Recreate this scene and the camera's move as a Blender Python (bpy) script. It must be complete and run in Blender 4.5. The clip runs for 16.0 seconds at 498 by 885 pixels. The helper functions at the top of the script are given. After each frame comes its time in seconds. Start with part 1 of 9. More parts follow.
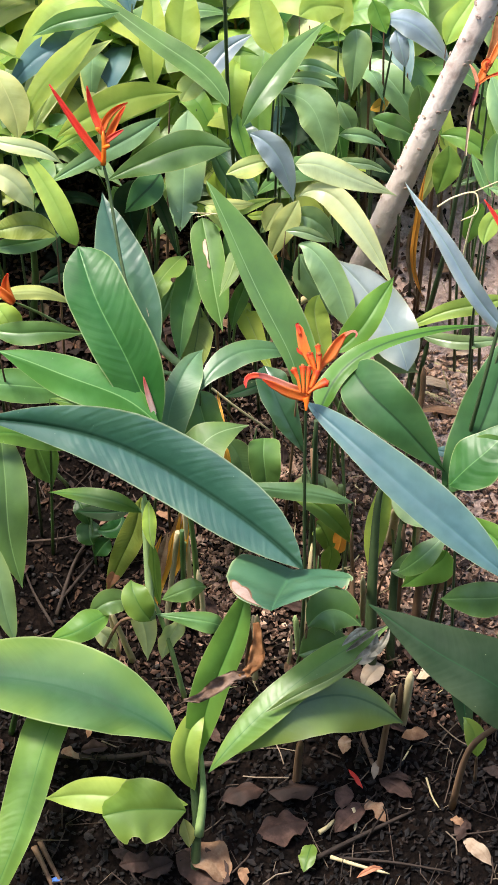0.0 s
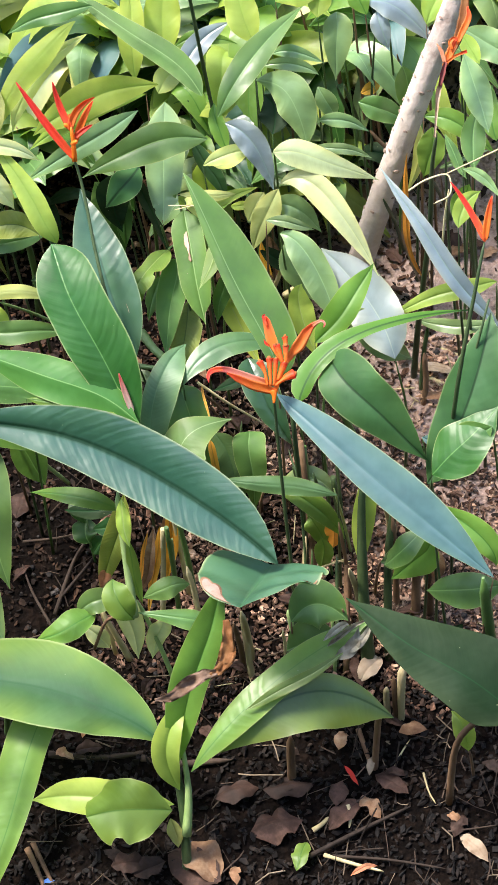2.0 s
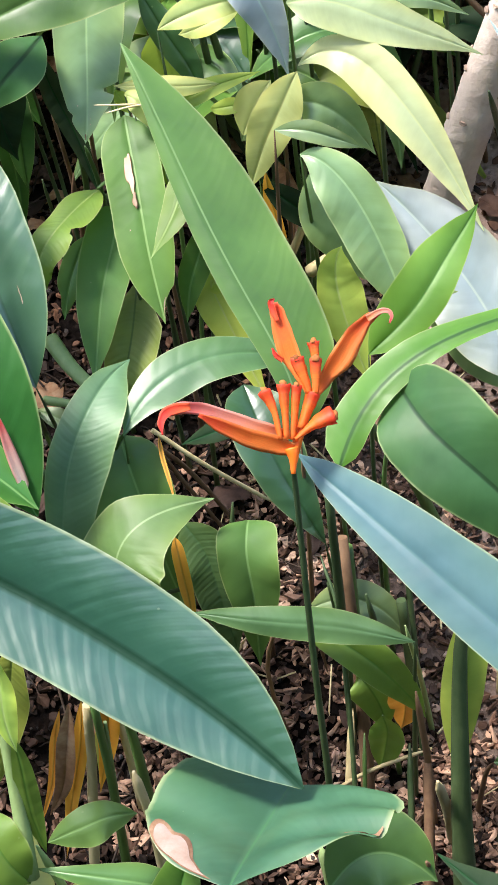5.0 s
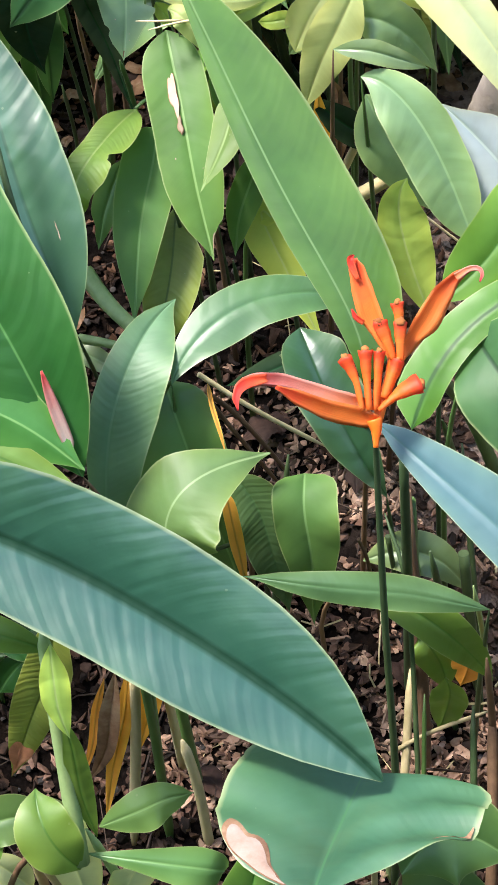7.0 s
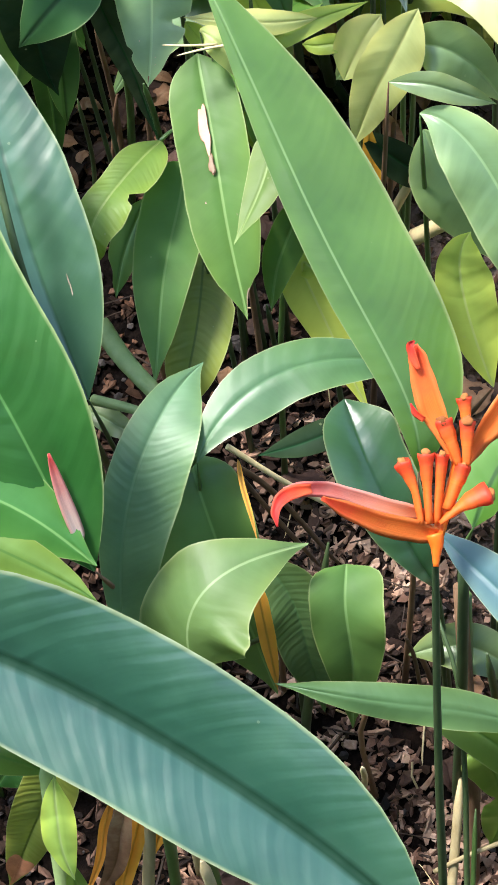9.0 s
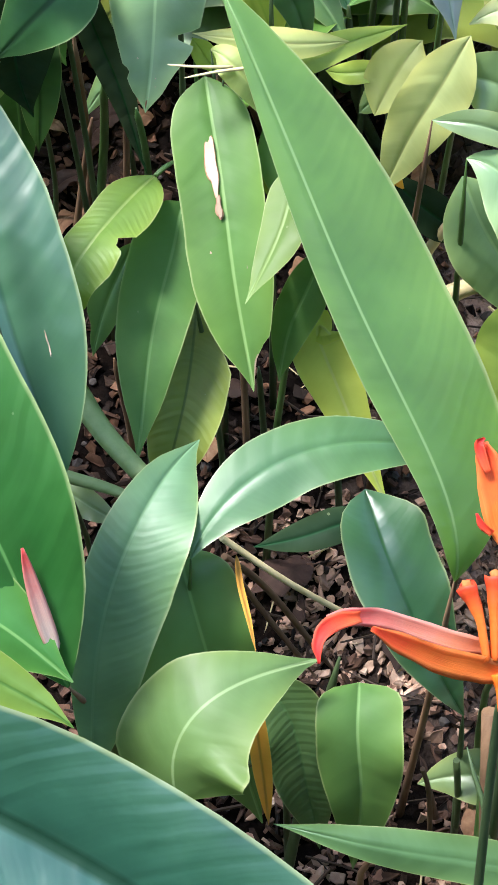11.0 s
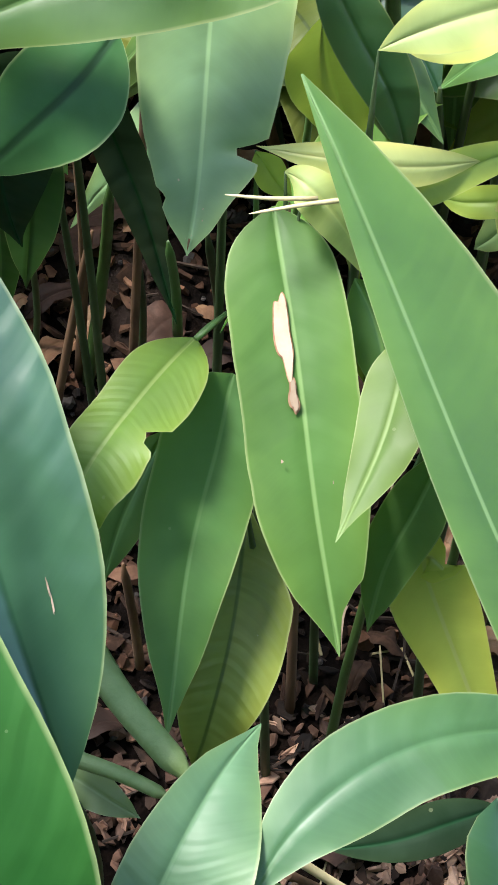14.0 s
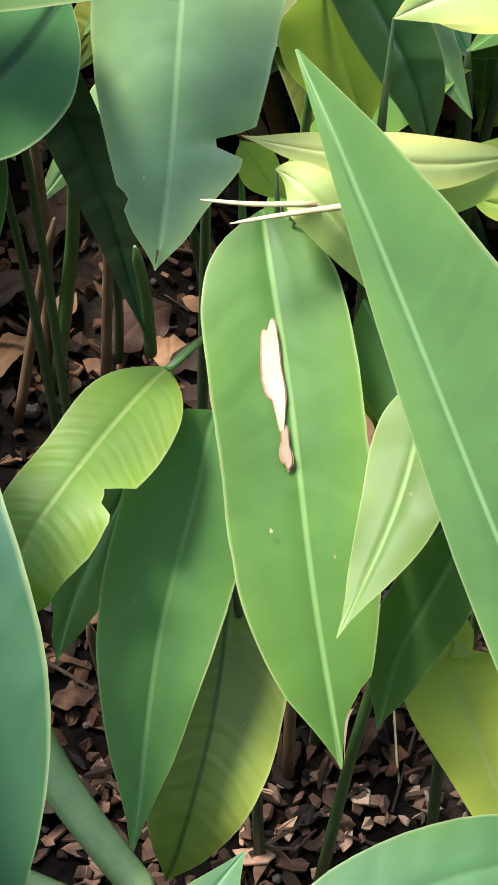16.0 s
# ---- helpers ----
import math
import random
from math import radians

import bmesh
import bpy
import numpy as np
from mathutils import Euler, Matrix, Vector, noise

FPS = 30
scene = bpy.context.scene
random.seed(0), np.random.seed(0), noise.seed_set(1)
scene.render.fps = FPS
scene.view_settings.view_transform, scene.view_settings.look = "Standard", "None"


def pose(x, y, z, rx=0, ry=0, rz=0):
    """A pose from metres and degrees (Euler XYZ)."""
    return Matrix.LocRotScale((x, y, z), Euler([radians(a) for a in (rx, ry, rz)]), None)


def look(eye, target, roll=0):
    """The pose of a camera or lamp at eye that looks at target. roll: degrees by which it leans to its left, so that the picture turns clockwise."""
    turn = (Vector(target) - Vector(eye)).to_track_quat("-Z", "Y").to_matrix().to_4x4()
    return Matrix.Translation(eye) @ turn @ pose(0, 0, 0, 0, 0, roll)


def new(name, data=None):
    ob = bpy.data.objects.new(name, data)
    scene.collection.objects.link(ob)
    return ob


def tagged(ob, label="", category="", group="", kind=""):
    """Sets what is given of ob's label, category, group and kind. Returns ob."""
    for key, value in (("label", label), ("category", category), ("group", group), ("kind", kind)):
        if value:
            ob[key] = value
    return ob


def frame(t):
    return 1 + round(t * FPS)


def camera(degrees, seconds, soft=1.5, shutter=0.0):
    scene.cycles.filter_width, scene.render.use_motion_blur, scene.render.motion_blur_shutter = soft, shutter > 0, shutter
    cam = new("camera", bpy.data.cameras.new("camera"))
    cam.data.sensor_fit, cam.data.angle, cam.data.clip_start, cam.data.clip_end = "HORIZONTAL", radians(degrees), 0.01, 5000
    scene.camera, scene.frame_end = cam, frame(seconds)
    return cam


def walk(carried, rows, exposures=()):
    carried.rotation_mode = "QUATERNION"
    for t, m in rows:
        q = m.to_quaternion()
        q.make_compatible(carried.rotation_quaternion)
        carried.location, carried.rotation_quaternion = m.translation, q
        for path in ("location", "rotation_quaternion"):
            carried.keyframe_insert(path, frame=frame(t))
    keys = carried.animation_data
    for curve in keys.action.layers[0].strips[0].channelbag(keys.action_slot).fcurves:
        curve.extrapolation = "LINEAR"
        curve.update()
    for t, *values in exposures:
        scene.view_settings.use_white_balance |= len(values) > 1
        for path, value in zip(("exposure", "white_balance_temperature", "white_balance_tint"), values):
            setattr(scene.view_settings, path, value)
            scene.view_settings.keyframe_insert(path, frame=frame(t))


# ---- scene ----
EXPO, SKY, SUN, SUN_EL, SUN_ROT, SUN_SOFT = 1.92, 0.145, 2.3, 67.0, -70.0, 13.0
cam = camera(12.0, 16.0, soft=1.5)
PATH = [
    (0.0, pose(-0.1295, -1.7892, 2.8805, 39.961, -0.042, -0.011)),
    (0.5, pose(-0.0949, -1.7741, 2.8705, 39.809, 0.460, 0.437)),
    (1.0, pose(-0.0086, -1.7825, 2.8690, 40.134, 2.047, 0.756)),
    (1.5, pose(0.1029, -1.7693, 2.8414, 40.110, 3.679, 1.226)),
    (2.0, pose(0.2029, -1.7422, 2.8412, 39.634, 5.162, 2.165)),
    (2.5, pose(0.2377, -1.7831, 2.8222, 40.450, 5.938, 2.602)),
    (3.0, pose(0.2489, -1.8367, 2.8121, 41.333, 6.265, 2.512)),
    (3.5, pose(0.2174, -1.7301, 2.6975, 41.059, 6.129, 2.325)),
    (4.0, pose(0.1111, -1.2024, 2.0863, 41.069, 5.745, 2.066)),
    (4.2, pose(0.1057, -1.0284, 1.8874, 41.122, 5.790, 2.694)),
    (6.3, pose(0.0126, -0.6041, 1.6463, 35.934, 5.594, 0.334)),
    (6.5, pose(0.0365, -0.5805, 1.6562, 35.408, 6.154, 1.203)),
    (7.0, pose(-0.0311, -0.5668, 1.6772, 35.291, 4.291, 0.656)),
    (7.5, pose(-0.0255, -0.5376, 1.6875, 34.879, 4.689, 0.988)),
    (8.0, pose(-0.0515, -0.4941, 1.7081, 34.198, 4.068, 0.838)),
    (8.5, pose(-0.0649, -0.4382, 1.6392, 33.934, 3.791, 1.028)),
    (9.0, pose(-0.0585, -0.3691, 1.5687, 33.585, 3.910, 1.624)),
    (11.5, pose(-0.1852, -0.1944, 1.4004, 33.996, -1.204, 1.237)),
    (12.0, pose(-0.2134, -0.1654, 1.3827, 33.836, -2.022, 1.045)),
    (12.5, pose(-0.1961, -0.1123, 1.2967, 34.338, -1.513, 1.622)),
    (13.0, pose(-0.1936, -0.0629, 1.2415, 34.890, -1.131, 1.623)),
    (13.5, pose(-0.2130, 0.0234, 1.2137, 33.342, -2.349, 1.431)),
    (14.0, pose(-0.2162, 0.0822, 1.1654, 33.611, -1.868, 0.997)),
    (14.5, pose(-0.2119, 0.1319, 1.1262, 32.934, -1.962, 1.192)),
    (15.0, pose(-0.2176, 0.1490, 1.1074, 32.880, -2.631, 0.868)),
    (15.5, pose(-0.2102, 0.1979, 1.0563, 31.886, -2.103, 1.403)),
    (16.0, pose(-0.2037, 0.2134, 1.0462, 31.642, -1.595, 1.396)),
]
walk(cam, PATH, exposures=[(0.0, EXPO - 0.15, 6850, 13), (0.5, EXPO + 0.0, 6850, 13), (3.5, EXPO + 0.0, 6800, 13), (4.2, EXPO - 0.0, 6700, 14), (6.3, EXPO + 0.04, 6550, 13), (9.0, EXPO + 0.06, 6450, 13), (11.5, EXPO + 0.12, 6150, 13), (13.0, EXPO + 0.1, 6200, 13), (14.4, EXPO - 0.15, 6450, 10), (15.2, EXPO - 0.04, 6550, 9), (16.0, EXPO + 0.05, 6550, 9)])

# ---- world and sun ----
world = bpy.data.worlds.new("daylight")
scene.world = world
world.use_nodes = True
_n = world.node_tree.nodes
_sky = _n.new("ShaderNodeTexSky")
_sky.sky_type = "NISHITA"
_sky.sun_disc = False
_sky.sun_elevation = radians(SUN_EL)
_sky.sun_rotation = radians(SUN_ROT)
_sky.air_density = 1.0
_sky.dust_density = 1.5
_n["Background"].inputs["Strength"].default_value = SKY
world.node_tree.links.new(_sky.outputs["Color"], _n["Background"].inputs["Color"])

sun_data = bpy.data.lights.new("sun", "SUN")
sun_data.energy, sun_data.angle, sun_data.color = SUN, radians(SUN_SOFT), (1.0, 0.97, 0.91)
sun = new("sun", sun_data)
# compass bearing SUN_ROT, clockwise from +y, as the sky has it
_d = Vector((math.sin(radians(SUN_ROT)) * math.cos(radians(SUN_EL)), math.cos(radians(SUN_ROT)) * math.cos(radians(SUN_EL)), math.sin(radians(SUN_EL))))
sun.matrix_world = look(_d * 10, (0, 0, 0))


# ---- materials ----
def material(name):
    m = bpy.data.materials.new(name)
    m.use_nodes = True
    t = m.node_tree
    for n in list(t.nodes):
        t.nodes.remove(n)
    return m, t.nodes, t.links


def node(nodes, kind, **sockets):
    n = nodes.new(kind)
    for k, v in sockets.items():
        n.inputs[k.replace("_", " ")].default_value = v
    return n


def maths(nodes, links, op, a, b=None, c=None):
    n = nodes.new("ShaderNodeMath")
    n.operation = op
    for i, v in enumerate((a, b, c)):
        if v is None:
            continue
        if isinstance(v, (int, float)):
            n.inputs[i].default_value = v
        else:
            links.new(v, n.inputs[i])
    return n.outputs[0]


def mixed(nodes, links, fac, a, b, blend="MIX"):
    n = nodes.new("ShaderNodeMix")
    n.data_type, n.blend_type = "RGBA", blend
    for i, v in ((0, fac), (6, a), (7, b)):
        if isinstance(v, (int, float)):
            n.inputs[i].default_value = v
        elif isinstance(v, tuple):
            n.inputs[i].default_value = (*v, 1)
        else:
            links.new(v, n.inputs[i])
    return n.outputs[2]


def ramp(nodes, links, fac, stops):
    n = nodes.new("ShaderNodeValToRGB")
    e = n.color_ramp.elements
    while len(e) < len(stops):
        e.new(0.5)
    for i, (p, c) in enumerate(stops):
        e[i].position, e[i].color = p, (*c, 1) if isinstance(c, tuple) else (c, c, c, 1)
    links.new(fac, n.inputs[0])
    return n.outputs[0]


def leaf_material(name, colour, rib, glow, gloss=0.38, vein=0.5, stain=0.15, stain_colour=(0.30, 0.24, 0.06), through_light=0.3, spec=0.5, edge=0.42, wax=0.0, rimmed=0.0, ripple=0.0135, rib_width=0.11, rib_dull=0.0):
    """A living blade: midrib, arching side veins, mottling, specks and a paler rim, from the blade's own chart (metres across, metres along)."""
    m, N, K = material(name)
    out = N.new("ShaderNodeOutputMaterial")
    uv = N.new("ShaderNodeUVMap")
    uv.uv_map = "blade"
    sep = N.new("ShaderNodeSeparateXYZ")
    K.new(uv.outputs[0], sep.inputs[0])
    across = maths(N, K, "ABSOLUTE", sep.outputs[0])
    along = sep.outputs[1]
    rim = N.new("ShaderNodeAttribute")
    rim.attribute_name = "rim"
    info = N.new("ShaderNodeObjectInfo")
    tex = N.new("ShaderNodeTexCoord")
    # side veins sweep forward from the midrib
    sweep = maths(N, K, "MULTIPLY", maths(N, K, "POWER", across, 1.5), 4.2)
    wobble = node(N, "ShaderNodeTexNoise", Scale=11.0, Detail=3.0)
    K.new(tex.outputs["Object"], wobble.inputs["Vector"])
    phase = maths(N, K, "ADD", maths(N, K, "SUBTRACT", along, sweep), maths(N, K, "MULTIPLY", wobble.outputs[0], 0.026))
    fine = maths(N, K, "SINE", maths(N, K, "MULTIPLY", phase, 2 * math.pi / 0.0042))
    coarse = maths(N, K, "SINE", maths(N, K, "MULTIPLY", phase, 2 * math.pi / ripple))
    other = maths(N, K, "SINE", maths(N, K, "MULTIPLY", phase, 2 * math.pi / (ripple * 0.59)))
    coarse = maths(N, K, "ADD", maths(N, K, "MULTIPLY", coarse, 0.75), maths(N, K, "MULTIPLY", other, 0.3))
    # colours
    big = node(N, "ShaderNodeTexNoise", Scale=14.0, Detail=4.0, Roughness=0.6)
    K.new(tex.outputs["Object"], big.inputs["Vector"])
    dark = tuple(v * 0.72 for v in colour)
    lite = tuple(min(1.0, v * 1.3 + 0.01) for v in colour)
    base = ramp(N, K, big.outputs[0], [(0.32, dark), (0.5, colour), (0.72, lite)])
    thin = maths(N, K, "POWER", maths(N, K, "MULTIPLY", maths(N, K, "ADD", fine, 1.0), 0.5), 5.0)
    base = mixed(N, K, maths(N, K, "MULTIPLY", thin, 0.12 * vein), base, lite)
    base = mixed(N, K, maths(N, K, "MULTIPLY", maths(N, K, "ADD", coarse, 1.0), 0.045 * vein), base, dark)
    blot = node(N, "ShaderNodeTexNoise", Scale=9.0, Detail=5.0, Roughness=0.7)
    K.new(tex.outputs["Object"], blot.inputs["Vector"])
    base = mixed(N, K, maths(N, K, "MULTIPLY", ramp(N, K, blot.outputs[0], [(0.56, 0.0), (0.72, 1.0)]), stain), base, stain_colour)
    speck = node(N, "ShaderNodeTexVoronoi", Scale=38.0)
    K.new(tex.outputs["Object"], speck.inputs["Vector"])
    speck.inputs["Randomness"].default_value = 1.0
    dots = maths(N, K, "LESS_THAN", speck.outputs["Distance"], 0.035)
    base = mixed(N, K, maths(N, K, "MULTIPLY", dots, 0.3), base, (0.42, 0.46, 0.26))
    # yellower patches, and fine scratches along the veins
    patch = node(N, "ShaderNodeTexNoise", Scale=7.0, Detail=3.0, Roughness=0.55)
    patch.noise_dimensions = "4D"
    K.new(tex.outputs["Object"], patch.inputs["Vector"])
    K.new(maths(N, K, "MULTIPLY", info.outputs["Random"], 20.0), patch.inputs["W"])
    sunned = tuple(min(1.0, v * k + 0.012) for v, k in zip(colour, (1.4, 1.18, 0.9)))
    base = mixed(N, K, maths(N, K, "MULTIPLY", ramp(N, K, patch.outputs[0], [(0.46, 0.0), (0.68, 1.0)]), 0.55), base, sunned)
    streak = node(N, "ShaderNodeTexNoise", Scale=1.0, Detail=4.0, Roughness=0.7)
    lay = N.new("ShaderNodeCombineXYZ")
    K.new(maths(N, K, "MULTIPLY", sep.outputs[0], 60.0), lay.inputs[0])
    K.new(maths(N, K, "MULTIPLY", phase, 700.0), lay.inputs[1])
    K.new(maths(N, K, "MULTIPLY", info.outputs["Random"], 50.0), lay.inputs[2])
    K.new(lay.outputs[0], streak.inputs["Vector"])
    base = mixed(N, K, maths(N, K, "MULTIPLY", ramp(N, K, streak.outputs[0], [(0.42, 0.0), (0.75, 1.0)]), 0.06), base, lite)
    base = mixed(N, K, maths(N, K, "MULTIPLY", ramp(N, K, streak.outputs[0], [(0.30, 1.0), (0.48, 0.0)]), 0.06), base, dark)
    if rimmed:
        yellow = maths(N, K, "MULTIPLY", maths(N, K, "POWER", rim.outputs["Fac"], 1.7), ramp(N, K, patch.outputs[0], [(0.36, 0.3), (0.56, 1.0)]))
        base = mixed(N, K, maths(N, K, "MULTIPLY", yellow, rimmed), base, (0.36, 0.47, 0.05))
    warm = tuple(min(1.0, v * m + 0.01) for v, m in zip(colour, (1.8, 1.4, 0.85)))
    base = mixed(N, K, maths(N, K, "MULTIPLY", maths(N, K, "POWER", rim.outputs["Fac"], 2.2), ramp(N, K, big.outputs[0], [(0.35, 0.15), (0.65, 0.75)])), base, warm)
    ribmask = ramp(N, K, maths(N, K, "MULTIPLY", across, 100.0), [(rib_width * 0.4, 1.0), (rib_width, 0.0)])
    base = mixed(N, K, maths(N, K, "MULTIPLY", ribmask, 0.8), base, rib)
    base = mixed(N, K, maths(N, K, "MULTIPLY", ramp(N, K, rim.outputs["Fac"], [(0.95, 0.0), (0.995, 1.0)]), edge), base, (0.50, 0.52, 0.24))
    hsv = N.new("ShaderNodeHueSaturation")
    K.new(base, hsv.inputs["Color"])
    K.new(maths(N, K, "ADD", maths(N, K, "MULTIPLY", info.outputs["Random"], 0.03), 0.485), hsv.inputs["Hue"])
    K.new(maths(N, K, "ADD", maths(N, K, "MULTIPLY", info.outputs["Random"], 0.26), 0.87), hsv.inputs["Value"])
    # relief
    swell = ramp(N, K, blot.outputs[0], [(0.40, 0.1), (0.62, 1.0)])
    height = maths(N, K, "ADD", maths(N, K, "ADD", maths(N, K, "MULTIPLY", fine, 0.03), maths(N, K, "MULTIPLY", coarse, swell)), maths(N, K, "MULTIPLY", streak.outputs[0], 0.08))
    bump = node(N, "ShaderNodeBump", Strength=0.16 * vein, Distance=0.0024)
    K.new(height, bump.inputs["Height"])
    # the blade is never quite flat
    buckle = node(N, "ShaderNodeTexNoise", Scale=24.0, Detail=2.0, Roughness=0.5)
    K.new(tex.outputs["Object"], buckle.inputs["Vector"])
    uneven = node(N, "ShaderNodeBump", Strength=0.35, Distance=0.006)
    K.new(buckle.outputs[0], uneven.inputs["Height"])
    K.new(uneven.outputs[0], bump.inputs["Normal"])
    bsdf = node(N, "ShaderNodeBsdfPrincipled", Roughness=gloss)
    bsdf.inputs["Specular IOR Level"].default_value = spec
    bsdf.inputs["Coat Weight"].default_value = wax
    bsdf.inputs["Coat Roughness"].default_value = gloss * 0.9
    bsdf.inputs["Coat IOR"].default_value = 1.6
    K.new(bump.outputs[0], bsdf.inputs["Coat Normal"])
    K.new(hsv.outputs[0], bsdf.inputs["Base Color"])
    K.new(maths(N, K, "ADD", maths(N, K, "MULTIPLY", ribmask, rib_dull), maths(N, K, "ADD", maths(N, K, "MULTIPLY", big.outputs[0], 0.24), gloss - 0.12)), bsdf.inputs["Roughness"])
    if rib_dull:
        K.new(maths(N, K, "SUBTRACT", wax, maths(N, K, "MULTIPLY", ribmask, wax)), bsdf.inputs["Coat Weight"])
        K.new(maths(N, K, "SUBTRACT", spec, maths(N, K, "MULTIPLY", ribmask, spec * 0.8)), bsdf.inputs["Specular IOR Level"])
    K.new(bump.outputs[0], bsdf.inputs["Normal"])
    tr = N.new("ShaderNodeBsdfTranslucent")
    K.new(mixed(N, K, 0.5, hsv.outputs[0], glow), tr.inputs["Color"])
    mix = N.new("ShaderNodeMixShader")
    mix.inputs[0].default_value = through_light
    K.new(bsdf.outputs[0], mix.inputs[1])
    K.new(tr.outputs[0], mix.inputs[2])
    K.new(mix.outputs[0], out.inputs[0])
    return m


def grained(name, stops, scale=60.0, rough=0.7, bump=0.4, stretch=(1, 1, 1), spec=0.3, depth=0.002, translucent=0.0, vary=0.25):
    """Two scales of noise over one surface, with relief."""
    m, N, K = material(name)
    out = N.new("ShaderNodeOutputMaterial")
    tex = N.new("ShaderNodeTexCoord")
    mp = N.new("ShaderNodeMapping")
    mp.inputs["Scale"].default_value = stretch
    K.new(tex.outputs["Object"], mp.inputs["Vector"])
    a = node(N, "ShaderNodeTexNoise", Scale=scale, Detail=5.0, Roughness=0.65)
    b = node(N, "ShaderNodeTexNoise", Scale=scale / 7, Detail=3.0)
    for n in (a, b):
        K.new(mp.outputs[0], n.inputs["Vector"])
    f = maths(N, K, "ADD", maths(N, K, "MULTIPLY", a.outputs[0], 0.5), maths(N, K, "MULTIPLY", b.outputs[0], 0.5))
    col = ramp(N, K, f, stops)
    info = N.new("ShaderNodeObjectInfo")
    geo = N.new("ShaderNodeNewGeometry")
    hsv = N.new("ShaderNodeHueSaturation")
    K.new(col, hsv.inputs["Color"])
    both = maths(N, K, "FRACT", maths(N, K, "ADD", info.outputs["Random"], geo.outputs["Random Per Island"]))
    K.new(maths(N, K, "ADD", maths(N, K, "MULTIPLY", both, 2 * vary), 1 - vary), hsv.inputs["Value"])
    bp = node(N, "ShaderNodeBump", Strength=bump, Distance=depth)
    K.new(a.outputs[0], bp.inputs["Height"])
    bsdf = node(N, "ShaderNodeBsdfPrincipled", Roughness=rough)
    bsdf.inputs["Specular IOR Level"].default_value = spec
    K.new(hsv.outputs[0], bsdf.inputs["Base Color"])
    K.new(bp.outputs[0], bsdf.inputs["Normal"])
    if translucent:
        tr = N.new("ShaderNodeBsdfTranslucent")
        K.new(hsv.outputs[0], tr.inputs["Color"])
        mix = N.new("ShaderNodeMixShader")
        mix.inputs[0].default_value = translucent
        K.new(bsdf.outputs[0], mix.inputs[1])
        K.new(tr.outputs[0], mix.inputs[2])
        K.new(mix.outputs[0], out.inputs[0])
    else:
        K.new(bsdf.outputs[0], out.inputs[0])
    return m


deep = leaf_material("deep_green_blade", (0.030, 0.096, 0.044), (0.012, 0.06, 0.02), (0.10, 0.30, 0.03), gloss=0.36, vein=0.75, stain=0.04, through_light=0.18, spec=0.8, wax=0.35, ripple=0.019, rib_width=0.17)
big_blue = leaf_material("long_blue_green_blade", (0.016, 0.074, 0.040), (0.005, 0.026, 0.012), (0.08, 0.24, 0.05), gloss=0.38, vein=0.7, stain=0.03, through_light=0.16, spec=0.9, wax=0.5, ripple=0.016, rib_width=0.60, rib_dull=0.3)
forest = leaf_material("forest_green_blade", (0.022, 0.088, 0.015), (0.10, 0.22, 0.06), (0.08, 0.24, 0.03), gloss=0.42, vein=0.7, stain=0.03, through_light=0.16, spec=0.35, wax=0.05, ripple=0.017)
mid = leaf_material("green_blade", (0.078, 0.175, 0.046), (0.20, 0.36, 0.12), (0.17, 0.36, 0.04), gloss=0.40, vein=0.26, stain=0.08, through_light=0.28, spec=0.5, wax=0.15)
tall_green = leaf_material("tall_green_blade", (0.052, 0.165, 0.028), (0.22, 0.40, 0.12), (0.15, 0.36, 0.03), gloss=0.42, vein=0.26, stain=0.05, through_light=0.28, spec=0.45, wax=0.1)
# Whitish base colour stands for sky glare on a green blade.
glare_white = leaf_material("glare_whitened_blade", (0.22, 0.29, 0.31), (0.36, 0.45, 0.38), (0.34, 0.44, 0.26), gloss=0.36, vein=0.3, stain=0.04, through_light=0.25, spec=0.8, wax=0.5)
grass = leaf_material("grass_green_blade", (0.090, 0.215, 0.026), (0.05, 0.15, 0.02), (0.22, 0.44, 0.02), gloss=0.45, vein=0.35, stain=0.05, through_light=0.36, spec=0.4)
lance_green = leaf_material("lance_green_blade", (0.060, 0.180, 0.020), (0.24, 0.42, 0.14), (0.14, 0.38, 0.015), gloss=0.40, vein=0.28, stain=0.04, through_light=0.28, spec=0.7, wax=0.40, ripple=0.011)
dusk = leaf_material("dusky_green_blade", (0.034, 0.100, 0.032), (0.008, 0.030, 0.010), (0.10, 0.26, 0.03), gloss=0.52, vein=0.25, stain=0.06, through_light=0.2, spec=0.3, rib_width=0.22)
rot_green = leaf_material("sickly_blue_green_blade", (0.034, 0.110, 0.058), (0.05, 0.16, 0.06), (0.10, 0.28, 0.06), gloss=0.46, vein=0.3, stain=0.10, through_light=0.2, spec=0.5, wax=0.15)
# Base colour raised to stand for sky glare on a leaf shadowed from above.
glossy_low = leaf_material("glossy_low_blade", (0.13, 0.265, 0.090), (0.02, 0.085, 0.03), (0.24, 0.46, 0.05), gloss=0.40, vein=0.4, stain=0.06, through_light=0.46, spec=0.7, wax=0.5, rimmed=1.0, rib_width=0.2)
arch_green = leaf_material("arching_green_blade", (0.062, 0.175, 0.020), (0.012, 0.05, 0.01), (0.18, 0.42, 0.02), gloss=0.46, vein=0.3, stain=0.05, through_light=0.34, spec=0.4, rib_width=0.2)
matte = leaf_material("matt_green_blade", (0.088, 0.178, 0.036), (0.24, 0.36, 0.12), (0.18, 0.34, 0.04), gloss=0.5, vein=0.3, stain=0.06, through_light=0.3, spec=0.3)
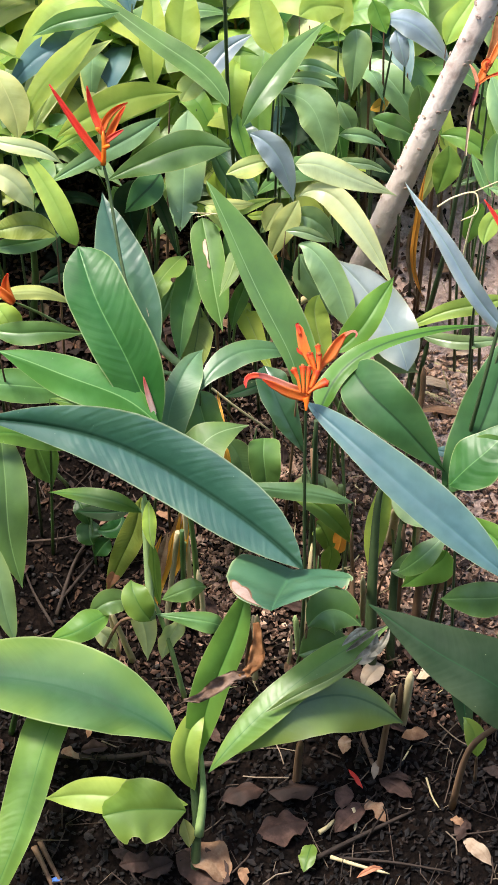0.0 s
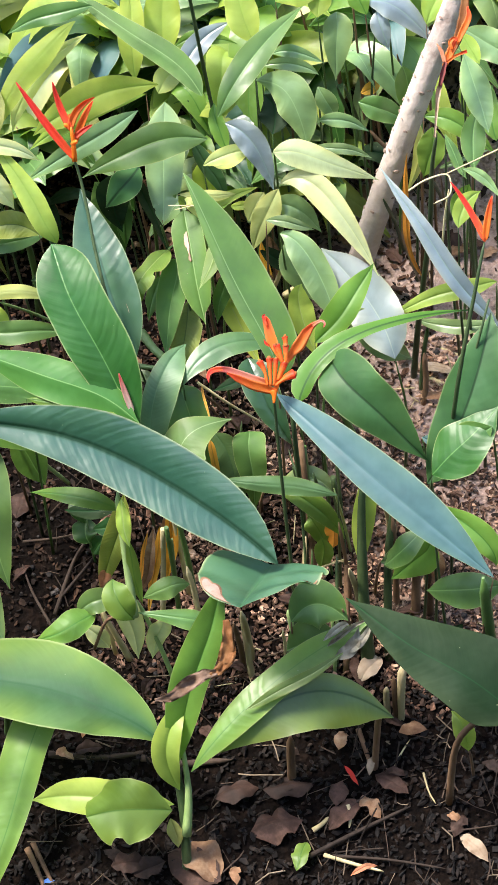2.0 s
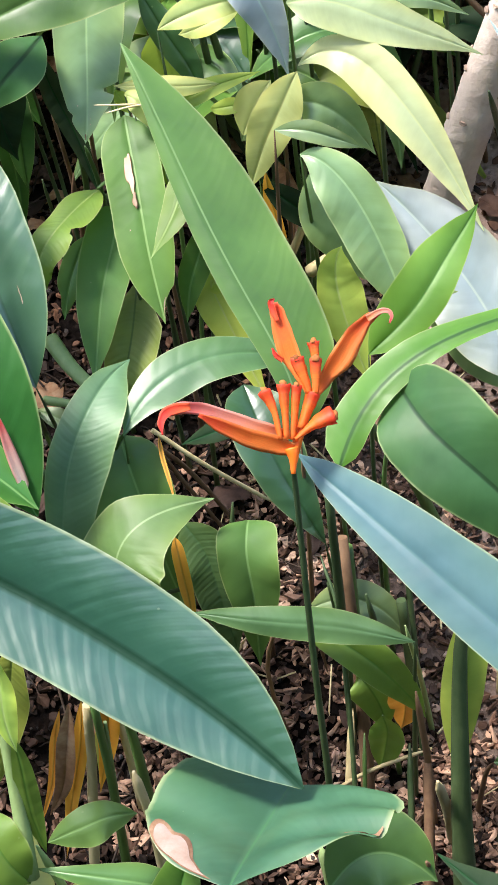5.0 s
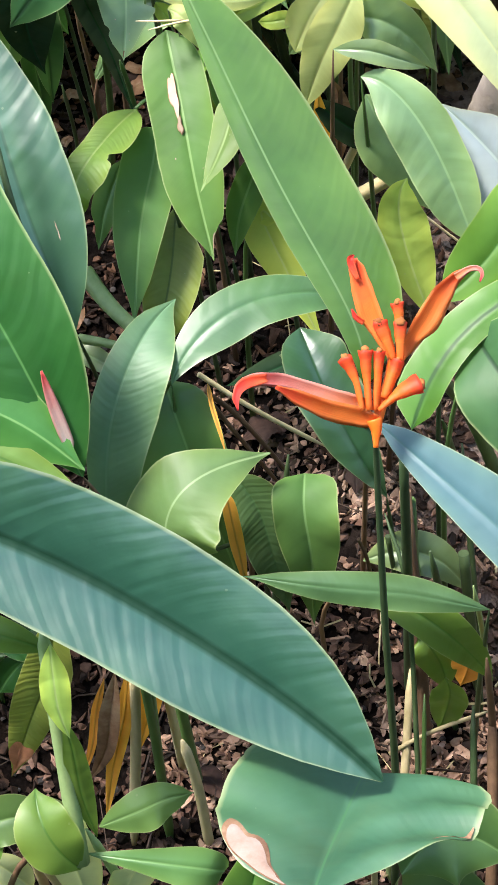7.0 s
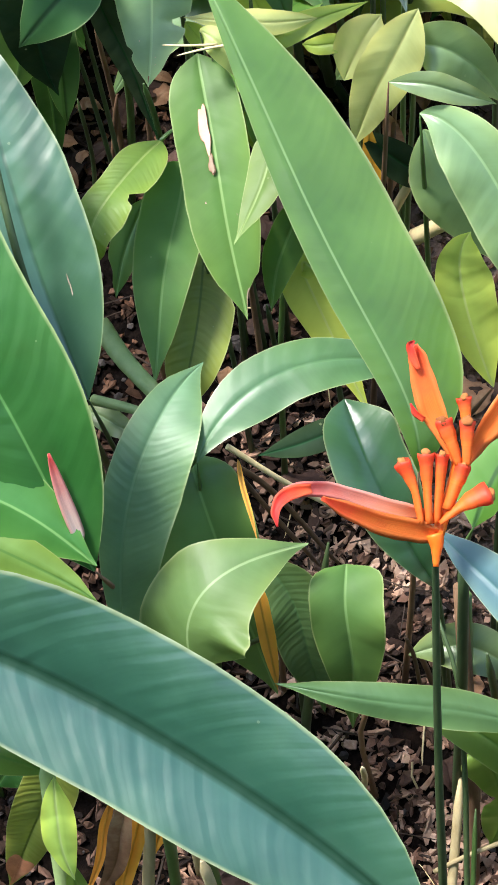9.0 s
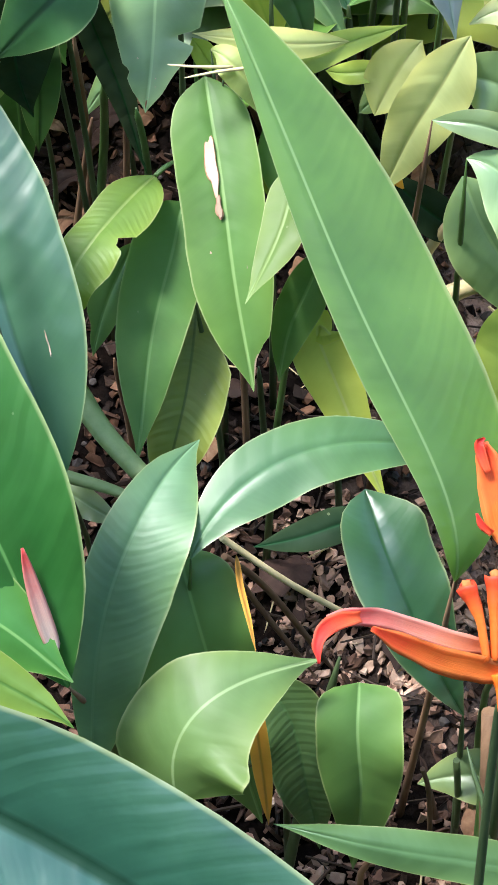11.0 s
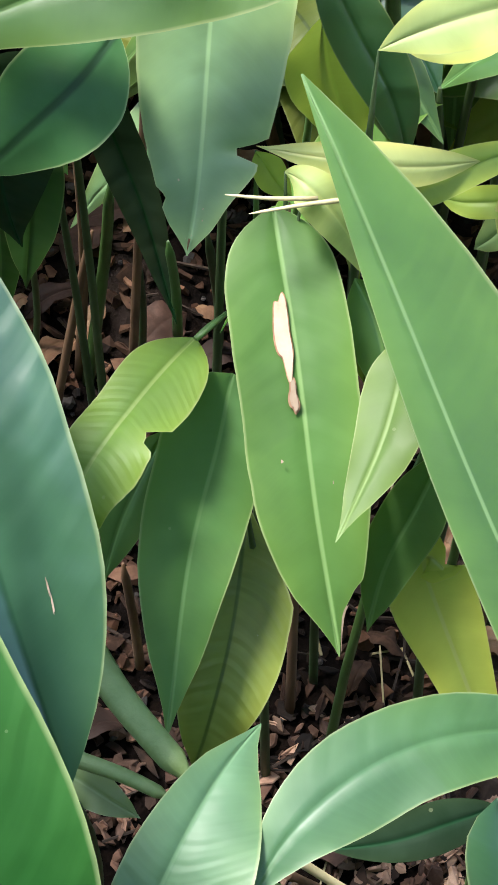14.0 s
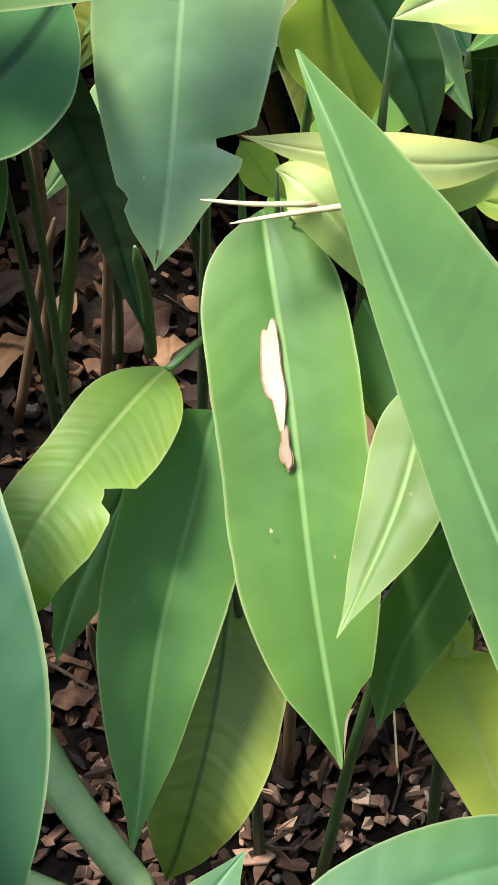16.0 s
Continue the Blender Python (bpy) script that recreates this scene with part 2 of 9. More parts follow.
lush = leaf_material("bright_green_blade", (0.120, 0.250, 0.042), (0.06, 0.19, 0.03), (0.26, 0.46, 0.04), gloss=0.42, vein=0.5, stain=0.08, through_light=0.38, spec=0.5, wax=0.1)
rimlit = leaf_material("lime_edged_blade", (0.028, 0.092, 0.034), (0.02, 0.085, 0.025), (0.22, 0.44, 0.04), gloss=0.62, vein=0.5, stain=0.06, through_light=0.30, spec=0.30, wax=0.0, rimmed=0.6, rib_width=0.2)
lime = leaf_material("lime_blade", (0.30, 0.43, 0.085), (0.28, 0.42, 0.08), (0.38, 0.54, 0.03), gloss=0.45, vein=0.5, stain=0.10, through_light=0.46, spec=0.45)
fresh = leaf_material("fresh_lime_blade", (0.40, 0.56, 0.11), (0.50, 0.62, 0.22), (0.40, 0.58, 0.06), gloss=0.42, vein=0.45, stain=0.06, through_light=0.46, spec=0.5, wax=0.1)
soft = leaf_material("soft_yellow_green_blade", (0.098, 0.180, 0.052), (0.30, 0.42, 0.18), (0.32, 0.46, 0.08), gloss=0.5, vein=0.5, stain=0.06, through_light=0.36, spec=0.4)
dull = leaf_material("dusty_green_blade", (0.160, 0.275, 0.115), (0.26, 0.40, 0.18), (0.20, 0.36, 0.06), gloss=0.38, vein=0.45, stain=0.10, through_light=0.25, spec=0.6, wax=0.25)
ribbed = leaf_material("ribbed_green_blade", (0.105, 0.230, 0.108), (0.15, 0.30, 0.14), (0.14, 0.30, 0.06), gloss=0.52, vein=0.6, stain=0.05, through_light=0.22, spec=0.45, wax=0.12, ripple=0.0075)
# The blue of this base colour stands for sky sheen on the blade.
silver = leaf_material("sheen_blued_green_blade", (0.046, 0.118, 0.128), (0.05, 0.13, 0.12), (0.12, 0.30, 0.08), gloss=0.52, vein=0.12, stain=0.04, through_light=0.18, spec=0.4, wax=0.12)
sheen = leaf_material("shiny_backed_blade", (0.070, 0.168, 0.064), (0.09, 0.20, 0.08), (0.16, 0.34, 0.06), gloss=0.46, vein=0.5, stain=0.04, through_light=0.24, spec=0.6, wax=0.30)
# A paler blue base, again sky sheen put into the colour.
sky_tint = leaf_material("sky_tinted_blue_green_blade", (0.17, 0.235, 0.27), (0.20, 0.30, 0.26), (0.22, 0.36, 0.16), gloss=0.40, vein=0.25, stain=0.04, through_light=0.18, spec=0.9, wax=0.5)
plain_green = leaf_material("plain_green_blade", (0.068, 0.165, 0.040), (0.16, 0.30, 0.10), (0.15, 0.34, 0.04), gloss=0.58, vein=0.3, stain=0.08, through_light=0.26, spec=0.25)
blue_dull = leaf_material("bluish_green_blade", (0.165, 0.280, 0.128), (0.28, 0.42, 0.20), (0.14, 0.30, 0.06), gloss=0.44, vein=0.3, stain=0.06, through_light=0.24, spec=0.6, wax=0.35)
ribbed_dark = leaf_material("ribbed_dark_green_blade", (0.050, 0.110, 0.036), (0.05, 0.12, 0.04), (0.12, 0.26, 0.04), gloss=0.46, vein=0.7, stain=0.06, through_light=0.24, spec=0.4, wax=0.1, ripple=0.0052)
ribbed_lime = leaf_material("ribbed_lime_blade", (0.13, 0.27, 0.032), (0.32, 0.46, 0.12), (0.30, 0.48, 0.04), ripple=0.0046, gloss=0.52, vein=0.6, stain=0.08, through_light=0.36, spec=0.45, wax=0.1)
straw = leaf_material("yellowing_blade", (0.46, 0.54, 0.20), (0.54, 0.58, 0.22), (0.50, 0.52, 0.06), gloss=0.5, vein=0.5, stain=0.15, stain_colour=(0.52, 0.36, 0.08), through_light=0.46)
pale = leaf_material("pale_blade", (0.50, 0.60, 0.33), (0.64, 0.72, 0.35), (0.56, 0.62, 0.16), gloss=0.40, vein=0.5, stain=0.06, through_light=0.40, spec=0.6)
olive = leaf_material("olive_blade", (0.170, 0.220, 0.038), (0.06, 0.10, 0.02), (0.22, 0.32, 0.02), ripple=0.0062, gloss=0.5, vein=0.9, stain=0.25, through_light=0.28)
# Near-black base colour stands for the shade these blades hang in.
shade = leaf_material("shade_toned_blade", (0.012, 0.030, 0.014), (0.012, 0.05, 0.02), (0.05, 0.14, 0.02), gloss=0.55, vein=0.5, stain=0.05, through_light=0.06, spec=0.05, edge=0.0)
amber = leaf_material("amber_dying_blade", (0.80, 0.34, 0.05), (0.50, 0.26, 0.05), (0.60, 0.32, 0.03), gloss=0.6, vein=0.5, stain=0.4, stain_colour=(0.34, 0.16, 0.03), through_light=0.35)
rust_tip = grained("rusty_dead_blade", [(0.3, (0.10, 0.035, 0.012)), (0.5, (0.28, 0.11, 0.035)), (0.72, (0.46, 0.24, 0.10))], scale=70, rough=0.7, translucent=0.3)
maroon = grained("maroon_sheath", [(0.3, (0.10, 0.02, 0.02)), (0.6, (0.26, 0.06, 0.05))], scale=60, rough=0.6)
dry_tip = grained("grey_brown_dead_blade", [(0.3, (0.05, 0.026, 0.015)), (0.5, (0.15, 0.085, 0.052)), (0.72, (0.32, 0.22, 0.16))], scale=70, rough=0.75, translucent=0.25)
husk = grained("dry_husk", [(0.3, (0.13, 0.06, 0.035)), (0.5, (0.30, 0.165, 0.09)), (0.7, (0.50, 0.35, 0.22))], scale=90, rough=0.8, translucent=0.2)
bleached = grained("bleached_blade", [(0.35, (0.24, 0.14, 0.08)), (0.5, (0.38, 0.28, 0.19)), (0.7, (0.46, 0.37, 0.27))], scale=70, rough=0.7)
rot_pale = grained("bleached_rot", [(0.35, (0.12, 0.058, 0.034)), (0.5, (0.26, 0.18, 0.135)), (0.66, (0.36, 0.29, 0.245))], scale=34, rough=0.7)
papery = grained("papery_dry_blade", [(0.35, (0.22, 0.19, 0.13)), (0.5, (0.40, 0.37, 0.28)), (0.7, (0.52, 0.50, 0.41))], scale=70, rough=0.7, translucent=0.2)
stem_green = grained("stem_green", [(0.3, (0.035, 0.085, 0.02)), (0.6, (0.09, 0.17, 0.04))], scale=120, rough=0.45, stretch=(1, 1, 0.15), spec=0.45)
stem_dark = grained("stem_dark", [(0.3, (0.02, 0.045, 0.015)), (0.65, (0.06, 0.09, 0.035))], scale=120, rough=0.5, stretch=(1, 1, 0.15))
stem_light = grained("stem_light", [(0.3, (0.16, 0.26, 0.08)), (0.65, (0.30, 0.40, 0.16))], scale=100, rough=0.5, stretch=(1, 1, 0.2))
stem_brown = grained("stem_brown", [(0.3, (0.07, 0.035, 0.02)), (0.65, (0.22, 0.13, 0.07))], scale=120, rough=0.75, stretch=(1, 1, 0.15))
stem_pale = grained("stem_straw", [(0.3, (0.36, 0.28, 0.13)), (0.65, (0.62, 0.52, 0.30))], scale=120, rough=0.7, stretch=(1, 1, 0.15))
orange = grained("orange_bract", [(0.3, (0.80, 0.13, 0.012)), (0.5, (0.90, 0.24, 0.022)), (0.72, (0.95, 0.40, 0.06))], scale=50, rough=0.42, bump=0.15, translucent=0.36, spec=0.4, vary=0.08)
scarlet = grained("scarlet_bract", [(0.3, (0.55, 0.025, 0.02)), (0.55, (0.80, 0.05, 0.03)), (0.75, (0.88, 0.13, 0.04))], scale=40, rough=0.4, bump=0.15, translucent=0.36, spec=0.4, vary=0.08)
rust = grained("withered_bract", [(0.3, (0.24, 0.09, 0.05)), (0.5, (0.46, 0.19, 0.10)), (0.75, (0.60, 0.36, 0.24))], scale=80, rough=0.7, translucent=0.15)
dry_end = grained("dry_floret_end", [(0.3, (0.22, 0.07, 0.02)), (0.6, (0.48, 0.17, 0.05))], scale=120, rough=0.8, spec=0.1)
bark = grained("pale_bark", [(0.34, (0.30, 0.22, 0.18)), (0.46, (0.49, 0.40, 0.34)), (0.65, (0.62, 0.53, 0.46))], scale=46, rough=0.85, bump=0.7, depth=0.004, vary=0.05)
chip = grained("litter_chip", [(0.3, (0.004, 0.002, 0.0014)), (0.5, (0.018, 0.0085, 0.0044)), (0.72, (0.095, 0.047, 0.026))], scale=90, rough=0.85, vary=0.8)
# Litter chips for the front, darkened to stand for the shade there.
shaded_chip = grained("damp_litter", [(0.3, (0.002, 0.0013, 0.001)), (0.5, (0.006, 0.0036, 0.0025)), (0.72, (0.032, 0.018, 0.012))], scale=90, rough=0.8, vary=0.85)
# Pale chips; their tone partly stands for dappled sun on the litter.
pale_chip = grained("pale_litter", [(0.3, (0.12, 0.062, 0.038)), (0.5, (0.33, 0.200, 0.135)), (0.72, (0.60, 0.45, 0.34))], scale=90, rough=0.85, vary=0.6)
# Browns lowered to stand for the deep shade at the back.
brown_leaf_bits = grained("brown_leaf_bits", [(0.3, (0.020, 0.009, 0.005)), (0.5, (0.075, 0.034, 0.018)), (0.72, (0.19, 0.10, 0.058))], scale=80, rough=0.8, vary=0.6)
stone = grained("pebble", [(0.3, (0.012, 0.010, 0.009)), (0.6, (0.055, 0.047, 0.043))], scale=120, rough=0.9, vary=0.7)
blue_plastic = grained("blue_plastic", [(0.3, (0.02, 0.08, 0.30)), (0.7, (0.10, 0.25, 0.60))], scale=100, rough=0.4, vary=0.1)
twig_brown = grained("twig", [(0.3, (0.016, 0.010, 0.007)), (0.65, (0.070, 0.047, 0.034))], scale=120, rough=0.85, vary=0.6)
fibre = grained("dry_fibre", [(0.3, (0.07, 0.05, 0.033)), (0.65, (0.22, 0.165, 0.115))], scale=120, rough=0.85, vary=0.7)
dead_leaf = grained("dead_leaf", [(0.3, (0.010, 0.005, 0.0034)), (0.5, (0.032, 0.0155, 0.010)), (0.7, (0.088, 0.046, 0.032))], scale=75, rough=0.75, bump=0.6, vary=0.45)


def petal(name, foot, middle, tip, margin):
    """A bract: its colour runs from foot to tip, with a paler thin margin and lengthwise streaks."""
    m, N, K = material(name)
    out = N.new("ShaderNodeOutputMaterial")
    along, rim = N.new("ShaderNodeAttribute"), N.new("ShaderNodeAttribute")
    along.attribute_name, rim.attribute_name = "along", "rim"
    tex = N.new("ShaderNodeTexCoord")
    grain = node(N, "ShaderNodeTexNoise", Scale=130.0, Detail=4.0, Roughness=0.6)
    K.new(tex.outputs["Object"], grain.inputs["Vector"])
    lay = N.new("ShaderNodeCombineXYZ")
    K.new(maths(N, K, "MULTIPLY", rim.outputs["Fac"], 9.0), lay.inputs[0])
    K.new(maths(N, K, "MULTIPLY", along.outputs["Fac"], 1.5), lay.inputs[1])
    streak = node(N, "ShaderNodeTexNoise", Scale=2.2, Detail=3.0)
    K.new(lay.outputs[0], streak.inputs["Vector"])
    f = maths(N, K, "ADD", along.outputs["Fac"], maths(N, K, "MULTIPLY", maths(N, K, "SUBTRACT", grain.outputs[0], 0.5), 0.35))
    col = ramp(N, K, f, [(0.04, foot), (0.45, middle), (0.92, tip)])
    col = mixed(N, K, maths(N, K, "MULTIPLY", ramp(N, K, rim.outputs["Fac"], [(0.45, 0.0), (1.0, 1.0)]), 0.6), col, margin)
    col = mixed(N, K, maths(N, K, "MULTIPLY", ramp(N, K, streak.outputs[0], [(0.40, 0.0), (0.65, 1.0)]), 0.35), col, tuple(v * 0.62 for v in middle))
    bp = node(N, "ShaderNodeBump", Strength=0.3, Distance=0.0012)
    K.new(maths(N, K, "ADD", streak.outputs[0], maths(N, K, "MULTIPLY", grain.outputs[0], 0.4)), bp.inputs["Height"])
    bsdf = node(N, "ShaderNodeBsdfPrincipled", Roughness=0.5)
    bsdf.inputs["Specular IOR Level"].default_value = 0.35
    K.new(col, bsdf.inputs["Base Color"])
    K.new(bp.outputs[0], bsdf.inputs["Normal"])
    tr = N.new("ShaderNodeBsdfTranslucent")
    K.new(col, tr.inputs["Color"])
    mix = N.new("ShaderNodeMixShader")
    mix.inputs[0].default_value = 0.45
    K.new(bsdf.outputs[0], mix.inputs[1])
    K.new(tr.outputs[0], mix.inputs[2])
    K.new(mix.outputs[0], out.inputs[0])
    return m


flame = petal("flame_bract", (0.84, 0.20, 0.03), (0.86, 0.23, 0.035), (0.80, 0.07, 0.03), (0.92, 0.38, 0.10))
crimson = petal("crimson_bract", (0.88, 0.16, 0.05), (0.82, 0.07, 0.04), (0.62, 0.03, 0.03), (0.88, 0.20, 0.08))
bud_petal = petal("closed_bud_bract", (0.80, 0.70, 0.58), (0.80, 0.50, 0.42), (0.70, 0.05, 0.045), (0.80, 0.34, 0.27))
blush = petal("blushing_bract", (0.90, 0.36, 0.14), (0.88, 0.38, 0.28), (0.80, 0.06, 0.07), (0.92, 0.52, 0.44))


def soil_material():
    m, N, K = material("humus_soil")
    out = N.new("ShaderNodeOutputMaterial")
    tex = N.new("ShaderNodeTexCoord")
    a = node(N, "ShaderNodeTexNoise", Scale=55.0, Detail=8.0, Roughness=0.7)
    b = node(N, "ShaderNodeTexNoise", Scale=3.2, Detail=3.0)
    v = node(N, "ShaderNodeTexVoronoi", Scale=95.0)
    for n in (a, b, v):
        K.new(tex.outputs["Object"], n.inputs["Vector"])
    # Near-black humus, darkened further to stand for shade on the front soil.
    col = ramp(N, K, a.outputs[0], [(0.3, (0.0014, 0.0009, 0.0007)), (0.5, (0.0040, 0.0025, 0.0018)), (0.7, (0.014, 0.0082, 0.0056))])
    dry = ramp(N, K, a.outputs[0], [(0.3, (0.24, 0.16, 0.13)), (0.6, (0.48, 0.35, 0.29)), (0.75, (0.62, 0.50, 0.43))])
    sep = N.new("ShaderNodeSeparateXYZ")
    K.new(tex.outputs["Object"], sep.inputs[0])
    # a bare trodden patch of dry, light earth beside the trunk, lightened further to stand for sunlight, and drier
    # blotches all over
    dx = maths(N, K, "MULTIPLY", maths(N, K, "SUBTRACT", sep.outputs[0], 0.34), 2.7)
    dy = maths(N, K, "MULTIPLY", maths(N, K, "SUBTRACT", sep.outputs[1], 0.80), 1.9)
    far = maths(N, K, "ADD", maths(N, K, "MULTIPLY", dx, dx), maths(N, K, "MULTIPLY", dy, dy))
    f = maths(N, K, "ADD", maths(N, K, "POWER", 2.718, maths(N, K, "MULTIPLY", far, -1.0)), maths(N, K, "MULTIPLY", b.outputs[0], 0.5))
    dryness = ramp(N, K, f, [(0.44, 0.0), (0.80, 1.0)])
    col = mixed(N, K, dryness, col, dry)
    col = mixed(N, K, maths(N, K, "MULTIPLY", maths(N, K, "LESS_THAN", v.outputs["Distance"], 0.22), 0.35), col, (0.014, 0.010, 0.008))
    bump = node(N, "ShaderNodeBump", Strength=0.9, Distance=0.008)
    K.new(maths(N, K, "ADD", a.outputs[0], v.outputs["Distance"]), bump.inputs["Height"])
    bsdf = node(N, "ShaderNodeBsdfPrincipled", Roughness=0.92)
    bsdf.inputs["Specular IOR Level"].default_value = 0.08
    K.new(col, bsdf.inputs["Base Color"])
    K.new(bump.outputs[0], bsdf.inputs["Normal"])
    K.new(bsdf.outputs[0], out.inputs[0])
    return m


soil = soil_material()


# ---- ground ----
def rise(x, y):
    """Height of the bed: it climbs gently to the back and levels off."""
    z = 0.19 * (y if y < 2.2 else 2.2 + (1 - math.exp(-(y - 2.2) * 0.8)) / 0.8)
    if y < -0.4:
        z = 0.19 * (-0.4 + (math.exp((y + 0.4) * 1.2) - 1) / 1.2)
    return z


def lumps(x, y):
    return 0.012 * noise.noise((x * 5, y * 5, 0.3)) + 0.006 * noise.noise((x * 17, y * 17, 2.0))


def spaced(a, b, step, far):
    inner = list(np.arange(a, b + 1e-6, step))
    out, d = [], step
    while d < far:
        d *= 1.45
        out.append(d)
    return [a - o for o in reversed(out)] + inner + [b + o for o in out]


xs, ys = spaced(-0.9, 0.9, 0.022, 80), spaced(-0.6, 1.6, 0.022, 80)
gv = [(x, y, rise(x, y) + (lumps(x, y) if abs(x) < 3 and -3 < y < 5 else 0)) for y in ys for x in xs]
gf = [(j * len(xs) + i, j * len(xs) + i + 1, (j + 1) * len(xs) + i + 1, (j + 1) * len(xs) + i) for j in range(len(ys) - 1) for i in range(len(xs) - 1)]
gm = bpy.data.meshes.new("ground")
gm.from_pydata(gv, [], gf)
gm.materials.append(soil)
for p in gm.polygons:
    p.use_smooth = True
ground = tagged(new("ground", gm), "dark crumbly garden soil strewn with leaf litter", "ground", kind="structure")


# ---- an added, unseen hedge behind blocks sky light ----
def hedge():
    rnd = random.Random(8)
    cols, rows = 60, 26
    verts, faces = [], []
    for j in range(rows + 1):
        for i in range(cols + 1):
            x, z = -7.5 + 15 * i / cols, -0.3 + 4.7 * j / rows
            d = 0.22 * noise.noise((x * 1.7, z * 1.7, 4.0)) + 0.07 * rnd.random()
            verts.append((x, -3.4 + d - 0.004 * x * x, z))
    for j in range(rows):
        for i in range(cols):
            a = j * (cols + 1) + i
            faces.append((a, a + 1, a + cols + 2, a + cols + 1))
    n = len(verts)
    verts += [(x, y - 0.9, z) for x, y, z in verts]
    faces += [tuple(v + n for v in reversed(f)) for f in faces]
    top, side = rows * (cols + 1), cols + 1
    faces += [(top + i, top + i + 1, top + i + 1 + n, top + i + n) for i in range(cols)]
    faces += [(j * side, (j + 1) * side, (j + 1) * side + n, j * side + n) for j in range(rows)]
    faces += [(j * side + cols, j * side + cols + n, (j + 1) * side + cols + n, (j + 1) * side + cols) for j in range(rows)]
    mesh = bpy.data.meshes.new("hedge")
    mesh.from_pydata(verts, [], faces)
    mesh.materials.append(blocker_green)
    return mesh


blocker_green = grained("blocker_green", [(0.3, (0.012, 0.03, 0.008)), (0.5, (0.035, 0.075, 0.02)), (0.7, (0.08, 0.14, 0.04))], scale=30, rough=0.7, bump=1.0, depth=0.05)
tagged(new("backdrop", hedge()), "added unseen dark green hedge that blocks sky light", "hedge", kind="structure")


# ---- builders ----
def link(name, mesh, mat, parent=None, label=""):
    mesh.materials.append(mat)
    for p in mesh.polygons:
        p.use_smooth = len(p.vertices) < 5
    ob = new(name, mesh)
    if parent:
        ob.parent = parent
        ob.matrix_parent_inverse = parent.matrix_world.inverted()
    if label:
        ob["label"] = label
    return ob


def curve3(a, b, c, s):
    """A quadratic arc from a to c that runs through b half way."""
    k = 2 * b - (a + c) / 2
    return (1 - s) ** 2 * a + 2 * s * (1 - s) * k + s * s * c


def smooth_line(pts, n):
    """A Catmull-Rom line through the points, n steps a stretch."""
    p = [Vector(q) for q in pts]
    p = [2 * p[0] - p[1]] + p + [2 * p[-1] - p[-2]]
    out = []
    for i in range(1, len(p) - 2):
        for k in range(n):
            t = k / n
            out.append(0.5 * (2 * p[i] + (p[i + 1] - p[i - 1]) * t + (2 * p[i - 1] - 5 * p[i] + 4 * p[i + 1] - p[i + 2]) * t * t + (3 * p[i] - p[i - 1] - 3 * p[i + 1] + p[i + 2]) * t ** 3))
    return out + [p[-2]]


def tube(pts, radii, sides=8, steps=4, flare=()):
    """A tapered round stem along a smooth line. radii: at the start and the end."""
    line = smooth_line(pts, steps)
    m = len(line)
    verts, faces, side = [], [], None
    for i, p in enumerate(line):
        t = (line[min(i + 1, m - 1)] - line[max(i - 1, 0)]).normalized()
        if side is None:
            side = t.orthogonal().normalized()
        side = (side - t * side.dot(t)).normalized()
        up = t.cross(side)
        s = i / (m - 1)
        r = radii[0] * (1 - s) + radii[1] * s
        for q, w, g in flare:
            r *= 1 + g * math.exp(-((s - q) / w) ** 2)
        if i == m - 1 and not flare:
            r *= 0.3
        for k in range(sides):
            a = 2 * math.pi * k / sides
            verts.append(p + (side * math.cos(a) + up * math.sin(a)) * r)
    for i in range(m - 1):
        for k in range(sides):
            faces.append((i * sides + k, i * sides + (k + 1) % sides, (i + 1) * sides + (k + 1) % sides, (i + 1) * sides + k))
    faces += [tuple(range(sides - 1, -1, -1)), tuple(range((m - 1) * sides, m * sides))]
    mesh = bpy.data.meshes.new("stem")
    mesh.from_pydata(verts, [], faces)
    return mesh


ACROSS = (-1.0, -0.9, -0.66, -0.33, -0.06, 0.0, 0.06, 0.33, 0.66, 0.9, 1.0)


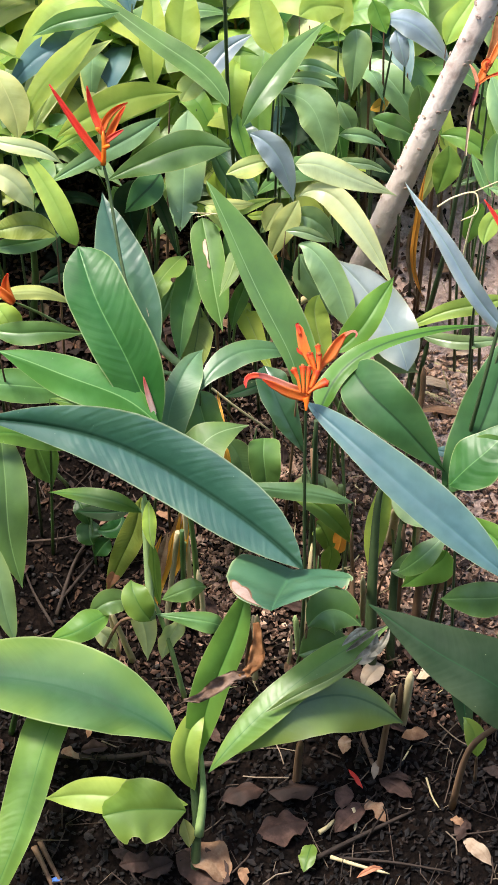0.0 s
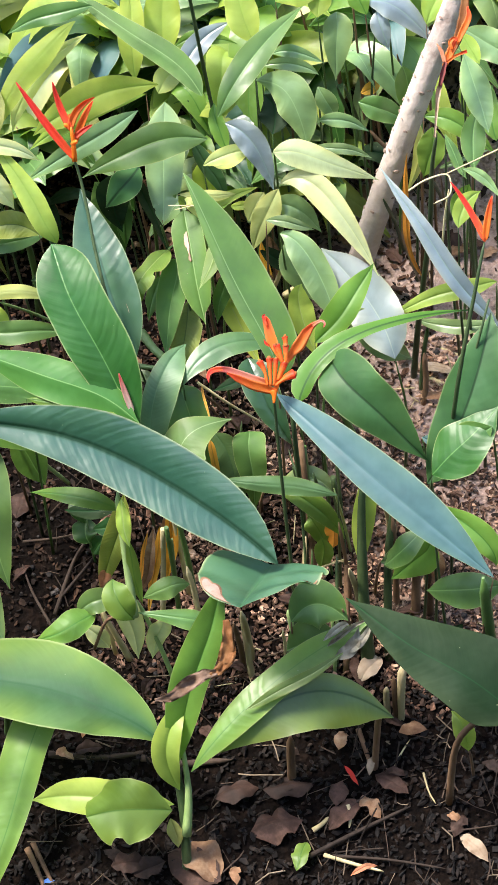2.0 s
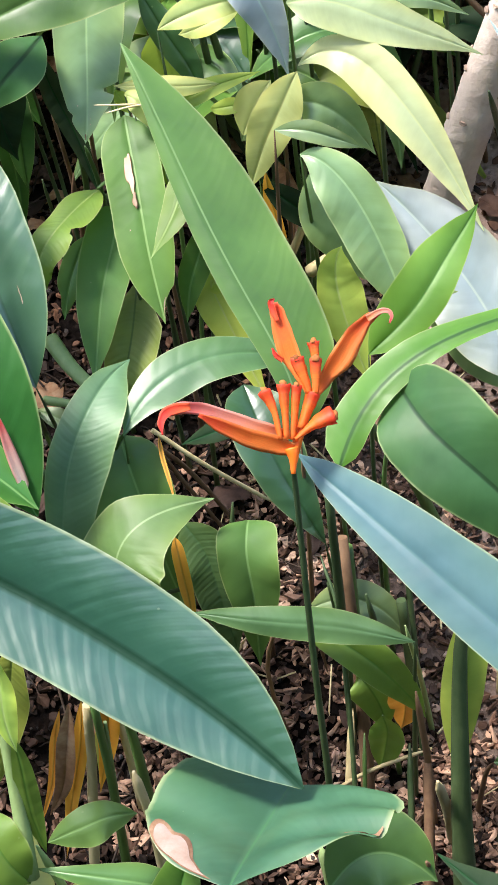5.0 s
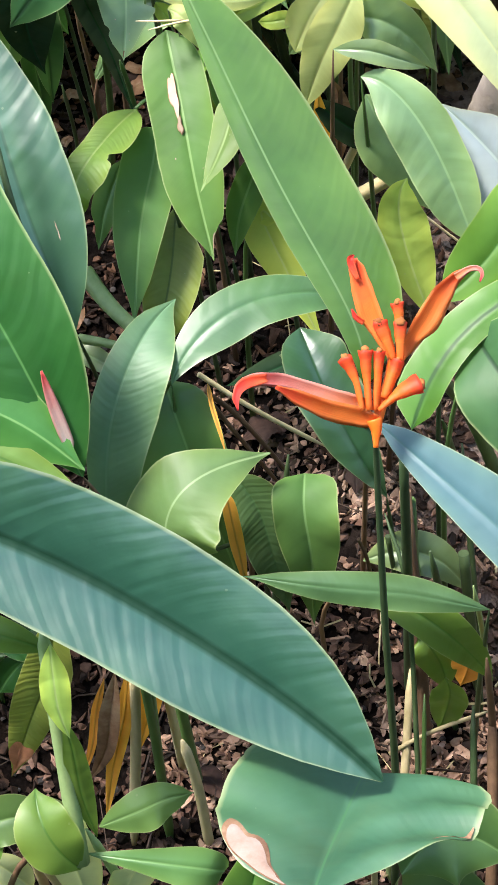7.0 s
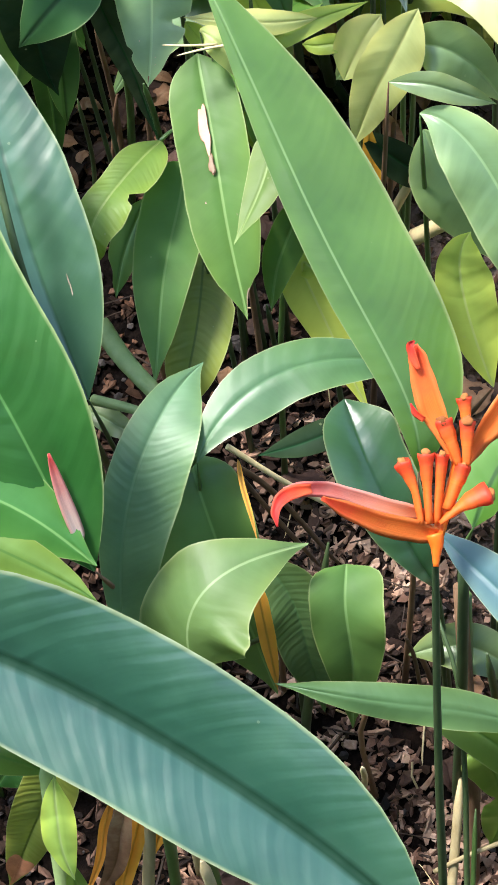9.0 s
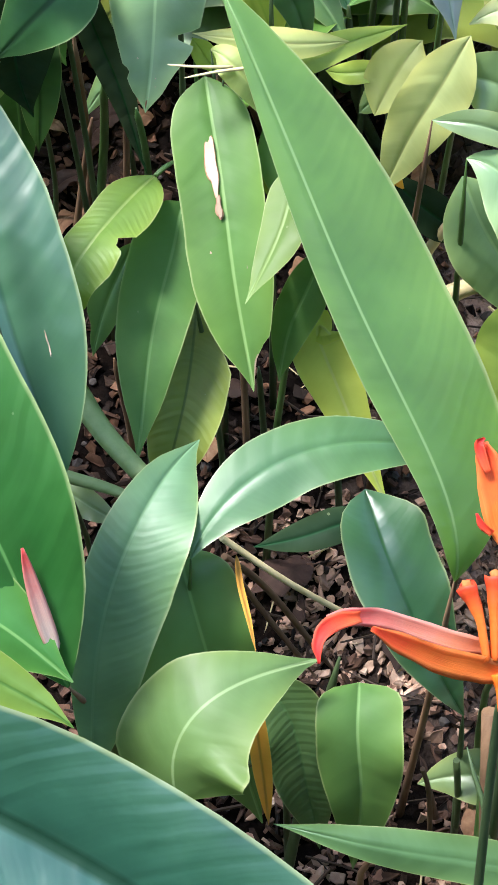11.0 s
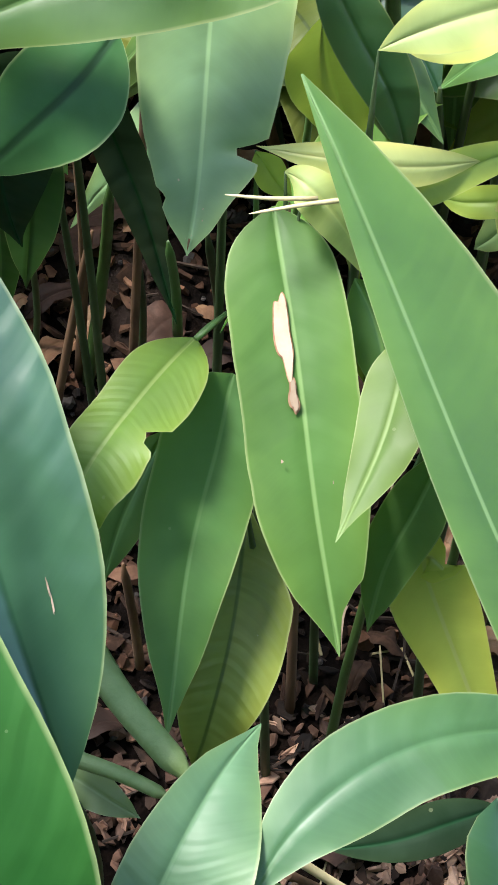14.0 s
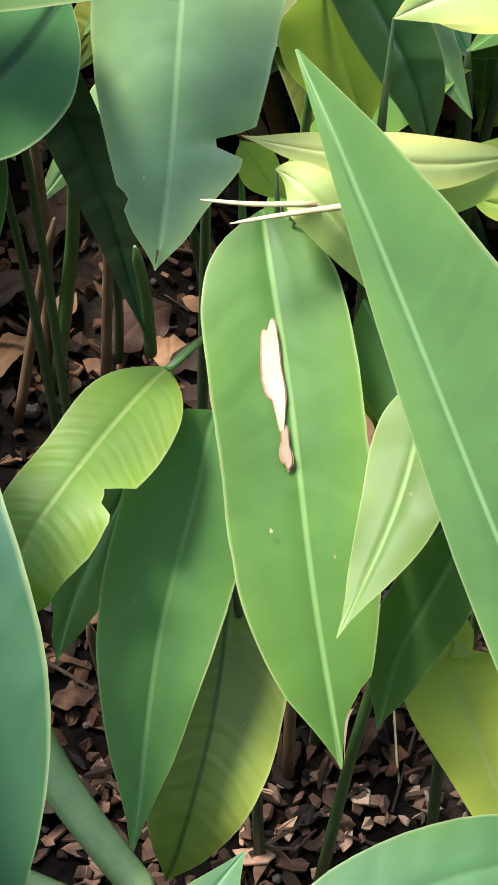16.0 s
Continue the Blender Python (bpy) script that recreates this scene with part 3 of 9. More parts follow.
def blade_form(a, b, c, width, face, fold=12, peak=0.45, point=0.72, wave=0.09, seed=0, curl=0.0, torn=(), base=2.3, halves=(1.0, 1.0), **rest):
    """The surface of a long blade: midrib a-b-c, full width, the way its upper side faces, the angle at which its halves rise, and the nibbles in its rim.
    Returns a function of the place along (0 to 1) and across (-1 to 1), which gives the point, the normal and the distance across."""
    rnd = random.Random(seed)
    a, b, c, face = Vector(a), Vector(b), Vector(c), Vector(face).normalized()
    ph, ph2, fr = rnd.uniform(0, 6.3), rnd.uniform(0, 6.3), rnd.uniform(1.5, 3.0)
    sway = (c - a).length * rnd.uniform(-0.018, 0.018)

    def at(s, u):
        p = curve3(a, b, c, s)
        t = (curve3(a, b, c, min(1, s + 0.01)) - curve3(a, b, c, max(0, s - 0.01))).normalized()
        n = (face - t * face.dot(t)).normalized()
        side = t.cross(n)
        p = p + side * (sway * math.sin(math.pi * s) * math.sin(2 * math.pi * s))
        d = (s - peak) / (1 - peak) if s > peak else (peak - s) / peak
        h = width / 2 * max(0.015, 1 - d ** (1.3 / point if s > peak else base))
        h *= halves[0] if u < 0 else halves[1]
        h *= 1 + 0.035 * noise.noise((s * 6, 3.0 if u > 0 else 7.0, seed * 1.3)) + 0.012 * noise.noise((s * 26, 3.0 if u > 0 else 7.0, seed * 2.1))
        if s > 0.86 and point > 0.45:
            h *= 1 - 0.45 * ((s - 0.86) / 0.14) ** 1.2
        for ts, tu, tr, td in torn:
            if u * tu > 0:
                h *= 1 - td * math.exp(-((s - ts) / tr) ** 4)
        au = abs(u)
        f = radians(fold) * (1 - 0.45 * au) + curl * au
        lift = au * h * math.sin(f) + wave * h * au * au * math.sin(fr * 2 * math.pi * s + (ph if u > 0 else ph2))
        lift += 0.10 * h * au * noise.noise((s * 5, u * 1.5, seed * 3.7)) + (0.0004 if au > 0.03 else -0.0002)
        return p + side * (u * h * math.cos(f)) + n * lift, n, u * h

    return at


def blade(*shape, steps=22, **more):
    at = blade_form(*shape, **more)
    verts, uvs, rims, faces = [], [], [], []
    run, last = 0.0, None
    for i in range(steps + 1):
        s = i / steps
        p = at(s, 0.0)[0]
        run += (p - last).length if last else 0.0
        last = p
        for u in ACROSS:
            q, n, x = at(s, u)
            verts.append(q)
            uvs.append((x, run))
            rims.append(abs(u))
    w = len(ACROSS)
    for i in range(steps):
        for j in range(w - 1):
            faces.append((i * w + j, i * w + j + 1, (i + 1) * w + j + 1, (i + 1) * w + j))
    mesh = bpy.data.meshes.new("leaf")
    mesh.from_pydata(verts, [], faces)
    lay = mesh.uv_layers.new(name="blade")
    rim = mesh.attributes.new("rim", "FLOAT", "POINT")
    rim.data.foreach_set("value", rims)
    lay.data.foreach_set("uv", [v for l in mesh.loops for v in uvs[l.vertex_index]])
    return mesh


def scab(at, s0, u0, ds, du, lift=0.0008, rings=5, around=44):
    """A dead spot: a thin uneven scab that follows the blade round (s0, u0)."""
    verts, faces = [], []
    for k in range(rings + 1):
        for j in range(around):
            g = 2 * math.pi * j / around
            r = (k + 0.02) / (rings + 0.02) * (1 + 0.16 * math.sin(3 * g + s0 * 9) + 0.10 * math.sin(5 * g + u0 * 7))
            u = max(-0.995, min(0.995, u0 + du * r * math.sin(g)))
            p, n, x = at(min(0.99, s0 + ds * r * math.cos(g)), u)
            verts.append(p + n * (lift + (0.0009 if abs(u) < 0.06 else 0.0)))
    for k in range(rings):
        for j in range(around):
            faces.append((k * around + j, k * around + (j + 1) % around, (k + 1) * around + (j + 1) % around, (k + 1) * around + j))
    mesh = bpy.data.meshes.new("dead_spot")
    mesh.from_pydata(verts, [], faces)
    return mesh


def bract(a, b, c, width, face, cup=28, steps=14, peak=0.35, point=0.6):
    """A boat-shaped bract: two thick folded cheeks along a keel."""
    a, b, c, face = Vector(a), Vector(b), Vector(c), Vector(face).normalized()
    k = math.log(0.5) / math.log(peak)
    prof = [(-1.0, 0.0), (-0.6, 0.02), (-0.25, -0.02), (0.0, -0.10), (0.25, -0.02), (0.6, 0.02), (1.0, 0.0), (0.6, -0.10), (0.25, -0.18), (0.0, -0.26), (-0.25, -0.18), (-0.6, -0.10)]
    verts, faces = [], []
    for i in range(steps + 1):
        s = i / steps
        p = curve3(a, b, c, s)
        t = (curve3(a, b, c, min(1, s + 0.01)) - curve3(a, b, c, max(0, s - 0.01))).normalized()
        n = (face - t * face.dot(t)).normalized()
        side = t.cross(n)
        q = s ** k
        h = width / 2 * max(0.05, 4 * q * (1 - q)) ** point
        for u, v in prof:
            f = radians(cup)
            verts.append(p + side * (u * h * math.cos(f * abs(u))) + n * (abs(u) * h * math.sin(f) * 0.9 + v * h))
    w = len(prof)
    for i in range(steps):
        for j in range(w):
            faces.append((i * w + j, i * w + (j + 1) % w, (i + 1) * w + (j + 1) % w, (i + 1) * w + j))
    faces += [tuple(range(w - 1, -1, -1)), tuple(range(steps * w, (steps + 1) * w))]
    mesh = bpy.data.meshes.new("bract")
    mesh.from_pydata(verts, [], faces)
    along = mesh.attributes.new("along", "FLOAT", "POINT")
    along.data.foreach_set("value", [i // w / steps for i in range(len(verts))])
    rim = mesh.attributes.new("rim", "FLOAT", "POINT")
    rim.data.foreach_set("value", [abs(prof[i % w][0]) for i in range(len(verts))])
    return mesh


def swept(line, n):
    """A smooth line as (point, direction, share of the way)."""
    pts = smooth_line(line, n)
    m = len(pts) - 1
    for i, p in enumerate(pts):
        yield p, (pts[min(i + 1, m)] - pts[max(i - 1, 0)]).normalized(), i / m


def spread(values, s):
    """The value at the share s along an even list of values."""
    x = s * (len(values) - 1)
    i = min(int(x), len(values) - 2)
    k = x - i
    k = k * k * (3 - 2 * k)
    return values[i] * (1 - k) + values[i + 1] * k


def petal_strip(line, halves, face, cup=18, seed=0, steps=5, crumple=0.16):
    """A slender bract along a line, with half widths at even steps; thin uneven margins and a keel."""
    prof = [(-1.0, 0.0), (-0.55, -0.06), (0.0, -0.12), (0.55, -0.06), (1.0, 0.0), (0.55, -0.16), (0.0, -0.30), (-0.55, -0.16)]
    face = Vector(face).normalized()
    verts, faces, along = [], [], []
    for p, t, s in swept(line, steps):
        n = (face - t * face.dot(t)).normalized()
        side = t.cross(n)
        h = max(0.0004, spread(halves, s))
        for u, v in prof:
            g = h * (1 + 0.13 * noise.noise((s * 7, u * 2.0, seed * 2.3)))
            f = radians(cup) * abs(u)
            bend = crumple * noise.noise((s * 6, u * (1 + 2 * crumple), seed * 5.1 + 9))
            verts.append(p + side * (u * g * math.cos(f)) + n * (g * (abs(u) * math.sin(f) + v + bend)))
            along.append(s)
    w = len(prof)
    m = len(verts) // w
    for i in range(m - 1):
        for j in range(w):
            faces.append((i * w + j, i * w + (j + 1) % w, (i + 1) * w + (j + 1) % w, (i + 1) * w + j))
    faces += [tuple(range(w - 1, -1, -1)), tuple(range((m - 1) * w, m * w))]
    mesh = bpy.data.meshes.new("bract")
    mesh.from_pydata(verts, [], faces)
    a = mesh.attributes.new("along", "FLOAT", "POINT")
    a.data.foreach_set("value", along)
    r = mesh.attributes.new("rim", "FLOAT", "POINT")
    r.data.foreach_set("value", [abs(prof[i % w][0]) for i in range(len(verts))])
    return mesh


def floret_mesh(line, radii, seed=0, sides=9):
    """A slender angular floret that flares to a ragged, sunken mouth."""
    verts, faces, along, rim = [], [], [], []
    side = None
    for p, t, s in swept(line, 5):
        side = side or t.orthogonal().normalized()
        side = (side - t * side.dot(t)).normalized()
        up = t.cross(side)
        r = spread(radii, s)
        for k in range(sides):
            g = 2 * math.pi * k / sides
            ridge = 1 + 0.15 * math.cos(3 * g + seed) + 0.16 * noise.noise((math.cos(g) * 1.5, math.sin(g) * 1.5, s * 4 + seed * 3.1))
            lip = r * 0.55 * noise.noise((math.cos(g) * 2, math.sin(g) * 2, seed * 1.7)) * s ** 8
            verts.append(p + (side * math.cos(g) + up * math.sin(g)) * (r * ridge) + t * lip)
            along.append(s)
            rim.append(0.5 * s)
    m = len(verts) // sides
    for i in range(m - 1):
        for k in range(sides):
            faces.append((i * sides + k, i * sides + (k + 1) % sides, (i + 1) * sides + (k + 1) % sides, (i + 1) * sides + k))
    verts.append(p - t * (radii[-1] * 0.9))
    along.append(1.0)
    rim.append(0.0)
    for k in range(sides):
        faces.append(((m - 1) * sides + k, (m - 1) * sides + (k + 1) % sides, m * sides))
    faces.append(tuple(range(sides - 1, -1, -1)))
    mesh = bpy.data.meshes.new("floret")
    mesh.from_pydata(verts, [], faces)
    for name, values in (("along", along), ("rim", rim)):
        mesh.attributes.new(name, "FLOAT", "POINT").data.foreach_set("value", values)
    return mesh


def withered_end(at, radius, seed):
    """The shrivelled remains in a floret's mouth."""
    bm = bmesh.new()
    bmesh.ops.create_icosphere(bm, subdivisions=2, radius=radius)
    for v in bm.verts:
        v.co *= 1 + 0.55 * noise.noise(v.co * (1.3 / radius) + Vector((seed * 3.1, 0, 0)))
        v.co.z *= 0.7
    bmesh.ops.translate(bm, verts=bm.verts, vec=Vector(at))
    mesh = bpy.data.meshes.new("floret_end")
    bm.to_mesh(mesh)
    bm.free()
    return mesh


PLANTS = {}


def plant(key, x, y, label, category="heliconia", name="heliconia_plant", group="heliconias in the bed"):
    e = new(name)
    e.location = (x, y, rise(x, y))
    bpy.context.view_layer.update()
    PLANTS[key] = tagged(e, label, category, group)
    return e


COUNT = [0]


def leaf(key, a, b, c, width, face, mat, label="", spots=(), **shape):
    """One leaf of a plant; spots: dead spots on it, as (along, across, half length, half breadth, material)."""
    COUNT[0] += 1
    ob = link("leaf", blade(a, b, c, width, face, seed=COUNT[0], **shape), mat, PLANTS[key], label)
    for k, (s, u, ds, du, m) in enumerate(spots):
        link("dead_spot", scab(blade_form(a, b, c, width, face, seed=COUNT[0], **shape), s, u, ds, du, 0.0007 + 0.0006 * k), m, ob)
    return ob


def stalk(key, pts, r0, r1, mat=None, name="stem", label="", **more):
    return link(name, tube(pts, (r0, r1), **more), mat or stem_green, PLANTS[key], label)


# ---- the listed plants ----
plant('low', -0.202, -0.145, 'young bright-green heliconia shoot with broad arching leaves')
stalk('low', [(-0.2024, -0.1447, -0.0375), (-0.1990, -0.0991, 0.0612), (-0.2061, -0.0535, 0.1398), (-0.2119, -0.0449, 0.1615)], 0.0071, 0.0046, stem_dark)
stalk('low', [(-0.1959, -0.1177, 0.0476), (-0.1894, -0.0808, 0.1046), (-0.1951, -0.0345, 0.1734)], 0.0070, 0.0023, stem_light, name='sheath')
leaf('low', (-0.2251, -0.0392, 0.1554), (-0.3401, 0.0090, 0.2008), (-0.5757, 0.0572, 0.1878), 0.1171, (-0.07, -0.43, 0.90), rimlit, halves=(0.87, 1.13), fold=-10, peak=0.62, point=0.55, base=1.62)
leaf('low', (-0.2077, -0.0682, 0.1291), (-0.1625, 0.0198, 0.2620), (-0.1275, 0.0872, 0.3426), 0.0539, (0.15, -0.83, 0.54), lush, halves=(1.20, 0.80), fold=28, peak=0.47, point=0.63, base=2.81)
leaf('low', (-0.1817, -0.0745, 0.1393), (-0.0778, 0.0083, 0.2102), (0.0656, 0.0946, 0.2438), 0.0482, (-0.17, -0.32, 0.93), lush, halves=(0.96, 1.04), fold=-16, peak=0.59, point=0.50, base=2.67)
leaf('low', (-0.1051, -0.0185, 0.2015), (-0.0368, 0.0070, 0.2273), (0.0325, 0.0493, 0.2394), 0.0169, (0.03, -0.53, 0.85), soft, fold=10, label='pale folded leaf margin')
leaf('low', (0.0038, 0.0565, 0.2357), (0.0311, 0.0694, 0.2532), (0.0609, 0.0890, 0.2519), 0.0251, (0.06, -0.52, 0.85), papery, fold=50, wave=0.6, curl=0.8, label='torn withered leaf end')
leaf('low', (0.0134, 0.0419, 0.2340), (0.0361, 0.0485, 0.2432), (0.0466, 0.0772, 0.2527), 0.0192, (0.03, -0.49, 0.87), papery, fold=-50, wave=0.6, curl=0.6, label='torn withered leaf end')
leaf('low', (0.0249, 0.0477, 0.2351), (0.0462, 0.0550, 0.2445), (0.0654, 0.0857, 0.2513), 0.0154, (0.08, -0.46, 0.89), papery, fold=50, wave=0.6, label='torn withered leaf end')
leaf('low', (-0.0015, 0.0641, 0.2382), (0.0216, 0.0797, 0.2491), (0.0344, 0.0789, 0.2530), 0.0124, (-0.08, -0.59, 0.80), papery, fold=40, wave=0.6, label='torn withered leaf end')
leaf('low', (-0.1626, -0.0537, 0.1412), (-0.0372, 0.0094, 0.1933), (0.0874, 0.0288, 0.1031), 0.0756, (0.30, -0.40, 0.86), glossy_low, halves=(0.65, 1.35), fold=-6, peak=0.64, point=0.63, base=2.74)
leaf('low', (-0.2103, -0.0927, 0.0868), (-0.3145, -0.0960, 0.1141), (-0.4066, -0.0802, 0.0819), 0.0520, (-0.04, -0.51, 0.86), lime, halves=(0.99, 1.01), fold=14, peak=0.48, point=0.68, base=2.28)
leaf('low', (-0.2130, -0.0995, 0.0823), (-0.2742, -0.1144, 0.1105), (-0.3244, -0.1224, 0.1062), 0.0903, (0.24, -0.54, 0.80), lush, halves=(1.06, 0.94), fold=9, peak=0.54, point=0.35, base=2.51, torn=((0.8, 1, 0.12, 0.35), (0.6, -1, 0.1, 0.25)))
leaf('low', (-0.2009, -0.0809, 0.1046), (-0.2114, -0.0523, 0.1801), (-0.1829, 0.0054, 0.2010), 0.0415, (-0.01, -0.74, 0.67), lime, fold=38)
leaf('low', (-0.2166, -0.1044, 0.0702), (-0.2114, -0.1137, 0.0484), (-0.2093, -0.1246, 0.0263), 0.0212, (0.13, -0.89, 0.43), straw, fold=25)

plant('edge', -0.467, 0.069, 'heliconia shoot with long light-green hanging leaves')
stalk('edge', [(-0.4673, 0.0693, 0.0132), (-0.4526, 0.0565, 0.0907), (-0.4297, 0.0404, 0.1777)], 0.0048, 0.0039, stem_green)
leaf('edge', (-0.3804, 0.0584, 0.1369), (-0.4233, -0.0669, 0.0967), (-0.5123, -0.2748, -0.0304), 0.0598, (0.13, -0.48, 0.87), lush, halves=(0.80, 1.20), fold=-12, peak=0.38, point=0.58, base=4.15)
leaf('edge', (-0.4747, 0.3608, 0.3686), (-0.4649, 0.2624, 0.2899), (-0.4454, 0.1926, 0.1966), 0.0619, (0.12, -0.70, 0.70), mid, fold=10)
leaf('edge', (-0.4795, 0.2104, 0.2800), (-0.4701, 0.1642, 0.2112), (-0.4550, 0.1338, 0.1454), 0.0365, (0.18, -0.84, 0.51), dull, fold=10)

plant('sap', -0.222, 0.125, 'thin heliconia sapling with one rolled young leaf')
stalk('sap', [(-0.2190, 0.1208, 0.0230), (-0.2390, 0.1339, 0.1454), (-0.2571, 0.1399, 0.2366)], 0.0041, 0.0031, stem_light)
stalk('sap', [(-0.2614, 0.1216, 0.2231), (-0.2648, 0.1549, 0.2844), (-0.2669, 0.1821, 0.3496), (-0.2681, 0.2034, 0.3936)], 0.0062, 0.0045, stem_light, name='sheath')
leaf('sap', (-0.2616, 0.1906, 0.3968), (-0.2612, 0.1700, 0.3675), (-0.2559, 0.1571, 0.3334), 0.0203, (0.07, -0.84, 0.53), fresh, halves=(1.01, 0.99), fold=-18, peak=0.46, point=0.72, base=2.17, label='folded-over tip of the rolled young leaf')
leaf('sap', (-0.2498, 0.1355, 0.2342), (-0.2565, 0.1521, 0.2914), (-0.2590, 0.1684, 0.3410), 0.0182, (0.09, -0.94, 0.34), lush, halves=(0.99, 1.01), fold=-20, peak=0.46, point=0.72, base=2.19, label='rolled young leaf')
leaf('sap', (-0.2617, 0.1176, 0.2224), (-0.2803, 0.1279, 0.2543), (-0.2895, 0.1591, 0.2602), 0.0416, (0.08, -0.64, 0.76), lush, fold=20, point=0.5)
leaf('sap', (-0.2474, 0.1382, 0.2436), (-0.2112, 0.1453, 0.2581), (-0.1863, 0.1672, 0.2331), 0.0307, (0.37, -0.51, 0.78), mid, halves=(0.95, 1.05), fold=-12, peak=0.46, point=0.72, base=2.24)
leaf('sap', (-0.2587, 0.1283, 0.2240), (-0.1819, 0.1184, 0.2174), (-0.1698, 0.1323, 0.1857), 0.0294, (0.31, -0.60, 0.74), mid, halves=(0.96, 1.04), fold=-10, peak=0.49, point=0.72, base=1.64)
leaf('sap', (-0.2821, 0.1582, 0.2513), (-0.2762, 0.1454, 0.1794), (-0.2706, 0.1309, 0.1078), 0.0370, (0.41, -0.91, 0.05), pale, halves=(1.13, 0.87), fold=14, peak=0.41, point=0.72, base=2.92)
leaf('sap', (-0.2233, 0.1290, 0.2112), (-0.2354, 0.1337, 0.1676), (-0.2513, 0.1317, 0.1076), 0.0326, (0.14, -0.99, -0.02), pale, halves=(0.92, 1.08), fold=14, peak=0.46, point=0.71, base=2.31)
leaf('sap', (-0.3234, 0.1624, 0.1798), (-0.3573, 0.1275, 0.1925), (-0.4093, 0.1265, 0.1631), 0.0410, (0.04, -0.56, 0.83), lush, halves=(0.94, 1.06), fold=-12, peak=0.45, point=0.73, base=2.21)
leaf('sap', (-0.3495, 0.1577, 0.1800), (-0.3172, 0.1664, 0.2016), (-0.2826, 0.1749, 0.1832), 0.0366, (0.11, -0.58, 0.81), mid, fold=10)
leaf('sap', (-0.2739, 0.2280, 0.3233), (-0.3306, 0.2366, 0.3449), (-0.4058, 0.2730, 0.3119), 0.0270, (-0.26, -0.55, 0.80), lush, fold=-18)
leaf('sap', (-0.2779, 0.2799, 0.2932), (-0.2989, 0.2531, 0.2181), (-0.3358, 0.2484, 0.1072), 0.0374, (-0.19, -0.96, 0.22), olive, fold=14, spots=[(0.880, 0.00, 0.110, 0.90, rust)])
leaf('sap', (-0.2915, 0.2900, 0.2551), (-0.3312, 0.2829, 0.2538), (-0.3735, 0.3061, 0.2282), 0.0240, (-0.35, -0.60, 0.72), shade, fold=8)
stalk('sap', [(-0.3314, 0.1377, 0.1262), (-0.3052, 0.1429, 0.1871), (-0.2684, 0.1282, 0.2144)], 0.0024, 0.0023, stem_brown)

plant('weed', -0.359, 0.335, 'small dark round-leaved weed on the soil', category='weed', name='weed', group='weeds')
stalk('weed', [(-0.3545, 0.3346, 0.0636), (-0.3564, 0.3380, 0.1142), (-0.3602, 0.3726, 0.1508)], 0.0021, 0.0012, stem_green)
leaf('weed', (-0.3562, 0.3334, 0.1133), (-0.3619, 0.3449, 0.1255), (-0.3610, 0.3679, 0.1299), 0.0383, (0.04, -0.43, 0.90), forest, point=0.4, peak=0.5, fold=5)
leaf('weed', (-0.3529, 0.3285, 0.0924), (-0.3443, 0.3355, 0.1037), (-0.3316, 0.3425, 0.1151), 0.0284, (-0.14, -0.78, 0.62), forest, point=0.4, peak=0.5, fold=5)
leaf('weed', (-0.3607, 0.3587, 0.1281), (-0.3699, 0.3680, 0.1499), (-0.3789, 0.3864, 0.1534), 0.0282, (0.08, -0.64, 0.76), forest, point=0.45, peak=0.5, fold=5)
leaf('weed', (-0.3521, 0.3495, 0.1264), (-0.3225, 0.3473, 0.1360), (-0.3148, 0.3656, 0.1395), 0.0282, (0.00, -0.64, 0.77), forest, point=0.45, peak=0.5, fold=5)

plant('dry', -0.219, 0.271, 'dead straw-coloured heliconia shoots with drooping dry leaves', name='dead_shoot', category='dead shoot')
leaf('dry', (-0.2321, 0.2564, 0.2487), (-0.2476, 0.2463, 0.1668), (-0.2685, 0.2248, 0.0727), 0.0138, (-0.09, -0.98, 0.19), amber, fold=25)
leaf('dry', (-0.2417, 0.2547, 0.2484), (-0.2542, 0.2460, 0.1767), (-0.2763, 0.2384, 0.1153), 0.0166, (-0.18, -0.97, 0.16), husk, fold=30)
leaf('dry', (-0.2502, 0.2556, 0.2386), (-0.2660, 0.2543, 0.1683), (-0.2889, 0.2448, 0.0865), 0.0075, (-0.18, -0.98, 0.12), amber, fold=30)
stalk('dry', [(-0.2276, 0.2526, 0.2480), (-0.2370, 0.2466, 0.1569), (-0.2515, 0.2202, 0.0318)], 0.0037, 0.0045, stem_pale)
stalk('dry', [(-0.2213, 0.2480, 0.2571), (-0.2214, 0.2426, 0.1561), (-0.2224, 0.2200, 0.0318)], 0.0033, 0.0041, stem_green)
stalk('dry', [(-0.2167, 0.2502, 0.2275), (-0.2188, 0.2489, 0.1873), (-0.2210, 0.2435, 0.1263)], 0.0015, 0.0020, stem_light)
leaf('dry', (-0.2093, 0.3008, 0.2672), (-0.2235, 0.2888, 0.1849), (-0.2437, 0.2786, 0.0829), 0.0211, (-0.14, -0.98, 0.14), amber, fold=30)
leaf('dry', (-0.2198, 0.2944, 0.2559), (-0.2376, 0.2910, 0.1753), (-0.2605, 0.2818, 0.1335), 0.0141, (-0.26, -0.95, 0.19), husk, fold=30)
leaf('dry', (-0.2256, 0.2969, 0.2464), (-0.2270, 0.2910, 0.1753), (-0.2435, 0.2811, 0.0934), 0.0158, (-0.08, -0.99, 0.11), straw, fold=30)
stalk('dry', [(-0.2128, 0.2799, 0.0532), (-0.2152, 0.2865, 0.1544), (-0.2195, 0.2919, 0.2655)], 0.0042, 0.0032, stem_pale)
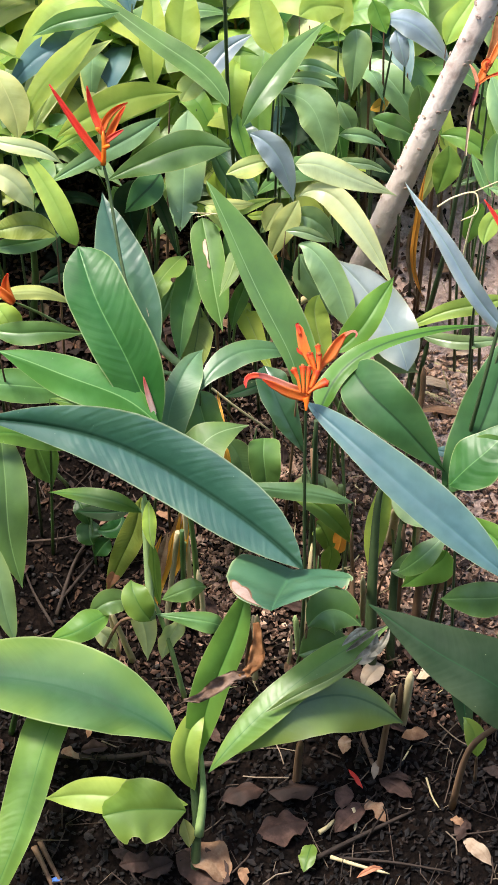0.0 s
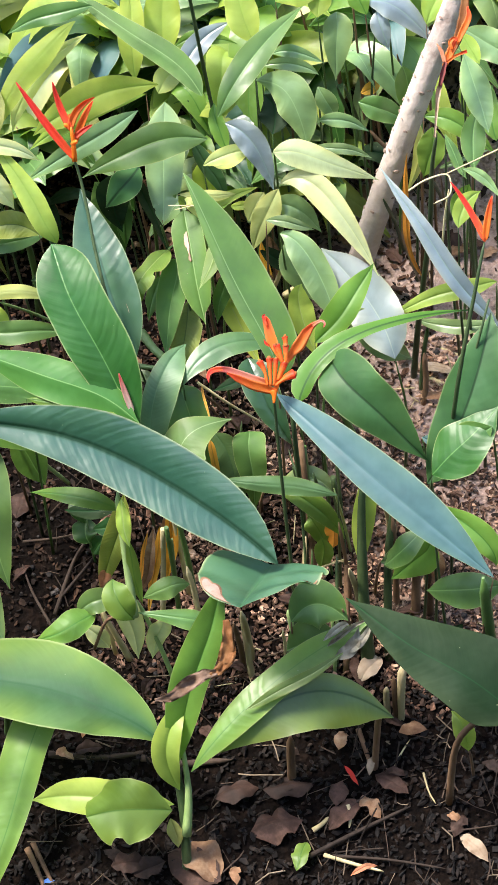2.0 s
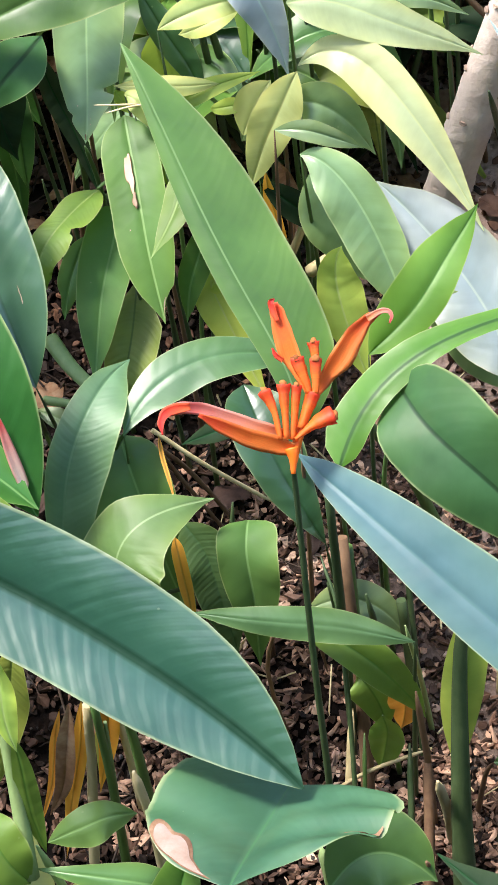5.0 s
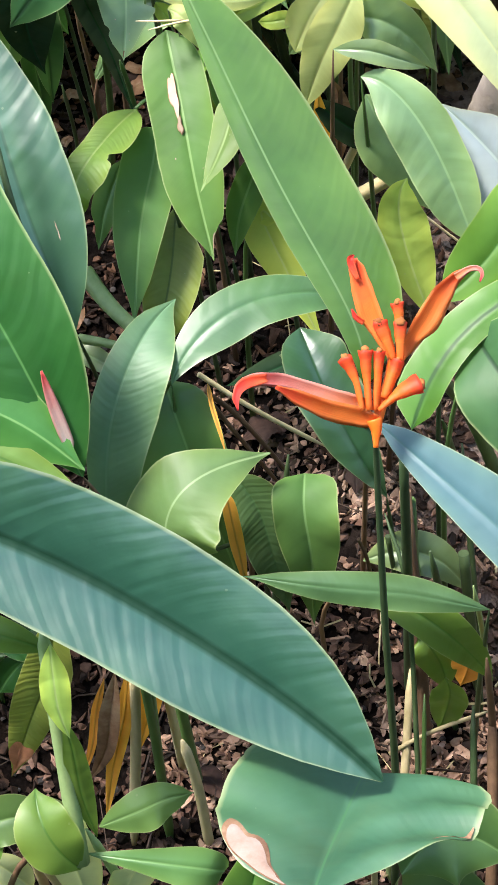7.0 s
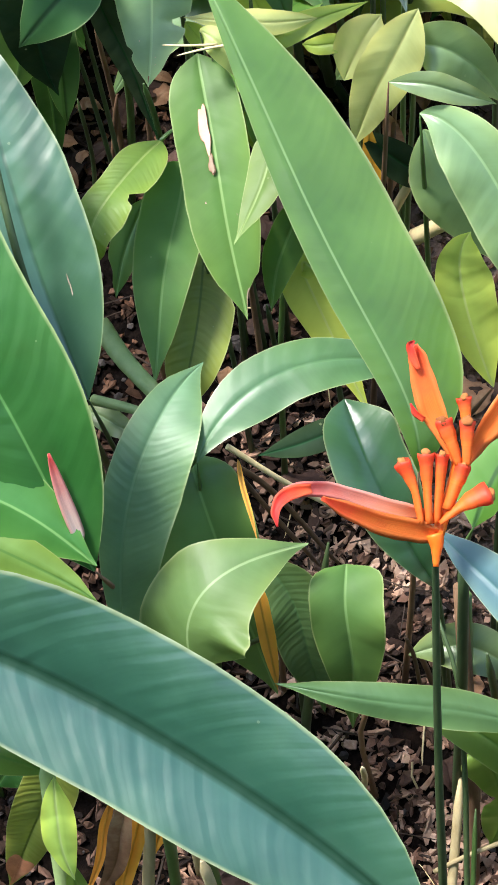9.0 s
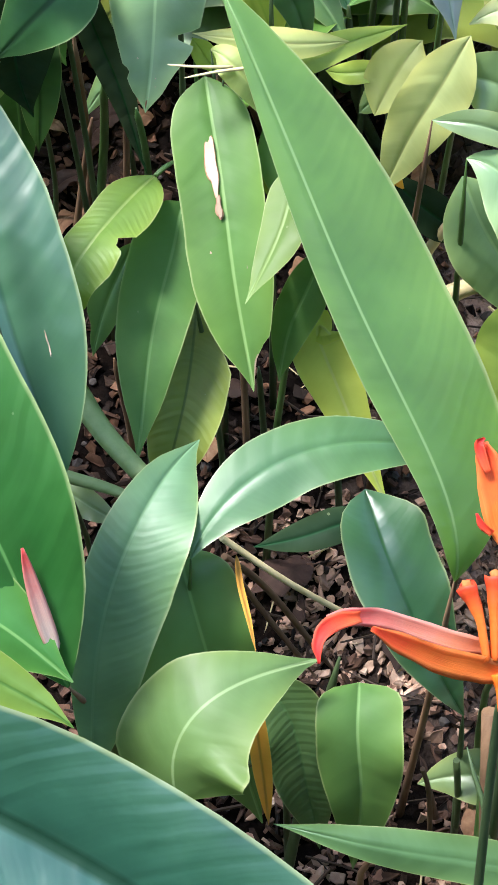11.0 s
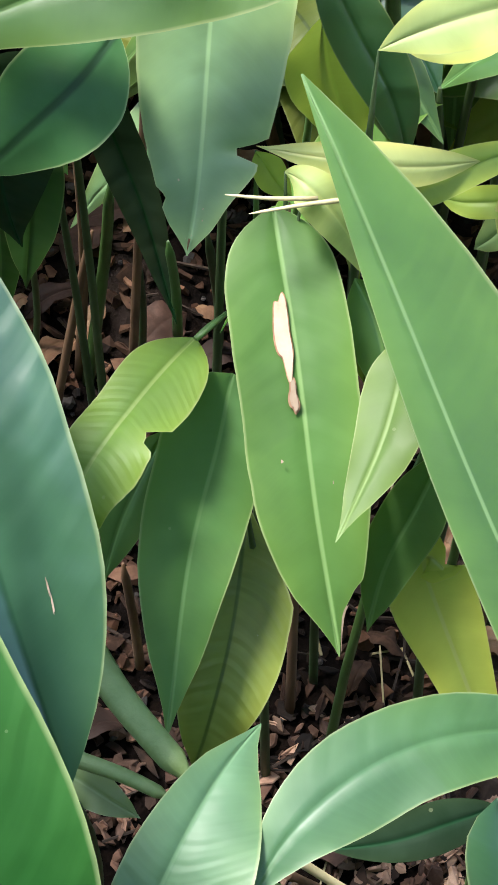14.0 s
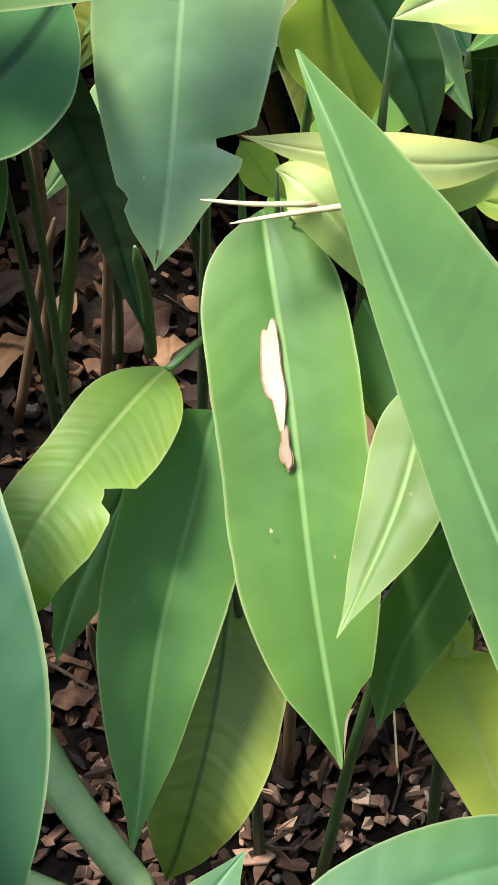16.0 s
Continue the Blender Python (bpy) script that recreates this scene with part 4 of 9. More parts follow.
stalk('dry', [(-0.2010, 0.2619, 0.0498), (-0.2049, 0.2732, 0.1719), (-0.2132, 0.2800, 0.2932)], 0.0050, 0.0032, stem_green)
stalk('dry', [(-0.1922, 0.2172, 0.0413), (-0.1945, 0.2285, 0.1234), (-0.2001, 0.2335, 0.1844)], 0.0041, 0.0040, stem_pale)
stalk('dry', [(-0.3170, 0.1906, 0.0362), (-0.3228, 0.1972, 0.0975), (-0.3283, 0.1984, 0.1577)], 0.0041, 0.0032, stem_pale)
stalk('dry', [(-0.2962, 0.1818, 0.0345), (-0.3103, 0.1841, 0.0950), (-0.3245, 0.1918, 0.1464)], 0.0058, 0.0032, stem_pale)
leaf('dry', (-0.3485, 0.1721, 0.1327), (-0.3292, 0.1673, 0.1118), (-0.3184, 0.1685, 0.0820), 0.0283, (0.50, -0.80, 0.35), pale, fold=20)

plant('big', -0.525, 0.381, 'tall heliconia with one very long dark blue-green leaf')
stalk('big', [(-0.5316, 0.3319, 0.0531), (-0.5305, 0.3215, 0.2411), (-0.5187, 0.2506, 0.4776)], 0.0093, 0.0045, stem_green)
leaf('big', (-0.4845, 0.2516, 0.4947), (-0.2550, 0.2288, 0.4323), (-0.0551, 0.1152, 0.3442), 0.1003, (0.28, -0.63, 0.73), big_blue, halves=(1.08, 0.92), fold=36, peak=0.54, point=0.35, base=1.82, wave=0.03, label='long dark blue-green leaf with rippled veins')
stalk('big', [(-0.5240, 0.2624, 0.0448), (-0.5182, 0.2587, 0.2918), (-0.4845, 0.2516, 0.4947)], 0.0026, 0.0014, stem_green, name="petiole", sides=6, steps=3)
leaf('big', (-0.4720, 0.4019, 0.4614), (-0.3345, 0.3639, 0.4291), (-0.2489, 0.3335, 0.3814), 0.0634, (0.10, -0.60, 0.80), tall_green, fold=-22, peak=0.45)
stalk('big', [(-0.4553, 0.4184, 0.0745), (-0.4645, 0.4158, 0.2913), (-0.4720, 0.4019, 0.4614)], 0.0026, 0.0014, stem_brown, name="petiole", sides=6, steps=3)
leaf('big', (-0.4022, 0.3531, 0.4171), (-0.3106, 0.3378, 0.3992), (-0.2477, 0.3143, 0.3697), 0.0329, (0.10, -0.58, 0.81), lush, fold=-20, peak=0.45)
stalk('big', [(-0.4195, 0.3536, 0.0622), (-0.4100, 0.3574, 0.2597), (-0.4022, 0.3531, 0.4171)], 0.0026, 0.0014, stem_green, name="petiole", sides=6, steps=3)
leaf('big', (-0.5252, 0.4147, 0.3788), (-0.4365, 0.4027, 0.3865), (-0.3521, 0.4192, 0.3496), 0.0495, (0.14, -0.66, 0.74), mid, fold=-10)
stalk('big', [(-0.5348, 0.4229, 0.0754), (-0.5295, 0.4237, 0.2454), (-0.5252, 0.4147, 0.3788)], 0.0026, 0.0014, stem_brown, name="petiole", sides=6, steps=3)
leaf('big', (-0.5099, 0.3196, 0.3807), (-0.4340, 0.3324, 0.3632), (-0.3689, 0.3652, 0.2894), 0.0348, (0.56, -0.59, 0.58), lush, fold=-10)
stalk('big', [(-0.5111, 0.3489, 0.0613), (-0.5104, 0.3412, 0.2423), (-0.5099, 0.3196, 0.3807)], 0.0026, 0.0014, stem_green, name="petiole", sides=6, steps=3)
leaf('big', (-0.4332, 0.3542, 0.3373), (-0.4216, 0.3659, 0.2695), (-0.4118, 0.3745, 0.2012), 0.0472, (0.38, -0.92, -0.08), mid, fold=10)
stalk('big', [(-0.4373, 0.3843, 0.0680), (-0.4350, 0.3763, 0.2215), (-0.4332, 0.3542, 0.3373)], 0.0026, 0.0014, stem_dark, name="petiole", sides=6, steps=3)
stalk('big', [(-0.4015, 0.4655, 0.0884), (-0.4365, 0.4420, 0.1840), (-0.4691, 0.4114, 0.2782)], 0.0034, 0.0024, stem_light)

plant('left', -0.247, 0.447, 'heliconia with two tall upright blue-green leaves and a closed bud')
stalk('left', [(-0.2473, 0.4345, 0.0726), (-0.2516, 0.4227, 0.2203), (-0.2569, 0.3936, 0.3548)], 0.0085, 0.0056, stem_green)
leaf('left', (-0.2524, 0.3381, 0.3676), (-0.3169, 0.4247, 0.4803), (-0.3642, 0.5275, 0.5382), 0.0869, (0.07, -0.74, 0.67), forest, halves=(0.90, 1.10), fold=13, peak=0.57, point=0.30, base=3.68, wave=0.03)
stalk('left', [(-0.2451, 0.3942, 0.0699), (-0.2480, 0.3860, 0.2344), (-0.2524, 0.3381, 0.3676)], 0.0026, 0.0014, stem_brown, name="petiole", sides=6, steps=3)
leaf('left', (-0.2619, 0.4519, 0.3814), (-0.3038, 0.5491, 0.4627), (-0.3363, 0.6482, 0.5249), 0.0845, (0.13, -0.67, 0.74), deep, halves=(1.06, 0.94), fold=17, peak=0.39, point=0.75, base=2.33, wave=0.03, spots=[(0.245, 0.44, 0.016, 0.01, bleached), (0.268, 0.43, 0.012, 0.01, bleached)])
stalk('left', [(-0.2587, 0.4825, 0.0867), (-0.2563, 0.4863, 0.2347), (-0.2619, 0.4519, 0.3814)], 0.0026, 0.0014, stem_dark, name="petiole", sides=6, steps=3)
link('bract', bract((-0.2572, 0.3441, 0.3895), (-0.2661, 0.3596, 0.4160), (-0.2726, 0.3745, 0.4394), 0.0092, (0.43, -0.71, 0.56), peak=0.3, cup=8), bud_petal, PLANTS['left'])
leaf('left', (-0.2464, 0.3390, 0.2576), (-0.2331, 0.4086, 0.3596), (-0.1931, 0.4831, 0.3745), 0.0488, (-0.00, -0.48, 0.88), ribbed, halves=(0.69, 1.31), fold=16, peak=0.56, point=0.63, base=2.72, label='short blue-green leaf with ribbed veins')
stalk('left', [(-0.2695, 0.3877, 0.0687), (-0.2620, 0.3783, 0.1837), (-0.2464, 0.3390, 0.2576)], 0.0026, 0.0014, stem_dark, name="petiole", sides=6, steps=3)
leaf('left', (-0.1951, 0.4179, 0.3611), (-0.1468, 0.4663, 0.3832), (-0.0515, 0.4869, 0.3631), 0.0382, (0.07, -0.31, 0.95), sheen, halves=(0.93, 1.07), fold=-4, peak=0.43, point=0.46, base=1.86, label='arching leaf that shows its shiny back')
stalk('left', [(-0.2043, 0.4255, 0.0759), (-0.1999, 0.4291, 0.2321), (-0.1951, 0.4179, 0.3611)], 0.0026, 0.0014, stem_green, name="petiole", sides=6, steps=3)
stalk('left', [(-0.1879, 0.4296, 0.3596), (-0.1994, 0.4255, 0.3488), (-0.2241, 0.4393, 0.2835), (-0.2578, 0.4455, 0.1646)], 0.0008, 0.0035, stem_green)
stalk('left', [(-0.2650, 0.5377, 0.3422), (-0.2467, 0.5111, 0.3371), (-0.2185, 0.4755, 0.3404)], 0.0072, 0.0056, stem_light, name='petiole')
stalk('left', [(-0.2702, 0.4978, 0.3146), (-0.2453, 0.4855, 0.3223), (-0.2270, 0.4732, 0.3299)], 0.0039, 0.0028, stem_light, name='petiole')
leaf('left', (-0.2809, 0.5045, 0.2959), (-0.2582, 0.4929, 0.2937), (-0.2380, 0.4814, 0.2915), 0.0173, (-0.11, -0.38, 0.92), dull)
stalk('left', [(-0.2820, 0.5296, 0.0956), (-0.2814, 0.5236, 0.2106), (-0.2809, 0.5045, 0.2959)], 0.0026, 0.0014, stem_green, name="petiole", sides=6, steps=3)
stalk('left', [(-0.1805, 0.4526, 0.3260), (-0.1424, 0.4487, 0.2853), (-0.0921, 0.4543, 0.2263)], 0.0020, 0.0017, stem_pale)
stalk('left', [(-0.1796, 0.4531, 0.3061), (-0.1552, 0.4608, 0.2575), (-0.1147, 0.4576, 0.1669)], 0.0022, 0.0018, stem_brown)
stalk('left', [(-0.1771, 0.4484, 0.3052), (-0.1599, 0.4507, 0.2556), (-0.1280, 0.4571, 0.1668)], 0.0019, 0.0016, stem_brown)
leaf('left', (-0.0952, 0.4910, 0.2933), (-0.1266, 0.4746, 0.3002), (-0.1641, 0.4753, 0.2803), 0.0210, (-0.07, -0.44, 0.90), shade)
stalk('left', [(-0.0866, 0.5233, 0.0944), (-0.0913, 0.5144, 0.2094), (-0.0952, 0.4910, 0.2933)], 0.0026, 0.0014, stem_green, name="petiole", sides=6, steps=3)

plant('inner', -0.155, 0.371, 'leafy heliconia shoots low in the undergrowth')
stalk('inner', [(-0.1459, 0.3488, 0.0663), (-0.1308, 0.3770, 0.1916), (-0.1166, 0.3880, 0.3137)], 0.0039, 0.0024, stem_dark)
leaf('inner', (-0.0489, 0.3767, 0.2735), (-0.0828, 0.4078, 0.3389), (-0.1051, 0.4594, 0.3667), 0.0503, (0.37, -0.59, 0.72), deep, halves=(0.96, 1.04), fold=16, peak=0.68, point=0.33, base=2.08)
stalk('inner', [(-0.0398, 0.3911, 0.0693), (-0.0448, 0.3870, 0.1843), (-0.0489, 0.3767, 0.2735)], 0.0026, 0.0014, stem_dark, name="petiole", sides=6, steps=3)
leaf('inner', (-0.1987, 0.3135, 0.2917), (-0.1901, 0.3389, 0.3396), (-0.1276, 0.3740, 0.3365), 0.0801, (-0.44, -0.44, 0.78), soft, halves=(0.91, 1.09), fold=-11, peak=0.36, point=0.86, base=5.14, label='light yellow-green leaf bent over at its middle')
stalk('inner', [(-0.1402, 0.3715, 0.0656), (-0.1486, 0.3741, 0.2147), (-0.1987, 0.3135, 0.2917)], 0.0026, 0.0014, stem_dark, name="petiole", sides=6, steps=3)
leaf('inner', (-0.2033, 0.4415, 0.3344), (-0.1877, 0.4014, 0.2943), (-0.1560, 0.3618, 0.1639), 0.0795, (0.28, -0.85, 0.45), mid, halves=(0.70, 1.30), fold=11, peak=0.40, point=0.73, base=3.25)
stalk('inner', [(-0.1986, 0.4503, 0.0806), (-0.1985, 0.4507, 0.2231), (-0.2033, 0.4415, 0.3344)], 0.0026, 0.0014, stem_brown, name="petiole", sides=6, steps=3)
leaf('inner', (-0.1721, 0.4325, 0.3421), (-0.1673, 0.4123, 0.3280), (-0.1602, 0.3896, 0.3119), 0.0036, (0.10, -0.64, 0.77), amber, base=6, fold=12, label='leaf margin dried to orange')
leaf('inner', (-0.1616, 0.3690, 0.2981), (-0.1564, 0.3489, 0.2658), (-0.1520, 0.3347, 0.2194), 0.0110, (0.12, -0.96, 0.24), amber, base=6, fold=14, label='leaf margin dried to orange')
leaf('inner', (-0.2091, 0.4471, 0.3150), (-0.2107, 0.4245, 0.2907), (-0.2174, 0.4116, 0.2582), 0.0245, (0.05, -0.85, 0.53), mid)
stalk('inner', [(-0.2116, 0.4691, 0.0841), (-0.2102, 0.4643, 0.2156), (-0.2091, 0.4471, 0.3150)], 0.0026, 0.0014, stem_green, name="petiole", sides=6, steps=3)
leaf('inner', (-0.1061, 0.3797, 0.3015), (-0.1046, 0.3406, 0.2829), (-0.1051, 0.3236, 0.1895), 0.0465, (0.06, -0.92, 0.39), plain_green, halves=(1.02, 0.98), fold=14, peak=0.41, point=0.75, base=7.95)
stalk('inner', [(-0.1079, 0.4107, 0.0730), (-0.1062, 0.4031, 0.2018), (-0.1061, 0.3797, 0.3015)], 0.0026, 0.0014, stem_brown, name="petiole", sides=6, steps=3)
leaf('inner', (-0.1579, 0.3921, 0.2864), (-0.1358, 0.3645, 0.2472), (-0.1235, 0.3371, 0.1852), 0.0394, (0.31, -0.84, 0.44), ribbed_dark, halves=(1.03, 0.97), fold=9, peak=0.44, point=0.66, base=3.71)
stalk('inner', [(-0.1580, 0.4095, 0.0728), (-0.1547, 0.4053, 0.1933), (-0.1579, 0.3921, 0.2864)], 0.0026, 0.0014, stem_brown, name="petiole", sides=6, steps=3)
leaf('inner', (0.0189, 0.2701, 0.2913), (-0.0640, 0.2807, 0.3033), (-0.1495, 0.3020, 0.2924), 0.0273, (-0.13, -0.74, 0.66), sheen, fold=-16)
stalk('inner', [(0.0082, 0.2819, 0.0486), (0.0141, 0.2812, 0.1856), (0.0189, 0.2701, 0.2913)], 0.0026, 0.0014, stem_dark, name="petiole", sides=6, steps=3)
leaf('inner', (-0.0816, 0.3051, 0.2790), (-0.0155, 0.2773, 0.2583), (0.0223, 0.2740, 0.1861), 0.0324, (0.20, -0.83, 0.52), lush, halves=(1.07, 0.93), fold=16, peak=0.47, point=0.71, base=2.02)
stalk('inner', [(-0.0926, 0.3333, 0.0583), (-0.1004, 0.3234, 0.1843), (-0.0816, 0.3051, 0.2790)], 0.0026, 0.0014, stem_brown, name="petiole", sides=6, steps=3)
leaf('inner', (-0.0110, 0.2793, 0.1831), (-0.0092, 0.2765, 0.1525), (-0.0172, 0.2759, 0.1124), 0.0289, (-0.20, -0.98, 0.06), lush)
stalk('inner', [(-0.0031, 0.3037, 0.0527), (-0.0074, 0.2979, 0.1292), (-0.0110, 0.2793, 0.1831)], 0.0026, 0.0014, stem_green, name="petiole", sides=6, steps=3)
leaf('inner', (-0.0685, 0.3755, 0.1914), (-0.0231, 0.3736, 0.2010), (0.0096, 0.3582, 0.1681), 0.0334, (0.13, -0.54, 0.83), dull)
stalk('inner', [(-0.0499, 0.4072, 0.0724), (-0.0601, 0.3985, 0.1434), (-0.0685, 0.3755, 0.1914)], 0.0026, 0.0014, stem_brown, name="petiole", sides=6, steps=3)
stalk('inner', [(-0.0357, 0.3735, 0.2848), (-0.0285, 0.3091, 0.1387), (-0.0289, 0.2639, 0.0401)], 0.0044, 0.0060, stem_brown)
stalk('inner', [(-0.0329, 0.3747, 0.2712), (-0.0313, 0.3505, 0.1666), (-0.0309, 0.3325, 0.0932)], 0.0048, 0.0051, stem_green)
stalk('inner', [(-0.0495, 0.3713, 0.2305), (-0.0460, 0.3664, 0.1896), (-0.0444, 0.3651, 0.1494)], 0.0020, 0.0017, stem_dark)
stalk('inner', [(0.0053, 0.3677, 0.2099), (0.0096, 0.3509, 0.1467), (0.0144, 0.3324, 0.0632)], 0.0041, 0.0043, stem_dark)

plant('flower', -0.054, 0.164, 'heliconia in bloom with an orange flower on a thin stalk')
leaf('flower', (-0.0603, 0.4001, 0.3745), (-0.0880, 0.4600, 0.4443), (-0.1877, 0.6499, 0.5461), 0.0691, (0.41, -0.47, 0.78), lance_green, halves=(0.44, 1.56), fold=-12, peak=0.57, point=0.45, base=1.88, wave=0.03, label='tall upright lance-shaped green leaf')
stalk('flower', [(-0.0731, 0.4099, 0.0729), (-0.0644, 0.4047, 0.2484), (-0.0603, 0.4001, 0.3745)], 0.0026, 0.0014, stem_brown, name="petiole", sides=6, steps=3)
stalk('flower', [(-0.0328, 0.1643, 0.0312), (-0.0354, 0.2901, 0.2551), (-0.0500, 0.3420, 0.3050)], 0.0022, 0.0012, stem_dark)
leaf('flower', (-0.0676, 0.1386, 0.3114), (-0.0869, 0.0736, 0.3446), (-0.0981, 0.0206, 0.3796), 0.1671, (-0.17, -0.45, 0.88), rot_green, halves=(1.10, 0.90), fold=28, peak=0.32, point=0.39, base=9.00, wave=0.05, steps=30, spots=[(0.780, 0.79, 0.150, 0.21, husk), (0.790, 0.80, 0.125, 0.17, rot_pale), (0.600, -0.97, 0.120, 0.03, husk)], label='broad leaf with a scorched brown tip')
stalk('flower', [(-0.0380, 0.1819, 0.0296), (-0.0453, 0.1779, 0.1913), (-0.0573, 0.1441, 0.2956)], 0.0026, 0.0014, stem_green, name="petiole", sides=6, steps=3)
link('leaf_tip', petal_strip([(-0.1183, 0.0188, 0.3565), (-0.1160, 0.0020, 0.3424), (-0.1181, -0.0149, 0.3287), (-0.1273, -0.0298, 0.3174), (-0.1391, -0.0375, 0.3125)], (0.0044, 0.0080, 0.0116, 0.0073, 0.0044), (0.1, -0.75, 0.65), cup=18, seed=21, steps=12, crumple=1.3), rust_tip, PLANTS['flower'], 'twisted orange-brown dead leaf tip')
link('leaf_tip', petal_strip([(-0.1318, -0.0333, 0.3151), (-0.1493, -0.0374, 0.3139), (-0.1699, -0.0482, 0.3074), (-0.1891, -0.0596, 0.3003), (-0.2125, -0.0644, 0.2991)], (0.0044, 0.0080, 0.0102, 0.0073, 0.0022), (-0.3, -0.7, 0.65), cup=18, seed=22, steps=12, crumple=1.3), dry_tip, PLANTS['flower'], 'twisted grey-brown dead leaf tip')
bloom = stalk('flower', [(-0.0540, 0.1731, 0.0329), (-0.0489, 0.1987, 0.1777), (-0.0512, 0.2315, 0.3290), (-0.0519, 0.2635, 0.4748), (-0.0516, 0.2645, 0.5021)], 0.0031, 0.0017, stem_dark, name='flower', label='bright orange heliconia flower with boat-shaped bracts')
link('rachis', tube([(-0.0517, 0.2609, 0.4995), (-0.0515, 0.2659, 0.5031), (-0.0513, 0.2704, 0.5062), (-0.0525, 0.2749, 0.5095)], (0.0015, 0.0041), flare=((0.85, 0.3, 0.25),)), orange, bloom)
link('rachis', tube([(-0.0509, 0.2753, 0.5047), (-0.0460, 0.2880, 0.5133), (-0.0413, 0.3006, 0.5219), (-0.0382, 0.3099, 0.5282)], (0.0034, 0.0031), flare=((0.9, 0.2, 0.2),)), orange, bloom)
link('bract', petal_strip([(-0.0508, 0.2743, 0.5090), (-0.0622, 0.2731, 0.5155), (-0.0789, 0.2716, 0.5256), (-0.0958, 0.2720, 0.5381), (-0.1093, 0.2731, 0.5486)], (0.0041, 0.0065, 0.0065, 0.0048, 0.0014), (0.12, -0.75, 0.65), cup=10, seed=1), flame, bloom)
link('bract', petal_strip([(-0.0553, 0.2848, 0.5118), (-0.0720, 0.2811, 0.5242), (-0.0892, 0.2807, 0.5350), (-0.1055, 0.2796, 0.5459), (-0.1184, 0.2755, 0.5538), (-0.1281, 0.2701, 0.5572)], (0.0031, 0.0048, 0.0048, 0.0045, 0.0041, 0.0038), (0.05, -0.70, 0.70), cup=8, seed=2), blush, bloom)
link('bract_tip', petal_strip([(-0.1143, 0.2751, 0.5546), (-0.1234, 0.2707, 0.5578), (-0.1289, 0.2661, 0.5593), (-0.1319, 0.2596, 0.5581), (-0.1312, 0.2526, 0.5542)], (0.0027, 0.0041, 0.0041, 0.0027, 0.0007), (-0.1, -0.55, 0.83), cup=26, seed=3), crimson, bloom)
link('bract', petal_strip([(-0.0401, 0.3107, 0.5216), (-0.0458, 0.3225, 0.5304), (-0.0522, 0.3334, 0.5387), (-0.0562, 0.3443, 0.5468), (-0.0595, 0.3550, 0.5546), (-0.0614, 0.3609, 0.5589)], (0.0024, 0.0048, 0.0079, 0.0072, 0.0055, 0.0024), (0.0, -0.92, 0.38), cup=20, seed=4), flame, bloom)
link('bract_tip', petal_strip([(-0.0590, 0.3480, 0.5545), (-0.0621, 0.3541, 0.5591), (-0.0633, 0.3580, 0.5620), (-0.0612, 0.3603, 0.5634)], (0.0017, 0.0027, 0.0024, 0.0007), (-0.2, -0.9, 0.38), cup=20, seed=5), crimson, bloom)
link('bract_tip', petal_strip([(-0.0565, 0.3279, 0.5376), (-0.0611, 0.3306, 0.5399), (-0.0637, 0.3346, 0.5429)], (0.0021, 0.0021, 0.0007), (-0.2, -0.9, 0.38), cup=20, seed=9), crimson, bloom)
link('bract', petal_strip([(-0.0374, 0.3073, 0.5214), (-0.0294, 0.3181, 0.5284), (-0.0190, 0.3294, 0.5356), (-0.0099, 0.3411, 0.5431), (0.0001, 0.3510, 0.5493), (0.0092, 0.3554, 0.5516)], (0.0027, 0.0051, 0.0086, 0.0075, 0.0041, 0.0017), (0.10, -0.88, 0.46), cup=16, seed=6), flame, bloom)
link('bract_tip', petal_strip([(0.0001, 0.3498, 0.5508), (0.0078, 0.3538, 0.5531), (0.0140, 0.3544, 0.5530), (0.0163, 0.3516, 0.5508), (0.0147, 0.3477, 0.5481)], (0.0027, 0.0021, 0.0017, 0.0014, 0.0007), (0.1, -0.7, 0.7), cup=20, seed=7), blush, bloom)
flower_cup = link('floret', floret_mesh([(-0.0587, 0.2757, 0.5180), (-0.0616, 0.2880, 0.5269), (-0.0647, 0.2957, 0.5327), (-0.0685, 0.3018, 0.5373)], (0.0017, 0.0021, 0.0031, 0.0048), seed=1), flame, bloom)
link('floret_end', withered_end((-0.0684, 0.3006, 0.5395), 0.0024, 1), dry_end, flower_cup)
flower_cup = link('floret', floret_mesh([(-0.0550, 0.2770, 0.5161), (-0.0555, 0.2901, 0.5254), (-0.0561, 0.2998, 0.5324), (-0.0561, 0.3071, 0.5375)], (0.0021, 0.0024, 0.0034, 0.0048), seed=2), flame, bloom)
link('floret_end', withered_end((-0.0561, 0.3058, 0.5397), 0.0024, 2), dry_end, flower_cup)
flower_cup = link('floret', floret_mesh([(-0.0513, 0.2788, 0.5134), (-0.0497, 0.2919, 0.5226), (-0.0486, 0.3017, 0.5294), (-0.0477, 0.3084, 0.5341)], (0.0021, 0.0024, 0.0031, 0.0038), seed=3), flame, bloom)
link('floret_end', withered_end((-0.0476, 0.3072, 0.5363), 0.0019, 3), dry_end, flower_cup)
flower_cup = link('floret', floret_mesh([(-0.0393, 0.3035, 0.5311), (-0.0427, 0.3118, 0.5373), (-0.0455, 0.3174, 0.5415), (-0.0474, 0.3218, 0.5448)], (0.0021, 0.0031, 0.0041, 0.0048), seed=4), flame, bloom)
link('floret_end', withered_end((-0.0474, 0.3205, 0.5470), 0.0030, 4), dry_end, flower_cup)
